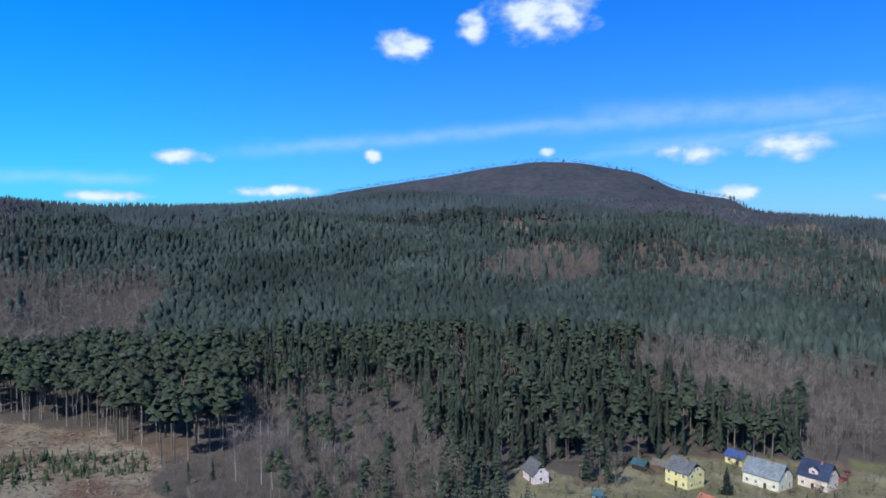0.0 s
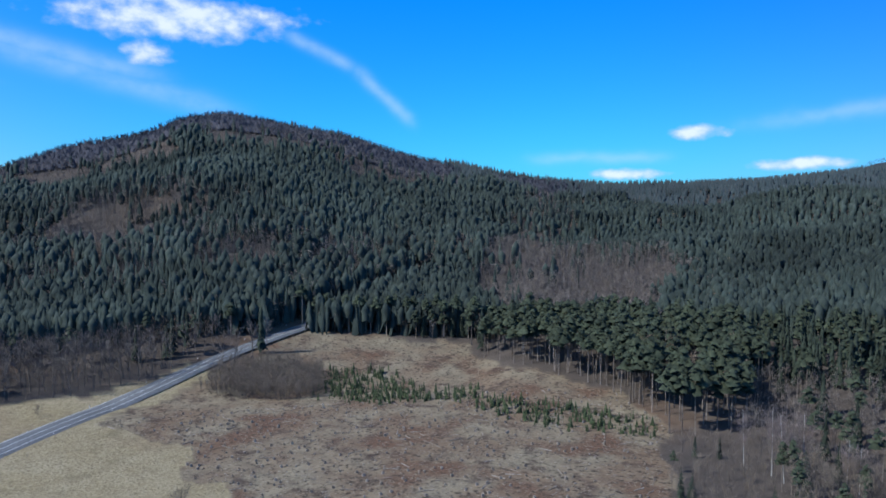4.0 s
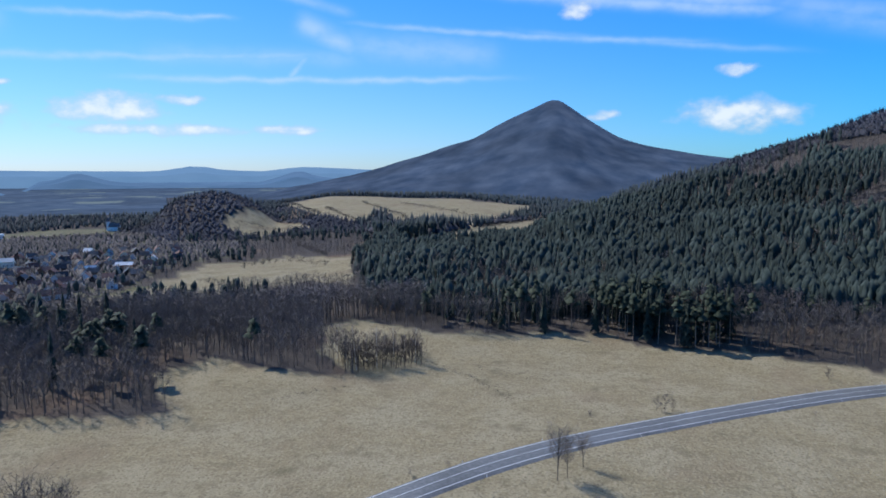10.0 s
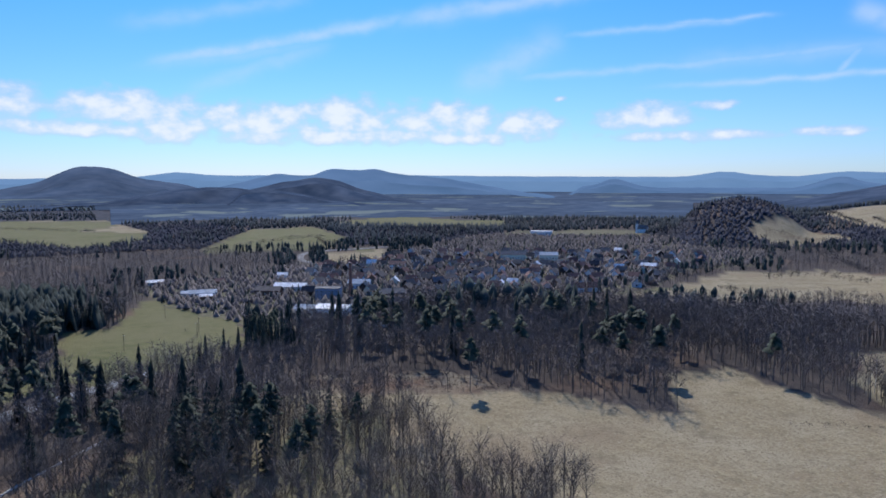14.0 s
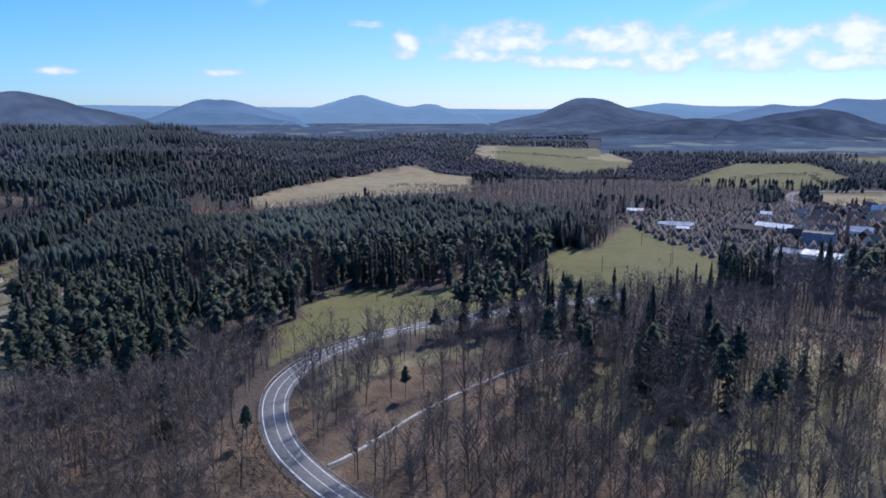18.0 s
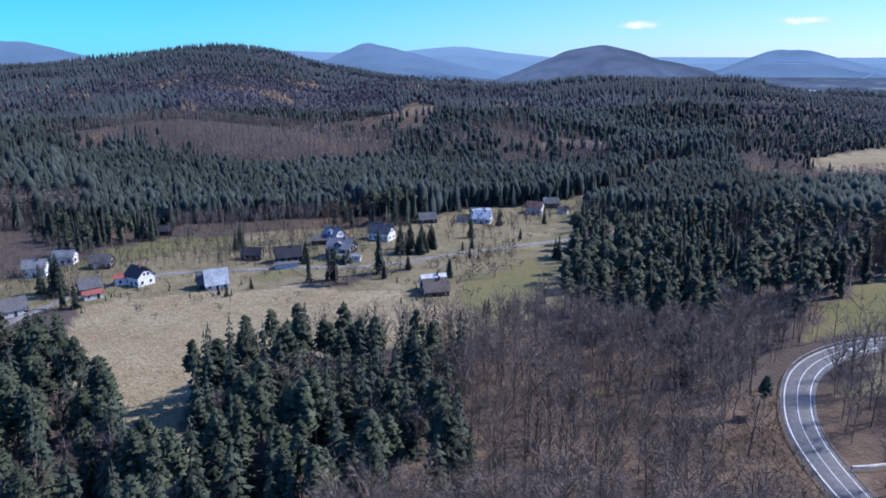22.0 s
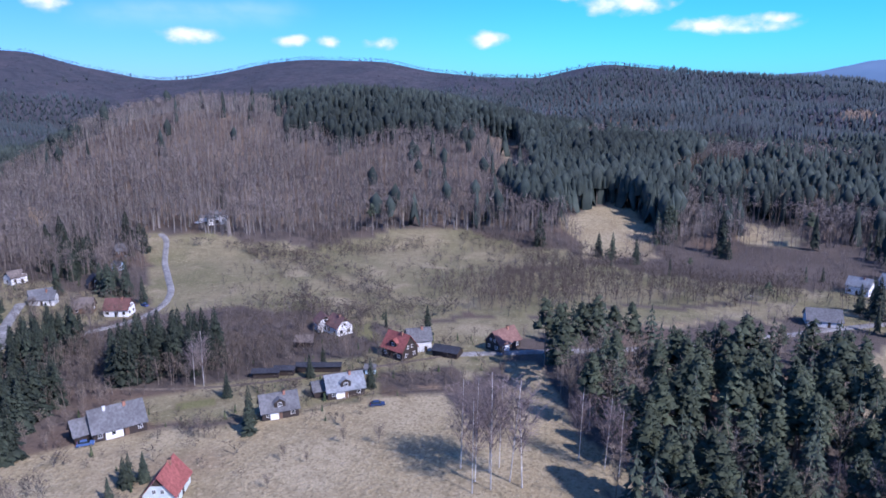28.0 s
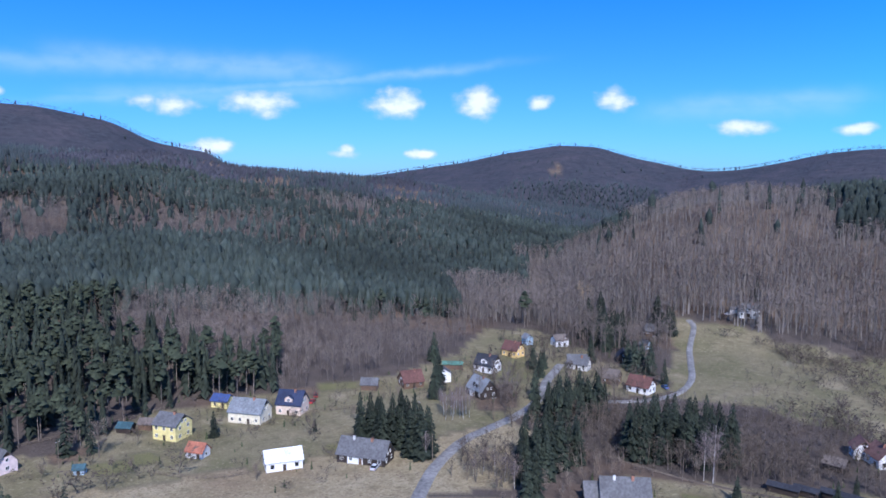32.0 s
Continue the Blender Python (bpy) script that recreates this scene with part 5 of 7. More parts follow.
stand(262, 306, 400, 1000, 0.96, 22)
stand(305, 313, 380, 720, 0.985, 22)
stand(312, 319, 380, 500, 0.96, 21)
stand(313, 333, 285, 400, 0.93, 17)
stand(271, 332, 120, 250, 0.94, 8)
stand(268, 291, 610, 900, 0.08, 21)
stand(261, 273, 470, 700, 0.12, 23)
stand(262, 326, 1000, 1700, 0.36, 16)
stand(262, 326, 1900, 3000, 0.95, 15)


def thin(keep, outline):
    THIN.append((keep, np.array(outline, float)))


thin(0.8, [(-46, -224), (-116, -266), (-182, -236), (-150, -170), (-119, -120), (-56, -130), (10, -150)])
thin(0.12, [(-8, -128), (16, -120), (40, -152), (46, -200), (36, -200), (22, -172), (0, -146)])
thin(0.5, [(26, -215), (17, -255), (-38, -275), (-49, -229), (10, -177), (20, -188)])


def stand_at(x, y):
    az, r = np.degrees(np.arctan2(-x, y)) % 360, np.hypot(x, y)
    az = az + 2.2 * wave(x, y, 40, 21) + 1.2 * wave(x, y, 13, 4)
    r = r * (1 + 0.09 * wave(x, y, 70, 17) + 0.05 * wave(x, y, 22, 2))
    share, tall, pines = np.full(x.shape, 0.4), np.full(x.shape, 15.0), np.full(x.shape, 0.25)
    for a0, a1, r0, r1, s, h, p in STANDS:
        u = (az - (a0 + a1) / 2 + 180) % 360 - 180
        ok = (np.abs(u) < (a1 - a0) / 2) & (r > r0) & (r < r1)
        share[ok], tall[ok], pines[ok] = s, h, p
    return share, tall, pines


def wooded(x, y, margin=3.5):
    kind = cover_at(x, y)
    ok = ((kind < 0) | ((kind == KINDS.index("litter")) & (rng.random(len(x)) < 0.9))) & (road_gap(x, y) > margin + 1.5)
    for hx, hy, hr in CLEARED:
        ok &= np.hypot(x - hx, y - hy) > hr
    for keep, poly in THIN:
        there = inside(poly, x, y)
        ok = np.where(there, (rng.random(len(x)) < keep) & (road_gap(x, y) > margin + 1.5), ok)
    return ok


def species(x, y, size=1.0):
    """0 spruce, 1 pine, 2 leafless, 3 larch."""
    share, tall, pines = stand_at(x, y)
    mixed = 1 - np.abs(2 * share - 1)
    n = 0.5 + (rng.random(len(x)) - 0.5) * (1 - 0.72 * mixed) + mixed * (0.8 * wave(x, y, 120 * size, 8) + 0.6 * wave(x, y, 40 * size, 3) + 0.25 * wave(x, y, 14 * size, 9))
    k = np.where(n < share, 2, 0)
    k[(k == 0) & (rng.random(len(x)) + 0.3 * wave(x, y, 30, 5) < pines)] = 1
    k[(k == 2) & (wave(x, y, 38, 11) > 0.45) & (share < 0.7)] = 3
    return k, tall * rng.uniform(0.84, 1.12, len(x)) * (1 + 0.1 * wave(x, y, 30, 6))


def twiggy_tree(seed, limbs, twigs, wide=0.2, low=0.3, girth=0.010, fine=0.0045):
    """A unit-high leafless tree for the near woods: stem, thin limbs, and a mist of twigs in all directions."""
    r, s = np.random.default_rng(seed), Shape()
    bend = np.array((r.uniform(-0.05, 0.05), r.uniform(-0.05, 0.05), 0.84))
    s.stem((0, 0, -0.02), bend, girth, girth * 0.25, 3, 1)
    ends = [(bend * f, 0.05) for f in (0.8, 0.9, 1.0)]
    for i in range(limbs):
        f = (i + r.random()) / limbs
        z = low + (0.78 - low) * f
        q = i * 2.4 + r.normal() * 0.5
        reach = wide * math.sin(math.pi * (0.25 + 0.62 * f)) * r.uniform(0.5, 1.2)
        a = bend * (z / 0.84)
        e = a + np.array((math.cos(q) * reach, math.sin(q) * reach, reach * r.uniform(0.5, 1.5)))
        e[2] = min(e[2], 0.97)
        w = np.cross(e - a, r.normal(size=3))
        w = w / (np.linalg.norm(w) + 1e-9) * girth * 0.7
        s.tri(a - w, a + w, e)
        ends += [(a + (e - a) * k, 0.16 - 0.06 * k) for k in (0.35, 0.6, 0.8, 1.0)]
    for i in range(twigs):
        p, ln = ends[int(r.integers(len(ends)))]
        d = r.normal(size=3) * (1, 1, 0.8) + (0, 0, 0.45)
        d = d / np.linalg.norm(d) * ln * r.uniform(0.5, 1.1)
        e = p + d
        e[2] = min(e[2], r.uniform(0.95, 1.03))
        w = np.cross(d, r.normal(size=3))
        w = w / (np.linalg.norm(w) + 1e-9) * fine * r.uniform(0.6, 1.3)
        s.tri(p - w, p + w, e)
    return s


def crown_tree(seed, tips, wide=0.36, mass=0.8):
    """A unit-high leafless tree seen from far off: a low uneven mass of branches with twigs standing out of it."""
    r, s = np.random.default_rng(seed), Shape()
    turn = r.random() * 6
    if mass:
        s.v.append((r.uniform(-0.06, 0.06), r.uniform(-0.06, 0.06), mass * r.uniform(0.9, 1.05)))
        for i in range(5):
            q, p = turn + 1.2566 * i, wide * r.uniform(0.75, 1.2)
            s.v.append((p * math.cos(q), p * math.sin(q), r.uniform(0.02, 0.2)))
        for i in range(5):
            s.f.append((0, 1 + i, 1 + (i + 1) % 5))
            s.m.append(0)
    for i in range(tips):
        q, f = i * 2.4 + r.random(), r.random()
        a = np.array((math.cos(q) * wide * f * 0.8, math.sin(q) * wide * f * 0.8, 0.62 - 0.25 * f))
        e = a + np.array((math.cos(q) * 0.08, math.sin(q) * 0.08, r.uniform(0.2, 0.36)))
        w = np.array((-math.sin(q + 1), math.cos(q + 1), 0)) * r.uniform(0.02, 0.04)
        s.tri(a - w, a + w, e)
    return s


def brush_tree(seed, limbs, twigs, wide=0.2, low=0.22, girth=0.010, fine=0.005, slim=False):
    """A unit-high leafless tree: limbs that rise steeply from the stem and long fine twigs that sweep up and out."""
    r, s = np.random.default_rng(seed), Shape()
    bend = np.array((r.uniform(-0.06, 0.06), r.uniform(-0.06, 0.06), 0.82))
    if slim:
        g = r.random() * 6
        w = np.array((math.cos(g), math.sin(g), 0)) * girth
        s.tri(-w, w, bend, 1)
    else:
        s.stem((0, 0, -0.02), bend, girth, girth * 0.3, 3, 1)
    lines = [(bend * 0.6, bend)]
    for i in range(limbs):
        f = (i + r.random()) / limbs
        q = i * 2.4 + r.normal() * 0.5
        reach = wide * (0.5 + 0.6 * math.sin(math.pi * (0.15 + 0.75 * f))) * r.uniform(0.55, 1.15)
        a = bend * ((low + (0.62 - low) * f) / 0.82)
        e = a + np.array((math.cos(q) * reach, math.sin(q) * reach, reach * r.uniform(1.0, 2.0) + 0.04))
        e[2] = min(e[2], 0.92)
        w = np.cross(e - a, r.normal(size=3))
        w = w / (np.linalg.norm(w) + 1e-9) * girth * 0.5
        s.tri(a - w, a + w, e)
        lines.append((a, e))
    for i in range(twigs):
        a, e = lines[int(r.integers(len(lines)))]
        p = a + (e - a) * r.uniform(0.3, 1.0)
        out = np.array((e[0] - bend[0], e[1] - bend[1], 0)) * 1.2
        d = r.normal(size=3) * (0.75, 0.75, 0.5) + (0, 0, 0.6) + out * 2
        d = d / np.linalg.norm(d) * r.uniform(0.06, 0.15)
        t = p + d
        t[2] = min(t[2], r.uniform(0.92, 1.03))
        w = np.cross(d, r.normal(size=3))
        w = w / (np.linalg.norm(w) + 1e-9) * fine * r.uniform(0.6, 1.3)
        s.tri(p - w, p + w, t)
    return s


def round_crown(seed, low=0.42, wide=0.14):
    """A unit-high pine seen from afar: a stem under a rounded uneven crown."""
    r, s = np.random.default_rng(seed), Shape()
    s.tri((-0.012, 0, 0), (0.012, 0, 0), (0, 0, 0.6), 1)
    turn = r.random() * 6
    k = len(s.v)
    for z, w in ((low, 0.75), (0.74, 1.0)):
        for i in range(5):
            q, p = turn + 1.2566 * (i + z), wide * w * r.uniform(0.7, 1.25)
            s.v.append((p * math.cos(q), p * math.sin(q), z + r.uniform(-0.06, 0.06)))
    s.v.append((r.uniform(-0.03, 0.03), r.uniform(-0.03, 0.03), 1.0))
    for i in range(5):
        n = (i + 1) % 5
        s.f += [(k + i, k + n, k + 5 + n), (k + i, k + 5 + n, k + 5 + i), (k + 5 + i, k + 5 + n, k + 10)]
        s.m += [0, 0, 0]
    return s


SP_FAR = [spruce(1, 5, s, 0.05, 0.172, False) for s in (1, 2, 3)]
PI_FAR = [spruce(1, 5, s, 0.25, 0.19, False) for s in (11, 12)]
BA_FAR = [crown_tree(s, 3, 0.2, 0.6) for s in (1, 2, 3, 19, 20)]
BA_REMOTE = [crown_tree(s, 3, 0.24, 0.0) for s in (23, 24, 25)]
SP_MID = [spruce(2, 5, s, 0.04, 0.165, False) for s in (4, 5, 6, 14, 15)]
PI_MID = [round_crown(s) for s in (3, 4, 13, 14)]
BA_MID = [brush_tree(s, 3, 14, 0.17, 0.25, 0.010, 0.0085, True) for s in (4, 5, 6, 16, 18, 22)]
SP_NEAR = [spruce_fine(s, 12, 0.17, 0.05) for s in (7, 8, 9, 27)]
SP_HALF = [spruce(8, 8, s, 0.05, 0.15) for s in (7, 8, 9)]
PI_NEAR = [pine(s, 17, 9, 4, 6, 0.5, 0.012) for s in (5, 6, 7, 17)]
PI_HALF = [pine(s, 9, 5, 3, 6, 0.55, 0.012) for s in (5, 6, 7, 17)]
BA_NEAR = [brush_tree(s, 20, 230, 0.19, 0.22, 0.009, 0.0023) for s in (7, 8, 9, 10, 11, 12)]
BA_HALF = [brush_tree(s, 9, 58, 0.19, 0.22, 0.009, 0.0048) for s in (107, 108, 109, 110, 111)]
TOWN_TREES = [crown_tree(s, 8, 0.3, 0.8) for s in (81, 82, 83, 84)]
BA_YARD = [brush_tree(s, 8, 52, 0.22, 0.16, 0.012, 0.008) for s in (117, 118, 119, 120)]
BA_SLOPE = [brush_tree(s, 3, 11, 0.16, 0.4, 0.015, 0.0085, True) for s in (34, 35, 36, 37, 38)]
SHRUBS = [brush_tree(s, 9, 46, 0.42, 0.03, 0.014, 0.028, True) for s in (91, 92, 93)]
SLOPE_SHRUBS = [brush_tree(s, 9, 56, 0.42, 0.04, 0.014, 0.028, True) for s in (94, 95, 96)]
KIND_NAMES = (("spruce_woods", NEEDLE, BARK, "dark green spruce woods", "woods"), ("pine_woods", PINE, PINE_BARK, "grey-green pine woods with bare stems", "woods"),
              ("leafless_woods", TWIG, BARK, "grey-brown leafless broadleaf woods in early spring", "woods"), ("larch_woods", LARCH, BARK, "tawny leafless larch woods", "woods"))


def plant(x, y, k, h, sets, wide=1.0, twig=None, needle=None, broad=1.0, stems=None, soft=True):
    for i, (name, leaf, bark, label, cat) in enumerate(KIND_NAMES):
        s = k == i
        leaf = twig if twig and i == 2 else needle if needle and i < 2 else leaf
        if s.sum():
            woods(name, sets[i], [leaf, stems if stems and i == 2 else bark], x[s], y[s], h[s] * (0.92 if i >= 2 else 1.0), rng.uniform(0.85, 1.2, s.sum()) * wide * (broad if i >= 2 else 1.0), label, cat, soft)


# far, in colours with the haze painted in
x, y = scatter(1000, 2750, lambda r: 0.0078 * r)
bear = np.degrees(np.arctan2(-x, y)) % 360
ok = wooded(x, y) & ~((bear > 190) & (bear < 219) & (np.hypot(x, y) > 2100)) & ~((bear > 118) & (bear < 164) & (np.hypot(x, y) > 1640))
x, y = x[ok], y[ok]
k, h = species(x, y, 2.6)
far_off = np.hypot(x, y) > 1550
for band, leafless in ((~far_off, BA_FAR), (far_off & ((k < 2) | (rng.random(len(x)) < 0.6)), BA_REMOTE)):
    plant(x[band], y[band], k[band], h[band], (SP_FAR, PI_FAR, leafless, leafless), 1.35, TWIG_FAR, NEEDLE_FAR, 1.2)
# middle
x, y = scatter(430, 1000, lambda r: 0.0076 * r)
ok = wooded(x, y)
x, y = x[ok], y[ok]
k, h = species(x, y, 1.6)
bear = np.degrees(np.arctan2(-x, y)) % 360
slope = (bear > 256) & (bear < 330)
plant(x[~slope], y[~slope], k[~slope], h[~slope], (SP_MID, PI_MID, BA_MID, BA_MID), 1.1, TWIG_MID, NEEDLE_MID, broad=1.25)
plant(x[slope], y[slope], k[slope], h[slope], (SP_MID, PI_MID, BA_SLOPE, BA_SLOPE), 1.1, TWIG_MID, NEEDLE_MID, broad=1.15, stems=BEECH_BARK)
# near: the foremost of each kind stand as things of their own
x, y = scatter(95, 430, lambda r: 5.6)
ok = wooded(x, y)
x, y = x[ok], y[ok]
k, h = species(x, y)
ok = (k >= 2) | (rng.random(len(x)) < 0.74)
x, y, k, h = x[ok], y[ok], k[ok], h[ok]
half = np.hypot(x, y) > 255
single = np.zeros(len(x), bool)
for i in range(4):
    s = np.where(k == i)[0]
    single[s[np.argsort(np.hypot(x[s], y[s]))[:(25, 130, 140, 30)[i]]]] = True
# between the houses of the town
tx, ty = scatter(330, 1150, lambda r: 7.0, 112, 168)
kt = cover_at(tx, ty) == KINDS.index("town")
for hx0, hy0, hr0 in CLEARED:
    kt &= np.hypot(tx - hx0, ty - hy0) > hr0
tx, ty = tx[kt], ty[kt]
plant(tx, ty, np.where(rng.random(len(tx)) < 0.88, 2, 0), rng.uniform(4, 10, len(tx)), (SP_MID, PI_MID, TOWN_TREES, TOWN_TREES), 1.3, TWIG_MID, NEEDLE_MID)
for group, cones, pines, leafless, twigs in ((~single & ~half, SP_NEAR, PI_NEAR, BA_NEAR, TWIG), (~single & half, SP_HALF, PI_HALF, BA_HALF, TWIG_MID)):
    plant(x[group], y[group], k[group], h[group], (cones, pines, leafless, leafless), twig=twigs, soft=False)


def tree_thing(name, shape, leaf, bark, label, parts=("crown", "trunk")):
    """A tree to copy: an empty with its trunk and its crown, one unit high."""
    v, f, m = shape.arrays()
    root = new(name)
    tagged(root, label, "tree")
    for slot, part_name, mat in ((0, parts[0], leaf), (1, parts[1], bark)):
        use = f[m == slot]
        ids, inv = np.unique(use, return_inverse=True)
        link_mesh(part_name, v[ids], inv.reshape(-1, 3), [mat], parent=root)
    return root


TREE_SETS = {
    0: [tree_thing("spruce_tree", spruce_fine(s, 22, 0.19), NEEDLE, BARK, "tall dark green spruce with drooping branches") for s in (31, 32, 33)],
    1: [tree_thing("pine_tree", pine(s, 30, 20, 5, 8, 0.46), PINE, PINE_BARK, "grey-green pine with a bare lower trunk") for s in (41, 42, 43)],
    2: [tree_thing("leafless_tree", brush_tree(s, 30, 620, 0.2, 0.22, 0.010, 0.0021), TWIG, BARK, "leafless grey-brown broadleaf tree in early spring") for s in (51, 52, 53, 54)],
    3: [tree_thing("larch_tree", bare(s, 18, 80, 2, crown=(0.2, 1.0), spread=0.14, thin=0.0034, upright=0.2, sides=5), LARCH, BARK, "tawny leafless larch tree") for s in (61, 62)],
    4: [tree_thing("birch_tree", brush_tree(s, 26, 420, 0.13, 0.24, 0.006, 0.0017), BIRCH_TWIG, BIRCH_BARK, "slender leafless birch with a white trunk") for s in (71, 72, 73)],
    5: [tree_thing("shrub", twiggy_tree(s, 16, 170, 0.42, 0.08, 0.014, 0.014), TWIG, BARK, "low leafless shrub on dry grass") for s in (81, 82)],
    6: [tree_thing("tall_pine_tree", pine(s, 16, 14, 5, 8, 0.66, 0.014), PINE, PINE_BARK, "tall pine with a long bare trunk at the clearing") for s in (45, 46)],
}
USED = {key: 0 for key in TREE_SETS}


def set_tree(kind, x, y, h, wide=1.0, group="trees of the near woods"):
    source = TREE_SETS[kind][USED[kind] % len(TREE_SETS[kind])]
    m = pose(x, y, float(height(x, y)) - 0.1, 0, 0, rng.random() * 360)
    if USED[kind] < len(TREE_SETS[kind]):
        ob = source
    else:
        ob = copy_thing(source, m)
    ob.matrix_basis = m @ Matrix.Diagonal((h * wide, h * wide, h, 1))
    tagged(ob, group=group)
    USED[kind] += 1
    return ob


for i in np.where(single)[0]:
    set_tree(int(k[i]), float(x[i]), float(y[i]), float(h[i]), rng.uniform(0.9, 1.2))


def grove(kind, spacing, low, tall, outline, group="spruces of the groves"):
    poly = np.array(outline, float)
    c = poly.mean(0)
    gx, gy = np.meshgrid(np.arange(poly[:, 0].min(), poly[:, 0].max(), spacing), np.arange(poly[:, 1].min(), poly[:, 1].max(), spacing))
    gx, gy = (gx + rng.uniform(-0.4, 0.4, gx.shape) * spacing).ravel(), (gy + rng.uniform(-0.4, 0.4, gy.shape) * spacing).ravel()
    use = inside(poly, gx, gy) & (road_gap(gx, gy) > 1.5)
    for hx0, hy0, hr0 in CLEARED:
        use &= np.hypot(gx - hx0, gy - hy0) > hr0 - 2
    if kind == 5 and spacing > 5:
        use &= rng.random(len(gx)) < 0.30 + 0.45 * wave(gx, gy, 11, 3)
    if kind in (2, 5):
        n = int(use.sum())
        woods(("", "", "leafless_woods", "", "", "shrubs")[kind], BA_YARD if kind == 2 else SLOPE_SHRUBS if spacing > 5 else SHRUBS, [TWIG_SHRUB, BARK], gx[use], gy[use], rng.uniform(low, tall, n), rng.uniform(1.0, 1.4, n),
              "thin leafless trees beside the village" if kind == 2 else "low leafless garden shrubs", "woods" if kind == 2 else "shrubs")
        return
    for px, py in zip(gx[use], gy[use]):
        set_tree(kind, float(px), float(py), rng.uniform(low, tall), rng.uniform(0.95, 1.25), group)


grove(2, 3.2, 9, 13, [(-329, -98), (-354, -62), (-325, -55), (-306, -88)], "trees by the houses")
grove(2, 5, 7, 10, [(132, 155), (153, 173), (173, 162), (145, 137), (134, 139)], "trees by the houses")
grove(5, 2.2, 1.5, 4, [(-8, -128), (16, -120), (40, -152), (46, -200), (38, -200), (26, -172), (4, -146)], "shrubs of the slopes")
grove(5, 3, 3, 4.5, [(126, 121), (134, 116), (126, 109), (121, 114)], "shrubs of the slopes")
grove(2, 6, 6, 10, [(190, 206), (215, 208), (209, 177), (186, 163), (171, 175)], "trees by the houses")
grove(2, 5, 5, 9, [(184, -240), (176, -265), (183, -302), (191, -315), (199, -307), (193, -261)], "trees by the houses")
grove(2, 9, 5, 10, [(251, -303), (237, -347), (217, -415), (197, -384), (207, -316), (230, -276)], "trees by the houses")
grove(2, 8, 5, 9, [(209, -416), (228, -579), (215, -640), (202, -600), (199, -481), (196, -420)], "trees by the houses")
grove(5, 7, 2, 4, [(208, -256), (205, -328), (197, -370), (182, -346), (183, -302), (193, -245)], "shrubs of the slopes")
grove(2, 10, 5, 10, [(228, -296), (228, -363), (215, -420), (197, -389), (200, -324), (208, -279)], "trees by the houses")
grove(5, 10, 2, 4.5, [(257, -121), (252, -159), (212, -191), (194, -169), (207, -130), (226, -117)], "shrubs of the slopes")
grove(0, 26, 5, 9, [(200, -252), (220, -350), (209, -400), (181, -338), (170, -252)], "spruces of the groves")
grove(0, 3.6, 13, 18, [(128, 205), (147, 205), (144, 177), (137, 169), (130, 181)], "spruces of the groves")
grove(0, 4.2, 13, 19, [(198, 143), (216, 141), (223, 123), (216, 111), (204, 106), (197, 118), (185, 131)], "spruces of the groves")
grove(0, 4.5, 12, 18, [(138, 134), (159, 152), (177, 157), (180, 147), (169, 135), (160, 137)], "spruces of the groves")
grove(0, 4.5, 8, 13, [(228, -258), (217, -275), (209, -263), (219, -250)], "spruces of the groves")
grove(4, 4, 9, 14, [(173, 211), (187, 209), (177, 194), (166, 197)], "birches by the lane")
grove(0, 4, 14, 20, [(308, 243), (337, 246), (330, 235), (303, 230)], "spruces of the groves")
grove(0, 4, 10, 16, [(194, 180), (228, 185), (222, 166), (185, 159)], "spruces of the groves")
grove(2, 5, 7, 12, [(220, 85), (224, 52), (215, 46), (208, 73)], "trees by the houses")
grove(2, 4.6, 7, 12, [(278, 37), (342, 24), (370, -18), (338, -66), (330, -114), (312, -103), (288, -19), (267, 19)], "trees by the houses")
grove(5, 3.5, 2, 4, [(189, 114), (201, 57), (215, 32), (205, 26), (192, 54), (179, 108)], "shrubs of the slopes")
grove(2, 6, 6, 11, [(307, -83), (332, -118), (336, -167), (302, -241), (266, -287), (256, -312), (235, -253), (249, -198), (279, -159), (292, -112)], "trees by the houses")
grove(2, 6.5, 6, 10, [(328, -47), (325, -99), (300, -103), (294, -74), (294, -41)], "trees by the houses")
grove(2, 8, 5, 10, [(277, 286), (300, 275), (278, 186), (268, 171), (210, 180), (210, 200), (211, 228)], "trees by the houses")
grove(2, 9, 4, 8, [(36, 252), (88, 271), (165, 256), (191, 244), (184, 222), (138, 222), (79, 233)], "trees by the houses")
grove(2, 4, 7, 12, [(196, 172), (222, 163), (226, 90), (204, 76), (190, 100), (176, 130), (165, 138)], "trees by the houses")
grove(2, 4.5, 6, 10, [(146, 170), (160, 160), (158, 150), (143, 136), (134, 152)], "trees by the houses")
grove(2, 9, 4, 8, [(280, 150), (304, 158), (345, 172), (330, 140), (277, 104), (268, 100)], "trees by the houses")
grove(5, 4.5, 1.2, 3, [(207, 231), (239, 197), (258, 215), (291, 205), (315, 250), (291, 262), (238, 253)], "shrubs of the gardens")
grove(5, 3, 2.5, 4.5, [(166, 100), (170, 92), (156, 83), (152, 90)], "shrubs of the slopes")
for x, y, h in ((334, 266, 20), (340, 262, 23), (330, 252, 19), (316, 256, 13), (346, 258, 17), (359, 253, 17), (364, 239, 19), (368, 234, 14), (287, 204, 15), (283, 197, 16), (297, 208, 12),
                (291, 199, 14), (246, 228, 12), (250, 225, 10), (214, 197, 14), (218, 188, 12), (193, 178, 13), (163, 78, 10), (134, 95, 8), (137, 92, 7), (189, 230, 16), (195, 236, 14), (215, 264, 15)):
    set_tree(0, x, y, h, rng.uniform(1.1, 1.45), "spruces of the groves")
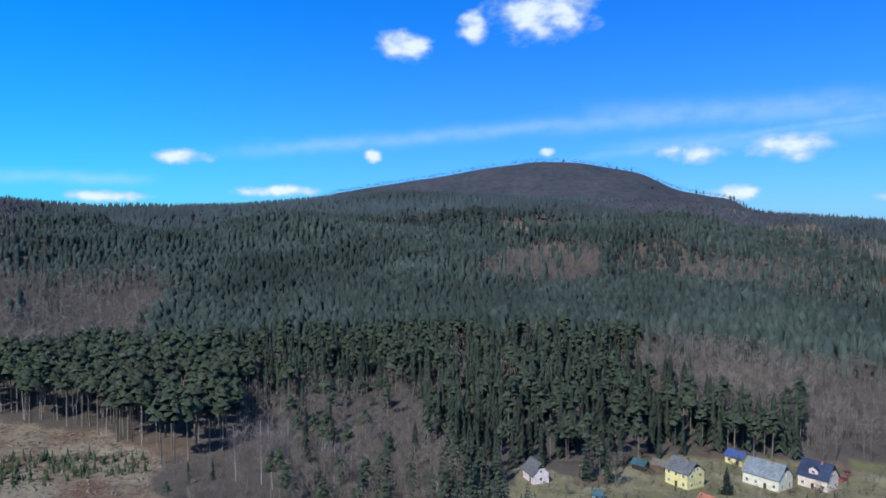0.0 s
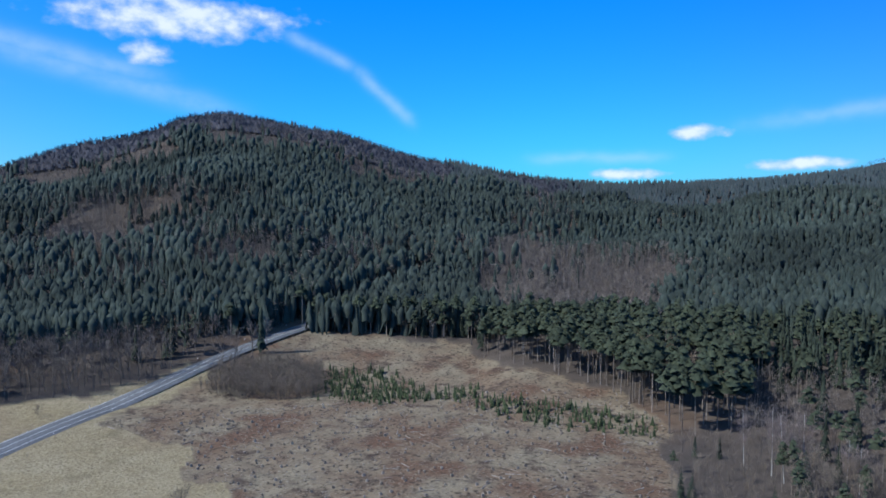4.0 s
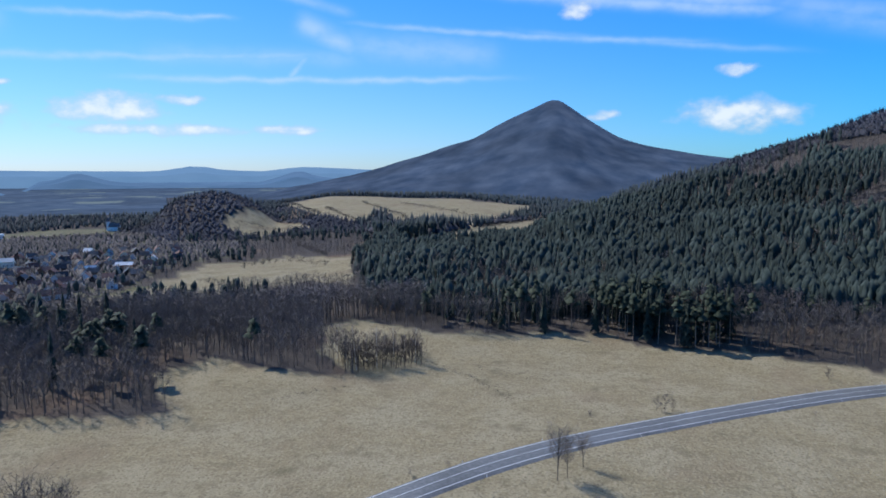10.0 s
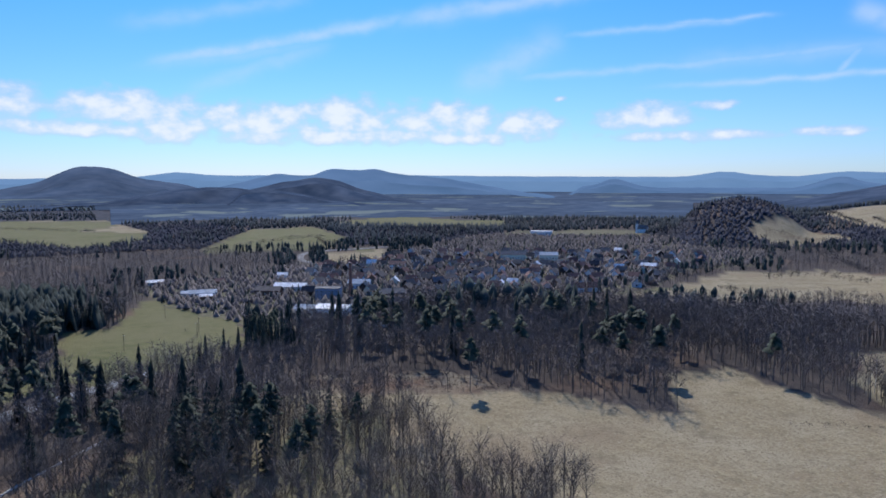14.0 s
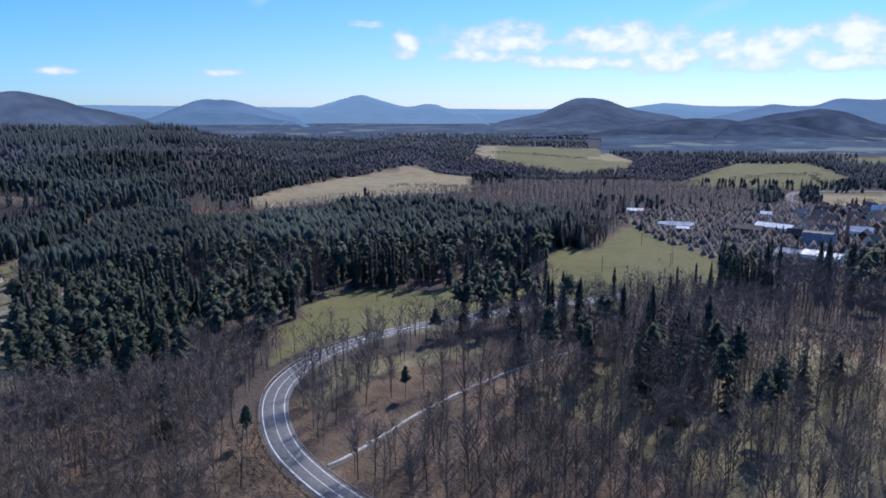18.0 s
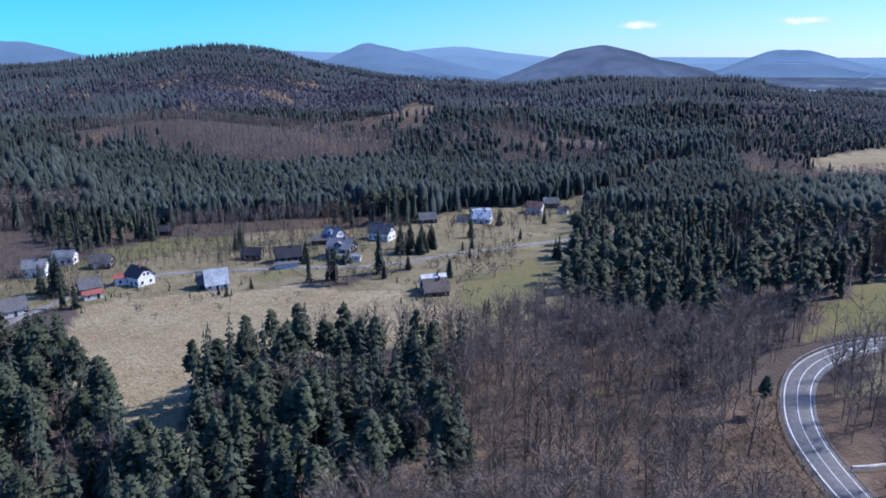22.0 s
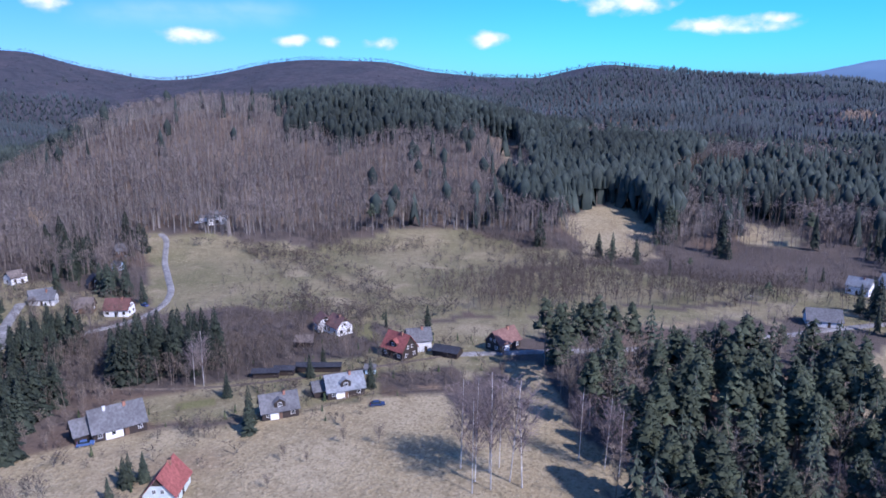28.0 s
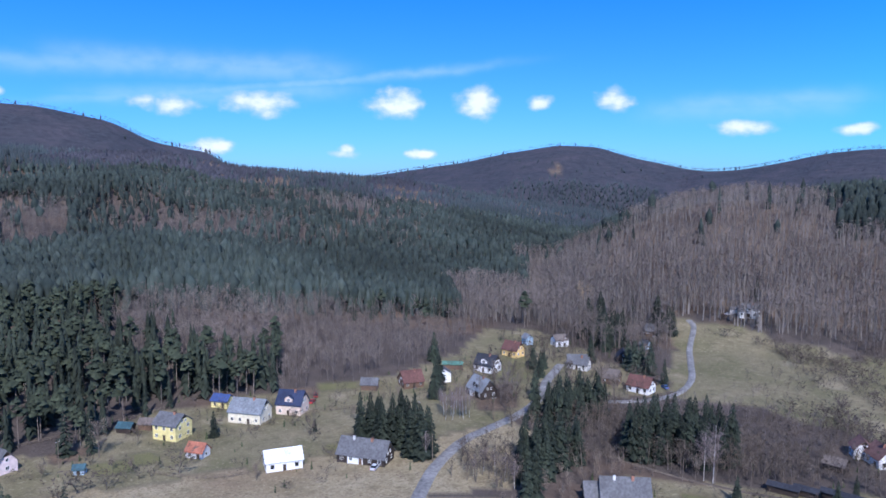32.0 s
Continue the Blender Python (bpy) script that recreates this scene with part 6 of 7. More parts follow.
grove(2, 7, 6, 11, [(239, 122), (263, 91), (252, 58), (223, 66), (219, 92)], "trees by the houses")
grove(2, 7, 5, 9, [(305, 280), (340, 272), (358, 230), (260, 168), (227, 178), (229, 215)], "trees by the houses")
grove(5, 6, 2.5, 6, [(367, 166), (390, 133), (403, 91), (400, 41), (379, -7), (342, 24), (278, 41), (261, 73), (269, 107), (315, 146)], "shrubs of the slopes")
grove(5, 6, 2, 4, [(241, 111), (251, 70), (264, 33), (249, 17), (228, 64), (219, 94)], "shrubs of the slopes")


grove(5, 3.0, 2.0, 5.0, [(398, 145), (406, 124), (391, 112), (408, 76), (393, 73), (368, 105), (377, 134)], "shrubs of the slopes")
grove(5, 3.0, 2.0, 5.0, [(384, 183), (368, 137), (320, 102), (295, 72), (283, 69), (305, 100), (346, 135), (372, 179)], "shrubs of the slopes")
grove(5, 3.0, 2.0, 5.0, [(269, 139), (274, 112), (284, 76), (289, 48), (274, 45), (259, 73), (257, 109), (254, 131)], "shrubs of the slopes")
grove(5, 3.0, 2.0, 5.0, [(424, 58), (415, 17), (383, 1), (368, 5), (387, 26), (407, 58)], "shrubs of the slopes")
grove(2, 4.2, 5, 9, [(324, 67), (391, -15), (297, -13), (289, 18), (289, 48)], "trees by the houses")
grove(2, 6.5, 4, 8, [(209, 253), (232, 261), (290, 255), (273, 200), (245, 174), (214, 182), (182, 193), (186, 224)], "trees by the houses")
grove(2, 5.5, 6, 11, [(226, 177), (256, 131), (249, 88), (225, 80), (196, 104), (180, 137)], "trees by the houses")


def row_of(kind, group, *places):
    for px, py, ph in places:
        set_tree(kind, px, py, max(ph, 2.0), rng.uniform(0.9, 1.2), group)


row_of(6, "pines at the clearing", (-345, 284, 26), (-336, 287, 20), (-334, 295, 22), (-328, 294, 20), (-325, 302, 22), (-316, 303, 23), (-315, 308, 22), (-306, 309, 23), (-302, 316, 24), (-301, 321, 23), (-292, 321, 24), (-291, 326, 23), (-281, 326, 24), (-278, 333, 26), (-271, 331, 24), (-267, 338, 26))
row_of(6, "pines at the clearing", (-258, 338, 20), (-257, 343, 26), (-253, 350, 20), (-236, 339, 22), (-228, 333, 20), (-212, 321, 22), (-206, 319, 20), (-194, 313, 22), (-187, 313, 23), (-180, 306, 22), (-173, 307, 23), (-166, 307, 24), (-159, 301, 23), (-153, 302, 24), (-144, 297, 26), (-140, 296, 24))
row_of(6, "pines at the clearing", (-132, 291, 26), (-129, 291, 24), (-121, 286, 26), (-115, 286, 20))
row_of(0, "garden spruces", (94, 236, 9.9), (323, 247, 25.8), (327, 258, 17.7), (344, 252, 11.5), (285, 190, 16.7), (275, 176, 13.0), (355, 223, 16.1), (350, 229, 12.9), (182, 223, 16.3), (124, 219, 4.8), (239, 217, 12.8), (202, 75, 8.4), (280, 221, 14.0), (196, 174, 14.0), (202, 173, 14.2), (244, 45, 12.4))
row_of(0, "garden spruces", (168, 80, 12.1), (184, 94, 8.5), (136, 95, 7.8), (137, 92, 7.8), (128, 95, 6.4), (212, 74, 7.6), (197, 54, 9.8), (371, -41, 14.6), (383, -30, 15.5), (389, -23, 14.2), (408, 9, 22.1), (415, -57, 19.3), (415, -62, 25.8), (384, -89, 12.2), (395, -88, 25.0), (287, -123, 18.6))
row_of(0, "garden spruces", (427, 211, 16.2), (141, 129, 16.2), (139, 130, 13.6), (147, 140, 12.4), (268, -120, 11.4), (289, -122, 16.2), (296, -120, 12.7), (291, -126, 12.6), (293, -215, 12.8), (290, -210, 11.2), (235, -164, 6.3), (239, -163, 4.7), (235, -176, 5.2), (245, -215, 11.6), (202, -237, 8.0), (201, -220, 8.4))
row_of(0, "garden spruces", (228, -262, 13.6), (225, -266, 15.0), (221, -270, 13.7), (218, -274, 13.7), (215, -304, 11.6), (203, -280, 5.4), (203, -361, 9.6), (220, -339, 10.9), (159, -298, 12.5), (141, -211, 6.3), (131, -210, 7.6), (180, -239, 9.6), (386, -87, 12.2), (435, -93, 15.3), (341, -121, 7.1), (-32, -284, 18.6))
row_of(0, "garden spruces", (-49, -249, 17), (140, -207, 7.3), (128, -204, 10.1), (182, -241, 8.5), (161, -298, 10.7))
row_of(2, "trees by the houses", (58, 240, 15.4), (40, 232, 6.9), (89, 192, 7.3), (58, 226, 5.9), (62, 221, 6.8), (171, 233, 7.0), (141, 220, 7.5), (237, 198, 11.1), (248, 189, 14.9), (211, 218, 9.7), (239, 176, 14.3), (220, 211, 9.8), (215, 196, 9.4), (159, 90, 7.8), (151, 64, 5.5), (151, 58, 4.2))
row_of(2, "trees by the houses", (139, 63, 4.5), (122, 114, 6.3), (162, 52, 5.6), (163, 43, 7.1), (171, 55, 4.9), (190, 110, 9.4), (242, -130, 5.6), (309, -190, 9.9), (325, -207, 12.0), (271, -215, 10.9), (285, -187, 8.0), (309, -174, 6.9), (202, -212, 7.1), (207, -207, 9.4), (174, -279, 7.8), (254, -282, 11.8))
row_of(2, "trees by the houses", (228, -305, 10.4), (206, -346, 10.9), (183, -235, 6.0), (319, -105, 10.6), (316, -96, 13.1), (-207, 5, 20.0), (-218, 13, 13.2), (-209, 8, 14.6), (-184, 106, 14.9))
row_of(4, "birches", (173, 197, 11.9), (173, 195, 11.4), (176, 195, 11.9), (172, 201, 11.3), (136, 171, 11.6), (144, 153, 9.1), (144, 148, 10.8), (143, 143, 10.6), (149, 143, 9.0), (139, 152, 9.0), (142, 138, 10.5), (147, 13, 33.0), (150, 17, 31.5), (151, 9, 32.3), (155, 21, 27.9), (154, 14, 30.8), (149, 6, 29.0), (157, 12, 28.0), (145, 17, 27.0))
row_of(4, "birches", (160, -13, 23.3), (163, -7, 21.9), (191, 105, 21.6), (191, 108, 18.8), (144, -61, 16.8), (136, -64, 22.4), (140, -62, 15.1), (129, -65, 10.3), (144, -56, 12.2), (141, -93, 15.9), (147, -96, 13.0), (190, -53, 14.0), (163, -49, 16.0), (159, -47, 14.2), (150, -61, 14.3), (150, -64, 12.5))
row_of(4, "birches", (156, -16, 21.4), (-63, 246, 27.3), (-58, 241, 26.8), (-54, 247, 27.2), (-41, 243, 20.5), (-37, 240, 19.3), (-31, 238, 16.1), (-27, 234, 15.8), (-73, 250, 23.6), (-329, -98, 21.6), (-321, -91, 20.0), (-313, -84, 25.5), (-327, -83, 18.6), (-319, -76, 24.1), (-333, -75, 17.2), (-324, -69, 22.8))
row_of(4, "birches", (-339, -67, 15.8), (-330, -60, 21.5))
row_of(1, "pines by the road", (-20, -276, 14.7), (-6, -220, 11.4), (39, -191, 12.1), (-21, -283, 11.5))
row_of(5, "shrubs on the meadows", (-277, 47, 8.2), (-265, 18, 3.5), (-327, 124, 6.3), (-279, 102, 2.4), (-210, -28, 3.3), (-205, -39, 2.7), (-278, 44, 6.2), (-278, 50, 5.8), (382, 136, 5.0), (381, 125, 5.0), (386, 116, 5.0), (381, 102, 4.9), (380, 89, 4.9), (357, 75, 4.6), (394, 78, 5.0), (372, 64, 4.7))
row_of(5, "shrubs on the meadows", (361, 54, 4.6), (353, 97, 4.6), (341, 100, 4.5), (390, 34, 4.9), (384, 28, 4.8), (379, 19, 4.7), (388, 46, 4.9), (350, 119, 4.6), (334, 76, 4.3), (357, 156, 4.8), (301, 111, 4.1), (293, 101, 4.0), (320, 102, 4.2), (304, 79, 4.0), (296, 72, 3.9), (306, 60, 4.0))
row_of(5, "shrubs on the meadows", (337, 127, 4.5), (303, 91, 4.0), (327, 51, 4.2), (329, 36, 4.2), (297, 144, 4.2), (282, 127, 4.0), (317, 130, 4.3), (272, 76, 3.7), (271, 84, 3.7))

# ---- houses ----
def tint_of(name, c, spread=0.14, rough=0.85, scale=0.9, **more):
    lo = tuple(v * (1 - spread) for v in c)
    hi = tuple(min(0.9, v * (1 + spread)) for v in c)
    return material(name, lo, hi, scale, rough, **more)


WALLS = {n: tint_of(n + "_render", c) for n, c in dict(
    pinkwhite=(0.72, 0.60, 0.58), yellow=(0.74, 0.64, 0.28), brown=(0.17, 0.11, 0.075), darkwood=(0.045, 0.035, 0.03), cream=(0.72, 0.66, 0.50),
    peach=(0.72, 0.58, 0.47), white=(0.80, 0.80, 0.78), whitewash=(0.60, 0.60, 0.58), lightblue=(0.40, 0.52, 0.62), orange=(0.78, 0.55, 0.22),
    whitegreen=(0.55, 0.62, 0.58), redbrown=(0.30, 0.13, 0.09), greyblue=(0.24, 0.27, 0.32), timber=(0.05, 0.04, 0.035)).items()}
ROOFS = {n: tint_of(n + "_roofing", c, 0.25, r, 1.4, coarse=0.2, coarse_scale=0.25, bump=0.25) for n, (c, r) in dict(
    slate=((0.125, 0.125, 0.13), 0.75), greybrown=((0.15, 0.125, 0.11), 0.8), teal=((0.05, 0.10, 0.12), 0.5), blue=((0.06, 0.09, 0.22), 0.5),
    bluegrey=((0.20, 0.215, 0.23), 0.75), navy=((0.035, 0.045, 0.085), 0.5), white=((0.72, 0.73, 0.74), 0.6), brick=((0.36, 0.14, 0.09), 0.7),
    maroon=((0.135, 0.068, 0.058), 0.75), green=((0.10, 0.20, 0.15), 0.6), black=((0.04, 0.042, 0.05), 0.5), red=((0.27, 0.09, 0.075), 0.8),
    redbrown=((0.185, 0.105, 0.088), 0.8), paleblue=((0.42, 0.46, 0.49), 0.7)).items()}
WINDOW_FRAME = tint_of("window_frame_paint", (0.75, 0.75, 0.73))
DARK_FRAME = tint_of("dark_timber", (0.06, 0.045, 0.035))
BRICK_RED = tint_of("chimney_brick", (0.33, 0.17, 0.12), 0.3)
GLASS = bpy.data.materials.new("window_glass")
GLASS.use_nodes = True
gb = GLASS.node_tree.nodes["Principled BSDF"]
gb.inputs["Base Color"].default_value, gb.inputs["Roughness"].default_value = (0.02, 0.025, 0.03, 1), 0.08


def part(name, bm, mat, parent, label="", at=None):
    me = bpy.data.meshes.new(name)
    bm.to_mesh(me)
    bm.free()
    me.materials.append(mat)
    ob = new(name, me)
    ob.parent = parent
    if at is not None:
        ob.matrix_basis = at
    if label:
        tagged(ob, label)
    return ob


def solid(points, faces):
    bm = bmesh.new()
    vs = [bm.verts.new(p) for p in points]
    for f in faces:
        bm.faces.new([vs[i] for i in f])
    bmesh.ops.recalc_face_normals(bm, faces=bm.faces[:])
    return bm


BOX = [(0, 1, 2, 3), (4, 5, 6, 7), (0, 1, 5, 4), (1, 2, 6, 5), (2, 3, 7, 6), (3, 0, 4, 7)]


def box(x0, x1, y0, y1, z0, z1):
    return solid([(x0, y0, z0), (x1, y0, z0), (x1, y1, z0), (x0, y1, z0), (x0, y0, z1), (x1, y0, z1), (x1, y1, z1), (x0, y1, z1)], BOX)


PANE, FRAME_MESH = {}, {}


def window(parent, m, w, h, mat):
    """A window set on a wall: a frame with a cross bar, and a pane behind it. Alike windows share meshes."""
    key = (w, h, mat.name)
    if key not in FRAME_MESH:
        bm = bmesh.new()
        for x0, x1, z0, z1 in ((-w / 2, w / 2, 0, 0.1), (-w / 2, w / 2, h - 0.1, h), (-w / 2, -w / 2 + 0.1, 0.1, h - 0.1), (w / 2 - 0.1, w / 2, 0.1, h - 0.1), (-0.04, 0.04, 0.1, h - 0.1)):
            vs = [bm.verts.new(p) for p in ((x0, -0.06, z0), (x1, -0.06, z0), (x1, 0.02, z0), (x0, 0.02, z0), (x0, -0.06, z1), (x1, -0.06, z1), (x1, 0.02, z1), (x0, 0.02, z1))]
            for f in BOX:
                bm.faces.new([vs[i] for i in f])
        bmesh.ops.recalc_face_normals(bm, faces=bm.faces[:])
        fm = bpy.data.meshes.new("window")
        bm.to_mesh(fm)
        bm.free()
        fm.materials.append(mat)
        pm = bpy.data.meshes.new("pane")
        pb = box(-w / 2 + 0.08, w / 2 - 0.08, -0.03, 0.0, 0.08, h - 0.08)
        pb.to_mesh(pm)
        pb.free()
        pm.materials.append(GLASS)
        FRAME_MESH[key], PANE[key] = fm, pm
    f = new("window", FRAME_MESH[key])
    f.parent, f.matrix_basis = parent, m
    p = new("pane", PANE[key])
    p.parent = f
    return f


PAINT_WORDS = dict(pinkwhite="pale pink", yellow="yellow", brown="brown timber", darkwood="dark timber", cream="cream", peach="peach", white="white", whitewash="off-white",
                   lightblue="light blue", orange="orange-yellow", whitegreen="pale green", redbrown="red-brown", greyblue="grey-blue", timber="black timber and white")
ROOF_WORDS = dict(slate="grey slate", greybrown="grey-brown", teal="dark teal", blue="blue", bluegrey="blue-grey", navy="dark blue", white="white sheet-metal", brick="brick-red tile",
                  maroon="dark red tile", green="green", black="black", red="bright red tile", redbrown="red-brown tile", paleblue="pale blue sheet-metal")


def build_house(name, x, y, turn, L, W, wall, rise, paint, cover_name, extra, plain=False):
    az, r = math.degrees(math.atan2(-x, y)) % 360, math.hypot(x, y)
    c = [(L / 2 * a, W / 2 * b) for a in (-1, 1) for b in (-1, 1)]
    t = radians(turn)
    zs = [float(height(x + a * math.cos(t) - b * math.sin(t), y + a * math.sin(t) + b * math.cos(t))) for a, b in c]
    root = new(name)
    root.matrix_basis = pose(x, y, max(zs) * 0.6 + min(zs) * 0.4, 0, 0, turn)
    tagged(root, "%s %s with a %s roof" % (PAINT_WORDS[paint], name.replace("_", " "), ROOF_WORDS[cover_name]), "building" if name in ("hall", "flats", "school", "mill_block") else name.replace("_", " "))
    wm, rm = WALLS[paint], ROOFS[cover_name]
    hx, hy, lap, th = L / 2, W / 2, 0.45, 0.18
    low = -1.6
    # walls with their gables in one body
    pts = [(-hx, -hy, low), (hx, -hy, low), (hx, hy, low), (-hx, hy, low), (-hx, -hy, wall), (hx, -hy, wall), (hx, hy, wall), (-hx, hy, wall), (-hx, 0, wall + rise), (hx, 0, wall + rise)]
    part("wall", solid(pts, [(0, 1, 2, 3), (0, 1, 5, 4), (2, 3, 7, 6), (1, 2, 6, 9, 5), (3, 0, 4, 8, 7), (4, 5, 9, 8), (6, 7, 8, 9)]), wm, root)
    k = rise / hy
    for s in (-1, 1):
        e = hy + lap
        zt, ze = wall + rise + 0.06, wall - lap * k + 0.06
        xa, xb = -hx - lap, hx + lap
        part("roof_slope", solid([(xa, 0, zt), (xb, 0, zt), (xb, s * e, ze), (xa, s * e, ze), (xa, 0, zt + th), (xb, 0, zt + th), (xb, s * e, ze + th), (xa, s * e, ze + th)], BOX), rm, root)
    if plain:
        part("chimney", box(1.2, 1.9, -0.75, -0.1, wall + rise * 0.7, wall + rise + 0.9), BRICK_RED, root)
        for px, py, q in ((-2.2, -hy - 0.02, 0), (2.2, -hy - 0.02, 0), (hx + 0.02, 0, 90)):
            part("window", box(-0.8, 0.8, -0.03, 0.05, 0.9, 2.4), GLASS, root, at=pose(px, py, 0, 0, 0, q))
        return root
    part("ridge_cap", solid([(-hx - lap, -0.14, wall + rise + 0.14), (hx + lap, -0.14, wall + rise + 0.14), (hx + lap, 0.14, wall + rise + 0.14), (-hx - lap, 0.14, wall + rise + 0.14),
                             (-hx - lap, -0.06, wall + rise + 0.32), (hx + lap, -0.06, wall + rise + 0.32), (hx + lap, 0.06, wall + rise + 0.32), (-hx - lap, 0.06, wall + rise + 0.32)], BOX), rm, root)
    if "c" in extra:
        px = L * 0.16
        for q in range(2 if "2" in extra else 1):
            stack = part("chimney", box(px - 0.35, px + 0.35, -0.75, -0.1, wall + rise * 0.7, wall + rise + 0.9), BRICK_RED if q == 0 else WALLS["whitewash"], root)
            part("chimney_cap", box(px - 0.42, px + 0.42, -0.82, -0.03, wall + rise + 0.9, wall + rise + 1.02), DARK_FRAME, stack)
            px = -L * 0.22
    frame_mat = WINDOW_FRAME if paint not in ("white",) else DARK_FRAME
    if paint == "timber":
        # whitewashed ground-floor bay between dark timber
        part("white_bay", box(-hx * 0.55, hx * 0.1, -hy - 0.05, -hy + 0.1, low, wall - 0.25), WALLS["white"], root)
    rows = extra.count("w")
    near = r < 420
    ww, wh = (1.1, 1.25) if near else (1.3, 1.4)
    for row in range(rows):
        z = 0.9 + row * 2.8 if rows > 1 else min(0.95, wall - 1.65)
        z = max(z, 0.4)
        n = max(1, int(L / 3.0))
        for i in range(n):
            px = -hx + L * (i + 0.5) / n
            door_here = row == 0 and i == n // 2
            for s in (-1, 1):
                if door_here and s == -1:
                    continue
                window(root, pose(px, s * (hy + (0.06 if paint == "timber" and s < 0 else 0.01)), z, 0, 0, 0 if s < 0 else 180), ww, min(wh, wall - z - 0.3), frame_mat)
        m = max(1, int(W / 3.2))
        for i in range(m):
            for s in (-1, 1):
                window(root, pose(s * (hx + 0.01), -hy + W * (i + 0.5) / m, z, 0, 0, 90 * s), ww, min(wh, wall - z - 0.3), frame_mat)
    if rows and rise > 2.6:
        for s in (-1, 1):
            for off in ((-0.9, 0.9) if W > 6.5 else (0,)):
                window(root, pose(s * (hx + 0.01), off, wall + 0.35, 0, 0, 90 * s), 0.9, 1.1, frame_mat)
    if paint not in ("darkwood", "timber") and rise > 2.4 and near and rows:
        for s in (-1, 1):
            part("gable_boarding", solid([(s * (hx + 0.004), -0.22 * W, wall + rise * 0.55), (s * (hx + 0.004), 0.22 * W, wall + rise * 0.55), (s * (hx + 0.004), 0, wall + rise * 0.98),
                                          (s * (hx + 0.06), -0.22 * W, wall + rise * 0.55), (s * (hx + 0.06), 0.22 * W, wall + rise * 0.55), (s * (hx + 0.06), 0, wall + rise * 0.98)],
                                         [(0, 1, 2), (3, 4, 5), (0, 1, 4, 3), (1, 2, 5, 4), (2, 0, 3, 5)]), DARK_FRAME, root)
    if rows:
        d = part("door", box(-0.5, 0.5, -0.07, 0.02, -0.1, 2.0), DARK_FRAME if paint not in ("darkwood", "timber") else WALLS["brown"], root, at=pose((-hx + L * (max(1, int(L / 3.0)) // 2 + 0.5) / max(1, int(L / 3.0))), -hy - 0.02, 0))
        part("door_step", box(-0.7, 0.7, -0.7, -0.08, -0.6, -0.1), GRAVEL, d)
    if "d" in extra:
        # a gabled dormer on the front slope
        dz, dw = wall + rise * 0.12, 1.5
        top = dz + 1.7
        dm = part("dormer", solid([(-dw, -hy * 0.86, dz), (dw, -hy * 0.86, dz), (dw, -0.3, dz), (-dw, -0.3, dz), (-dw, -hy * 0.86, top), (dw, -hy * 0.86, top), (dw, -0.3, top), (-dw, -0.3, top), (0, -hy * 0.86, top + 0.9), (0, -0.3, top + 0.9)],
                            [(0, 1, 2, 3), (0, 1, 5, 8, 4), (2, 3, 7, 9, 6), (1, 2, 6, 5), (3, 0, 4, 7), (4, 8, 9, 7), (8, 5, 6, 9)]), wm, root)
        for s in (-1, 1):
            part("dormer_roof", solid([(0, -hy * 0.92, top + 0.95), (0, -0.2, top + 0.95), (s * (dw + 0.3), -0.2, top - 0.15), (s * (dw + 0.3), -hy * 0.92, top - 0.15),
                                       (0, -hy * 0.92, top + 1.08), (0, -0.2, top + 1.08), (s * (dw + 0.3), -0.2, top - 0.02), (s * (dw + 0.3), -hy * 0.92, top - 0.02)], BOX), rm, dm)
        window(dm, pose(0, -hy * 0.86 - 0.01, dz + 0.45), 1.2, 1.1, frame_mat)
    if name == "church":
        tw = part("tower", box(-hx - 4, -hx, -2.2, 2.2, low, 15), wm, root)
        part("spire", solid([(-hx - 4.3, -2.5, 15), (-hx + 0.3, -2.5, 15), (-hx + 0.3, 2.5, 15), (-hx - 4.3, 2.5, 15), (-hx - 2, 0, 24)], [(0, 1, 2, 3), (0, 1, 4), (1, 2, 4), (2, 3, 4), (3, 0, 4)]), rm, tw)
    return root


for spec in HOUSES:
    build_house(*spec)

# ---- the small houses of the town ----
front = [p for n, kd, p in COVERS if n == "town_front"][0]
town = [p for n, kd, p in COVERS if n == "town_ground"][0]
tx, ty = scatter(430, 1150, lambda r: 22.0, 118, 165)
ok = (inside(town, tx, ty) | inside(front, tx, ty)) & (np.degrees(np.arctan2(-tx, ty)) % 360 < 149)
for hx0, hy0, hr0 in CLEARED:
    ok &= np.hypot(tx - hx0, ty - hy0) > hr0 + 7
tx, ty = tx[ok], ty[ok]
kinds = [("white", "slate"), ("cream", "redbrown"), ("whitewash", "slate"), ("brown", "greybrown"), ("peach", "maroon"), ("darkwood", "slate"), ("white", "redbrown"), ("brown", "redbrown"), ("cream", "black"), ("whitewash", "greybrown"), ("cream", "white"), ("darkwood", "black"), ("brown", "maroon")]
models = {}
for i in range(min(len(tx), 220)):
    kd = kinds[int(rng.integers(len(kinds)))]
    ang = 300 + 90 * int(rng.integers(2)) + rng.normal() * 14
    px, py = float(tx[i]), float(ty[i])
    if kd not in models:
        models[kd] = build_house("town_house", px, py, ang, 9.5, 8.0, 3.6, 3.6, kd[0], kd[1], "wc", True)
        tagged(models[kd], group="houses of the town")
    else:
        copy_thing(models[kd], pose(px, py, float(height(px, py)), 0, 0, ang))

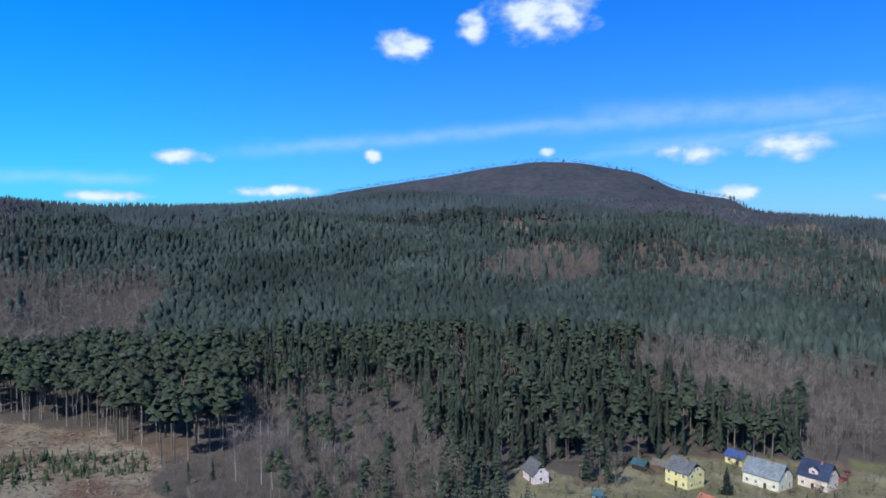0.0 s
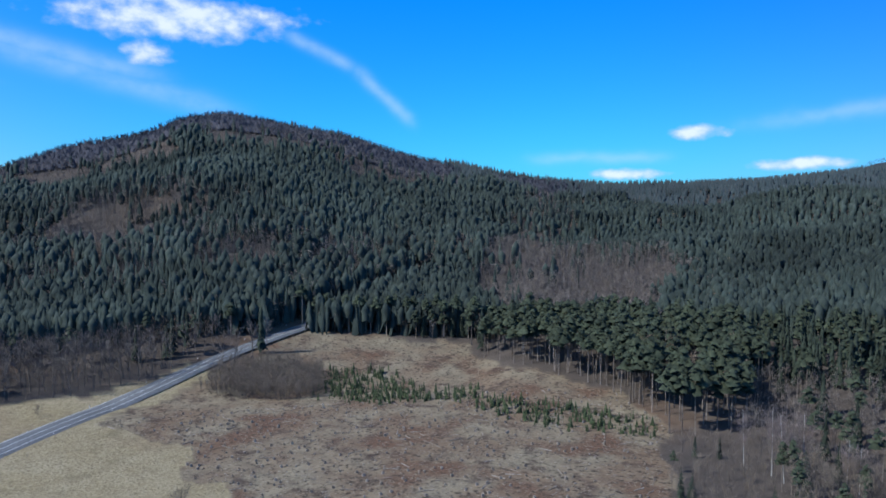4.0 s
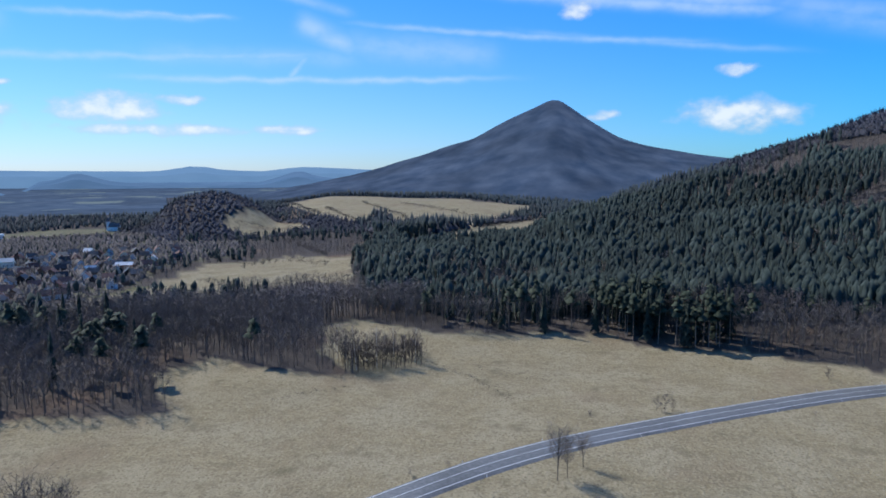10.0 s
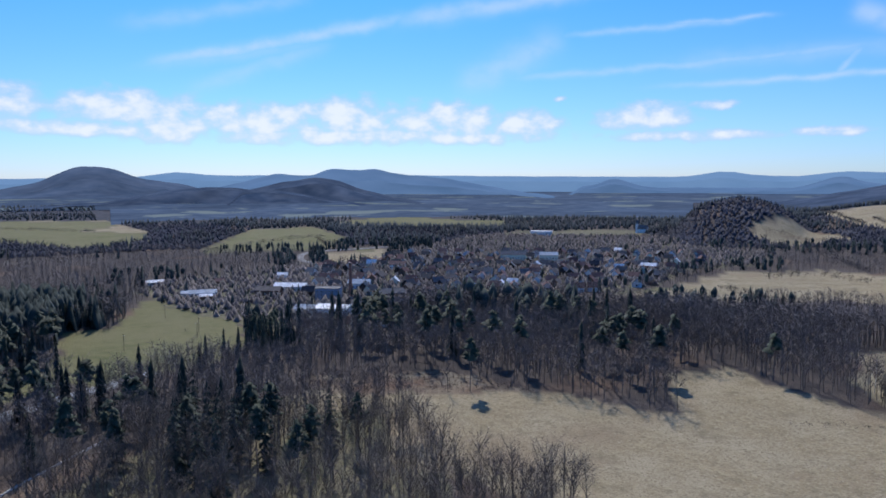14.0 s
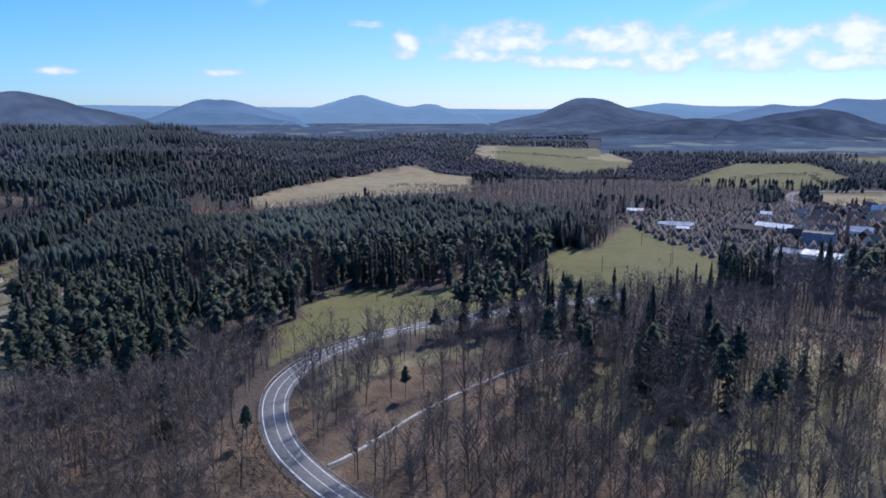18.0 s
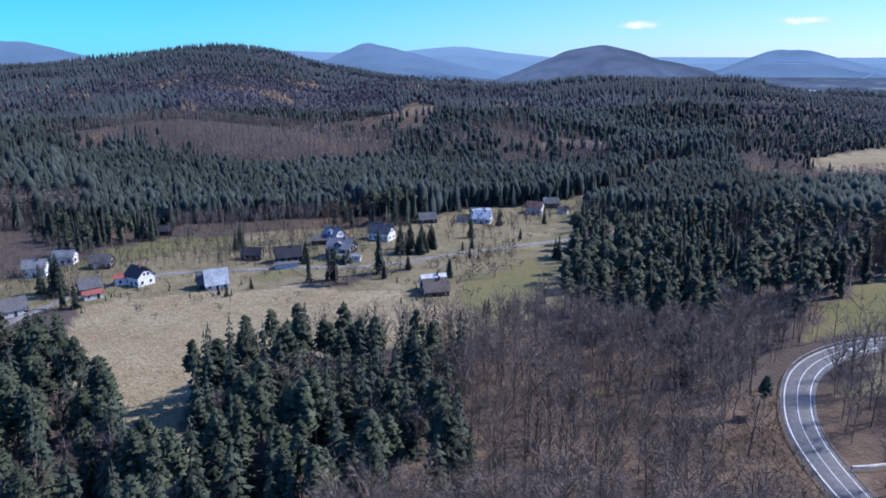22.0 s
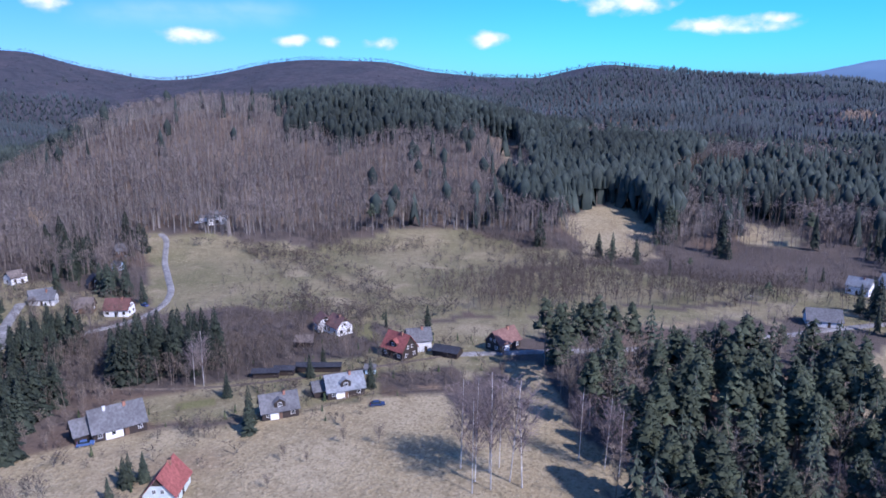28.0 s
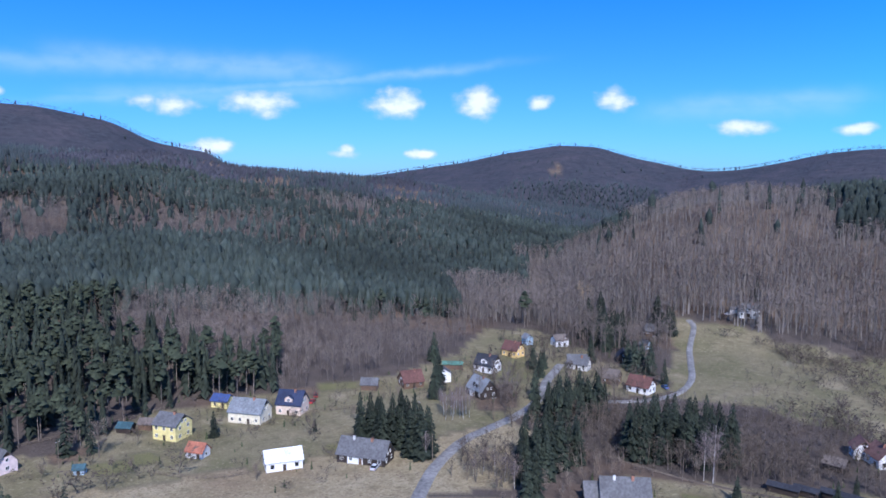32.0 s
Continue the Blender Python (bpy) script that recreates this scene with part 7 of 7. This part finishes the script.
# ---- along the road ----
ZINC = tint_of("galvanised_steel", (0.45, 0.46, 0.47), 0.1, 0.45, metal=0.6)
WHITE = tint_of("white_plastic", (0.78, 0.78, 0.78), 0.05, 0.5)
RED = tint_of("red_reflector", (0.55, 0.05, 0.04), 0.1, 0.5)
TYRE = tint_of("rubber", (0.03, 0.03, 0.032), 0.2, 0.8)
ROCK = material("sandstone_rock", (0.16, 0.145, 0.125), (0.34, 0.31, 0.27), 0.7, 0.95, bump=0.6, per_object=0.2)
OCHRE = material("ochre_rock_face", (0.24, 0.17, 0.10), (0.42, 0.32, 0.20), 0.6, 0.95, bump=0.6)
DEADWOOD = material("weathered_dead_wood", (0.16, 0.13, 0.105), (0.36, 0.31, 0.26), 1.2, 0.95, island=0.3)
FENCE_WOOD = tint_of("fence_wood", (0.17, 0.135, 0.10), 0.3, 0.9)


def on_ground(x, y, lift=0.0):
    return Vector((x, y, float(height(x, y)) + lift))


def along(line, start, end, step, offset):
    """Places and headings beside a line, from the point nearest to start to the one nearest to end."""
    d2 = lambda p: int(np.argmin(np.hypot(line[:, 0] - p[0], line[:, 1] - p[1])))
    i0, i1 = sorted((d2(start), d2(end)))
    seg = line[i0:i1 + 1]
    s = np.concatenate([[0], np.cumsum(np.hypot(*np.diff(seg, axis=0).T))])
    t = np.arange(0, s[-1], step)
    px, py = np.interp(t, s, seg[:, 0]), np.interp(t, s, seg[:, 1])
    dx, dy = np.gradient(px), np.gradient(py)
    n = np.hypot(dx, dy)
    return [(x + offset * b / k, y - offset * a / k, math.degrees(math.atan2(b, a))) for x, y, a, b, k in zip(px, py, dx, dy, n)]


def shared(name, bm, mat):
    me = bpy.data.meshes.new(name)
    bm.to_mesh(me)
    bm.free()
    me.materials.append(mat)
    return me


POST_MESH = shared("post", box(-0.06, 0.06, -0.06, 0.06, -0.3, 0.75), ZINC)


def guard_rail(start, end, offset):
    places = along(MAIN, start, end, 4.0, offset)
    root = new("guard_rail")
    tagged(root, "galvanised steel guard rail beside the road bend", "guard rail", group="guard rails")
    pts = [(x, y, float(height(x, y)) + 0.55) for x, y, _ in places]
    for (x, y, z), (_, _, h) in zip(pts, places):
        o = new("post", POST_MESH)
        o.parent, o.matrix_basis = root, pose(x, y, z, 0, 0, h)
    v, f = [], []
    for x, y, z in pts:
        v += [(x, y, z + 0.42), (x, y, z + 0.78), (x + 0.05, y + 0.05, z + 0.78), (x + 0.05, y + 0.05, z + 0.42)]
    for i in range(len(pts) - 1):
        for k in range(4):
            f.append((4 * i + k, 4 * i + (k + 1) % 4, 4 * i + 4 + (k + 1) % 4, 4 * i + 4 + k))
    link_mesh("beam", v, f, [ZINC], parent=root)
    return root


guard_rail((2, -150), (36, -225), -4.3)
guard_rail((2, -150), (34, -210), 4.3)
guard_rail((36, -228), (8, -279), -4.3)


# white merge arrows painted on the bend
def road_arrow(x, y, heading):
    c, n = math.cos(radians(heading)), math.sin(radians(heading))
    z = float(height(x, y)) + 0.585
    pts = [(-2.6, -0.35), (0.4, -0.35), (0.4, -1.0), (2.6, 0.1), (0.4, 1.0), (0.4, 0.35), (-2.6, 0.35)]
    v = [(x + a * c - b * n, y + a * n + b * c, z) for a, b in pts]
    bm = solid(v, [(0, 1, 5, 6), (2, 3, 4)])
    tagged(part("road_arrow", bm, PAINT, None), "white arrow painted on the asphalt bend", "road marking", group="painted road arrows", kind="structure")


for px, py in ((29, -254), (20, -266), (7, -280), (-9, -292)):
    near_i = int(np.argmin(np.hypot(MAIN[:, 0] - px, MAIN[:, 1] - py)))
    tang = MAIN[near_i - 1] - MAIN[near_i + 1]
    road_arrow(float(MAIN[near_i, 0]), float(MAIN[near_i, 1]), math.degrees(math.atan2(tang[1], tang[0])) + 12)

marker = None
for side in (-6.3, 6.3):
    for px, py, hd in along(MAIN, (-352, 340), (-206, -27), 33.0, side):
        if marker is None:
            marker = new("marker_post")
            tagged(marker, "white plastic roadside marker post with dark band", "marker post", group="roadside marker posts")
            pp = part("post", box(-0.08, 0.08, -0.05, 0.05, -0.3, 1.1), WHITE, marker)
            part("band", box(-0.085, 0.085, -0.055, 0.055, 0.75, 0.95), TYRE, pp)
            marker.matrix_basis = Matrix.Translation(on_ground(px, py)) @ pose(0, 0, 0, 0, 0, hd)
        else:
            copy_thing(marker, Matrix.Translation(on_ground(px, py)) @ pose(0, 0, 0, 0, 0, hd))

# low pale kerb wall beside the side track
kerb = road_strip("kerb", SIDE[2:], -1.3, 0.4, 0.62, tint_of("pale_concrete", (0.62, 0.61, 0.58), 0.2), "pale concrete kerb wall beside the side track", edge=0.02)

pole_thing = None
for px, py in ((4, -339), (-172, -462), (-171, -407), (-122, -387), (-154, -266), (137, 169), (181, 187), (156, 200), (46, 238), (-164, -393), (183, -159), (284, -76)):
    if pole_thing is None:
        pole_thing = new("utility_pole")
        tagged(pole_thing, "weathered wooden utility pole with a crossarm", "utility pole", group="utility poles")
        bm = bmesh.new()
        bmesh.ops.create_cone(bm, segments=8, radius1=0.16, radius2=0.11, depth=9.5, cap_ends=True)
        part("pole", bm, FENCE_WOOD, pole_thing, at=pose(0, 0, 4.25))
        arm = part("crossarm", box(-0.9, 0.9, -0.07, 0.07, 8.2, 8.36), FENCE_WOOD, pole_thing)
        for k in (-0.8, 0, 0.8):
            part("insulator", box(k - 0.05, k + 0.05, -0.05, 0.05, 8.36, 8.6), WHITE, arm)
        pole_thing.matrix_basis = Matrix.Translation(on_ground(px, py))
    else:
        copy_thing(pole_thing, Matrix.Translation(on_ground(px, py)) @ pose(0, 0, 0, 0, 0, px % 90))

# mill chimney in the town
stack_root = new("mill_chimney")
stack_root.matrix_basis = Matrix.Translation(on_ground(-307, -448))
tagged(stack_root, "tall round brick factory chimney", "chimney")
bm = bmesh.new()
bmesh.ops.create_cone(bm, segments=16, radius1=1.6, radius2=1.0, depth=26, cap_ends=True)
part("shaft", bm, BRICK_RED, stack_root, at=pose(0, 0, 12.5))
bm = bmesh.new()
bmesh.ops.create_cone(bm, segments=16, radius1=1.25, radius2=1.25, depth=0.8, cap_ends=True)
part("rim", bm, DARK_FRAME, stack_root, at=pose(0, 0, 25.4))


# ---- cars ----
def car(x, y, heading, paint, words):
    root = new("car")
    root.matrix_basis = Matrix.Translation(on_ground(x, y, 0.02)) @ pose(0, 0, 0, 0, 0, heading)
    tagged(root, "parked %s car on the grass" % words, "car", group="parked cars")
    prof = [(-2.1, 0.35), (2.1, 0.35), (2.15, 0.75), (1.2, 0.92), (-1.9, 0.98), (-2.12, 0.7)]
    cab = [(-1.75, 0.95), (1.05, 0.92), (0.45, 1.42), (-1.2, 1.45)]

    def prism(p, w, w2=None):
        w2 = w2 or w
        n = len(p)
        ws = [w if i < n - 2 or w2 == w else w2 for i in range(n)]
        return solid([(a, -q, z) for (a, z), q in zip(p, ws)] + [(a, q, z) for (a, z), q in zip(p, ws)],
                     [tuple(range(n)), tuple(range(n, 2 * n))] + [(i, (i + 1) % n, n + (i + 1) % n, n + i) for i in range(n)])

    part("body", prism(prof, 0.86), paint, root)
    cabin = part("cabin", prism(cab, 0.80, 0.66), GLASS, root)
    part("roof", box(-1.15, 0.42, -0.66, 0.66, 1.43, 1.49), paint, cabin)
    for a in (-1.3, 1.35):
        for s in (-1, 1):
            bm = bmesh.new()
            bmesh.ops.create_cone(bm, segments=14, radius1=0.32, radius2=0.32, depth=0.22, cap_ends=True)
            wheel = part("wheel", bm, TYRE, root, at=pose(a, s * 0.78, 0.32, 90))
            bm = bmesh.new()
            bmesh.ops.create_cone(bm, segments=10, radius1=0.18, radius2=0.18, depth=0.24, cap_ends=True)
            part("rim", bm, ZINC, wheel)
    for s in (-1, 1):
        part("headlight", box(2.05, 2.16, s * 0.6 - 0.16, s * 0.6 + 0.16, 0.6, 0.74), WHITE, root)
        part("tail_light", box(-2.15, -2.04, s * 0.65 - 0.12, s * 0.65 + 0.12, 0.66, 0.84), RED, root)


CAR_PAINT = {n: tint_of(n + "_car_paint", c, 0.04, 0.25, spec=0.5) for n, c in dict(silver=(0.55, 0.58, 0.62), blue=(0.08, 0.14, 0.30), dark_blue=(0.03, 0.05, 0.12), white=(0.75, 0.76, 0.78), red=(0.40, 0.05, 0.05)).items()}
for cx, cy, ch, cp in ((120, 176, 35, "silver"), (150, 116, 300, "blue"), (185, 49, 290, "dark_blue"), (271, 173, 60, "blue"), (399, 214, 300, "white"), (141, 251, 40, "red"), (146, 257, 60, "red")):
    car(cx, cy, ch, CAR_PAINT[cp], cp.replace("_", " "))


# ---- fences ----
FENCE_POST = shared("post", box(-0.06, 0.06, -0.06, 0.06, -0.3, 1.25), FENCE_WOOD)


def fence(points):
    line = smooth_line(points, 2.4)
    root = new("garden_fence")
    tagged(root, "weathered wooden post and rail garden fence", "fence", group="garden fences")
    z = height(line[:, 0], line[:, 1])
    for (x, y), h in zip(line, z):
        o = new("post", FENCE_POST)
        o.parent, o.matrix_basis = root, pose(x, y, h)
    for top in (0.5, 1.05):
        v, f = [], []
        for (x, y), h in zip(line, z):
            v += [(x, y, h + top), (x, y, h + top + 0.12), (x + 0.04, y + 0.04, h + top + 0.12), (x + 0.04, y + 0.04, h + top)]
        for i in range(len(line) - 1):
            f += [(4 * i + k, 4 * i + (k + 1) % 4, 4 * i + 4 + (k + 1) % 4, 4 * i + 4 + k) for k in range(4)]
        link_mesh("rail", v, f, [FENCE_WOOD], parent=root)


fence([(66, 218), (74, 206), (89, 198), (100, 210)])
fence([(105, 234), (127, 240), (150, 233)])
fence([(162, 106), (177, 69), (191, 54), (198, 30)])
fence([(243, -204), (228, -199), (212, -196)])
fence([(20, 262), (60, 268), (110, 285)])
fence([(228, 225), (240, 236), (246, 255)])


# ---- rocks ----
def rock(x, y, size, mat, words, seed, group):
    bm = bmesh.new()
    bmesh.ops.create_icosphere(bm, subdivisions=2, radius=1.0)
    r = random.Random(seed)
    off = Vector((r.random() * 50, r.random() * 50, r.random() * 50))
    for v in bm.verts:
        n = noise.noise(v.co * 1.3 + off) * 0.55 + noise.noise(v.co * 3.1 + off) * 0.25
        v.co *= 1 + n
        v.co.x = round(v.co.x * 3) / 3 * 0.5 + v.co.x * 0.5
        v.co.z = max(v.co.z * 0.9, -0.6)
    me = shared("rock", bm, mat)
    ob = new("rock", me)
    ob.matrix_basis = Matrix.Translation(on_ground(x, y, size * 0.35)) @ pose(0, 0, 0, 0, 0, r.random() * 360) @ Matrix.Diagonal((size, size * 0.8, size * 0.9, 1))
    tagged(ob, words, "rock", group=group)


for n, (px, py, sz) in enumerate(((329, -388, 4.5), (330, -404, 6), (323, -407, 5), (320, -418, 4), (338, -408, 5), (334, -396, 3.5), (285, -733, 7), (287, -764, 8), (284, -781, 6), (292, -748, 5))):
    rock(px, py, sz, ROCK, "weathered grey sandstone outcrop among spruces", n, "sandstone outcrops")
for n, (px, py, sz) in enumerate(((395, 320, 4), (386, 311, 4.5), (404, 330, 3.5), (379, 304, 3), (400, 318, 3))):
    rock(px, py, sz, OCHRE, "ochre rock face on the wooded slope", 40 + n, "ochre rock faces")


# ---- clearings, scrub and young trees ----
def fill(outline, spacing):
    poly = np.array(outline, float)
    gx, gy = np.meshgrid(np.arange(poly[:, 0].min(), poly[:, 0].max(), spacing), np.arange(poly[:, 1].min(), poly[:, 1].max(), spacing))
    gx, gy = (gx + rng.uniform(-0.5, 0.5, gx.shape) * spacing).ravel(), (gy + rng.uniform(-0.5, 0.5, gy.shape) * spacing).ravel()
    use = inside(poly, gx, gy) & (road_gap(gx, gy) > 1.0)
    return gx[use], gy[use]


for outline in ([(-256, 223), (-284, 250), (-260, 267), (-223, 258), (-202, 272), (-190, 260), (-228, 227)], [(-190, 260), (-184, 246), (-137, 249), (-108, 263), (-116, 277), (-163, 267)]):
    sx, sy = fill(outline, 1.9)
    some = wave(sx, sy, 5, 3) + rng.normal(size=len(sx)) * 0.4 > -0.3
    sx, sy = sx[some], sy[some]
    woods("young_spruces", SP_HALF, [NEEDLE_YOUNG, BARK], sx + rng.normal(size=len(sx)) * 2.6, sy + rng.normal(size=len(sx)) * 2.6, rng.uniform(1.2, 4.6, len(sx)), rng.uniform(1.3, 1.9, len(sx)), "fresh green young spruces on the felled slope", "young spruces")
sx, sy = fill([(-308, 189), (-319, 209), (-307, 236), (-283, 246), (-256, 223), (-268, 206), (-295, 191)], 1.7)
woods("scrub", BA_HALF, [TWIG, BARK], sx, sy, rng.uniform(6.0, 12.0, len(sx)), rng.uniform(0.8, 1.2, len(sx)), "dense grey leafless scrub beside the road", "scrub")
sx, sy = fill([p for n, kd, q in COVERS if n == "plantation" for p in q.tolist()], 2.6)
woods("young_plantation", SHRUBS + SP_HALF[:1], [LARCH, BARK], sx, sy, rng.uniform(0.8, 2.0, len(sx)), rng.uniform(1.2, 1.8, len(sx)), "low brown young plantation at the field's edge", "plantation")
# roadside and field-edge shrubs
for pts, wd in (([(-340, -62), (-324, -44), (-308, -28), (-285, -12)], 1.6), ([(-267, -107), (-277, -95), (-287, -81)], 1.4), ([(-334, -33), (-321, -14), (-317, 10)], 3.0)):
    ln = smooth_line(pts, 0.8)
    jx, jy = ln[:, 0] + rng.normal(size=len(ln)) * wd, ln[:, 1] + rng.normal(size=len(ln)) * wd
    woods("ditch_growth", SHRUBS, [TWIG_DARK, BARK], jx, jy, rng.uniform(0.6, 1.5, len(ln)), rng.uniform(1.0, 2.0, len(ln)), "dark dead growth along a field ditch", "ditch growth")
rx, ry = [], []
for off in (-7.6, 7.6, 9.2):
    for px, py, _ in along(MAIN, (-352, 340), (-206, -27), 2.2, off):
        if rng.random() < 0.45:
            rx.append(px + rng.normal()), ry.append(py + rng.normal())
rx, ry = np.array(rx), np.array(ry)
woods("verge_growth", SHRUBS, [TWIG, BARK], rx, ry, rng.uniform(0.4, 1.5, len(rx)), rng.uniform(1.0, 1.8, len(rx)), "dry leafless growth on the road verge", "verge growth")
# stumps, logs and brash on the felled slope
fx, fy = scatter(140, 330, lambda r: 3.6, 2, 70)
use = (cover_at(fx, fy) == KINDS.index("clear")) & (road_gap(fx, fy) > 2)
fx, fy = fx[use], fy[use]
stump = Shape()
stump.stem((0, 0, -0.3), (0, 0, 0.9), 0.55, 0.42, 6, 0)
stump.tri((0.42, 0, 0.9), (-0.2, 0.36, 0.9), (-0.2, -0.36, 0.9), 0)
log = Shape()
log.stem((-2.2, 0, 0.25), (2.4, 0.5, 0.3), 0.24, 0.14, 5, 0)
log.stem((0.4, 0.1, 0.3), (1.0, 0.9, 0.9), 0.07, 0.02, 3, 0)
brash = Shape()
br = np.random.default_rng(5)
for _ in range(7):
    a = br.normal(size=3) * (1.1, 1.1, 0.25) + (0, 0, 0.35)
    b = a + br.normal(size=3) * (0.9, 0.9, 0.35)
    brash.stem(a, b, 0.07, 0.02, 3, 0)
which = rng.random(len(fx))
for lo, hi, shp, nm, lab in ((0, 0.32, stump, "tree_stumps", "weathered tree stumps on the felled slope"), (0.32, 0.42, log, "fallen_logs", "grey fallen logs on the felled slope"), (0.42, 0.85, brash, "brash_heaps", "heaps of dead branches on the felled slope")):
    s = (which >= lo) & (which < hi)
    woods(nm, [shp], [DEADWOOD], fx[s], fy[s], rng.uniform(0.6, 1.2, s.sum()), np.ones(s.sum()), lab, nm.replace("_", " "))
# gardens
gx, gy = [], []
for hx0, hy0, hr0 in CLEARED:
    if math.hypot(hx0, hy0) < 520:
        for _ in range(20):
            q, d = rng.random() * 6.28, hr0 + rng.uniform(0, 12)
            gx.append(hx0 + math.cos(q) * d), gy.append(hy0 + math.sin(q) * d)
gx, gy = np.array(gx), np.array(gy)
use = road_gap(gx, gy) > 0.8
for hx0, hy0, hr0 in CLEARED:
    use &= np.hypot(gx - hx0, gy - hy0) > hr0 - 2.0
gx, gy = gx[use], gy[use]
k2 = rng.random(len(gx))
for lo, hi, mat, nm, lab in ((0, 0.55, TWIG_SHRUB, "garden_shrubs", "leafless garden shrubs round the houses"), (0.55, 0.75, LARCH, "tawny_shrubs", "tawny leafless shrubs round the houses"), (0.75, 1.0, NEEDLE_YOUNG, "evergreen_shrubs", "small evergreen shrubs round the houses")):
    s = (k2 >= lo) & (k2 < hi)
    woods(nm, SHRUBS if hi < 1 else SP_HALF, [mat, BARK], gx[s], gy[s], rng.uniform(1.0, 3.4, s.sum()) * (1.5 if hi < 0.6 else 1.0), rng.uniform(0.9, 1.6, s.sum()), lab, "shrubs")

# hedgerows between the pastures
HEDGE_LINES = (
    [(-1326, -411), (-1141, -317), (-1064, -258)],
    [(-1434, -365), (-1247, -269), (-1093, -194)],
    [(-1640, -617), (-1214, -386)],
    [(-1448, -290), (-1337, -197), (-1213, -116)],
    [(-910, -127), (-939, -103), (-946, -69)],
    [(-980, -436), (-999, -393), (-1042, -349)],
    [(-644, -287), (-704, -265), (-669, -208)],
    [(-563, -282), (-522, -229), (-514, -194)],
    [(-1052, -100), (-1166, -43), (-1302, 27)],
    [(-897, -353), (-837, -287), (-756, -235)],
    [(-227, -1546), (-302, -1457), (-372, -1304)],
    [(-175, -1410), (-227, -1181)],
    [(-5, -833), (-61, -851), (-103, -789)],
    [(-574, -922), (-531, -825)],
    [(-387, -882), (-522, -939), (-601, -948)],
    [(-438, -682), (-504, -670)],
    [(-397, -417), (-445, -368)],
    [(367, 166), (317, 125), (270, 98)],
    [(376, 157), (340, 108), (288, 66)],
    [(370, 212), (369, 171), (372, 139)],
    [(267, 92), (262, 60), (275, 37)],
    [(404, 11), (389, -19), (371, -46)],
    [(279, 123), (282, 97), (272, 76)],
    [(381, -57), (330, -69), (294, -74)],
    [(211, -202), (205, -221), (195, -246), (180, -293)],
    [(174, -234), (170, -252), (167, -282)],
    [(38, 211), (56, 217), (71, 214)],
    [(116, 201), (122, 226), (117, 238)],
)
hx1, hy1 = [], []
for pts in HEDGE_LINES:
    ln = smooth_line(pts, 3.2)
    keep = rng.random(len(ln)) < 0.85
    hx1.append(ln[keep, 0] + rng.normal(size=keep.sum()) * 1.5), hy1.append(ln[keep, 1] + rng.normal(size=keep.sum()) * 1.5)
hx1, hy1 = np.concatenate(hx1), np.concatenate(hy1)
woods("hedgerows", SHRUBS, [TWIG_SHRUB, BARK], hx1, hy1, rng.uniform(2.5, 8.0, len(hx1)), rng.uniform(1.2, 2.0, len(hx1)), "leafless hedgerows between the pastures", "hedgerows")
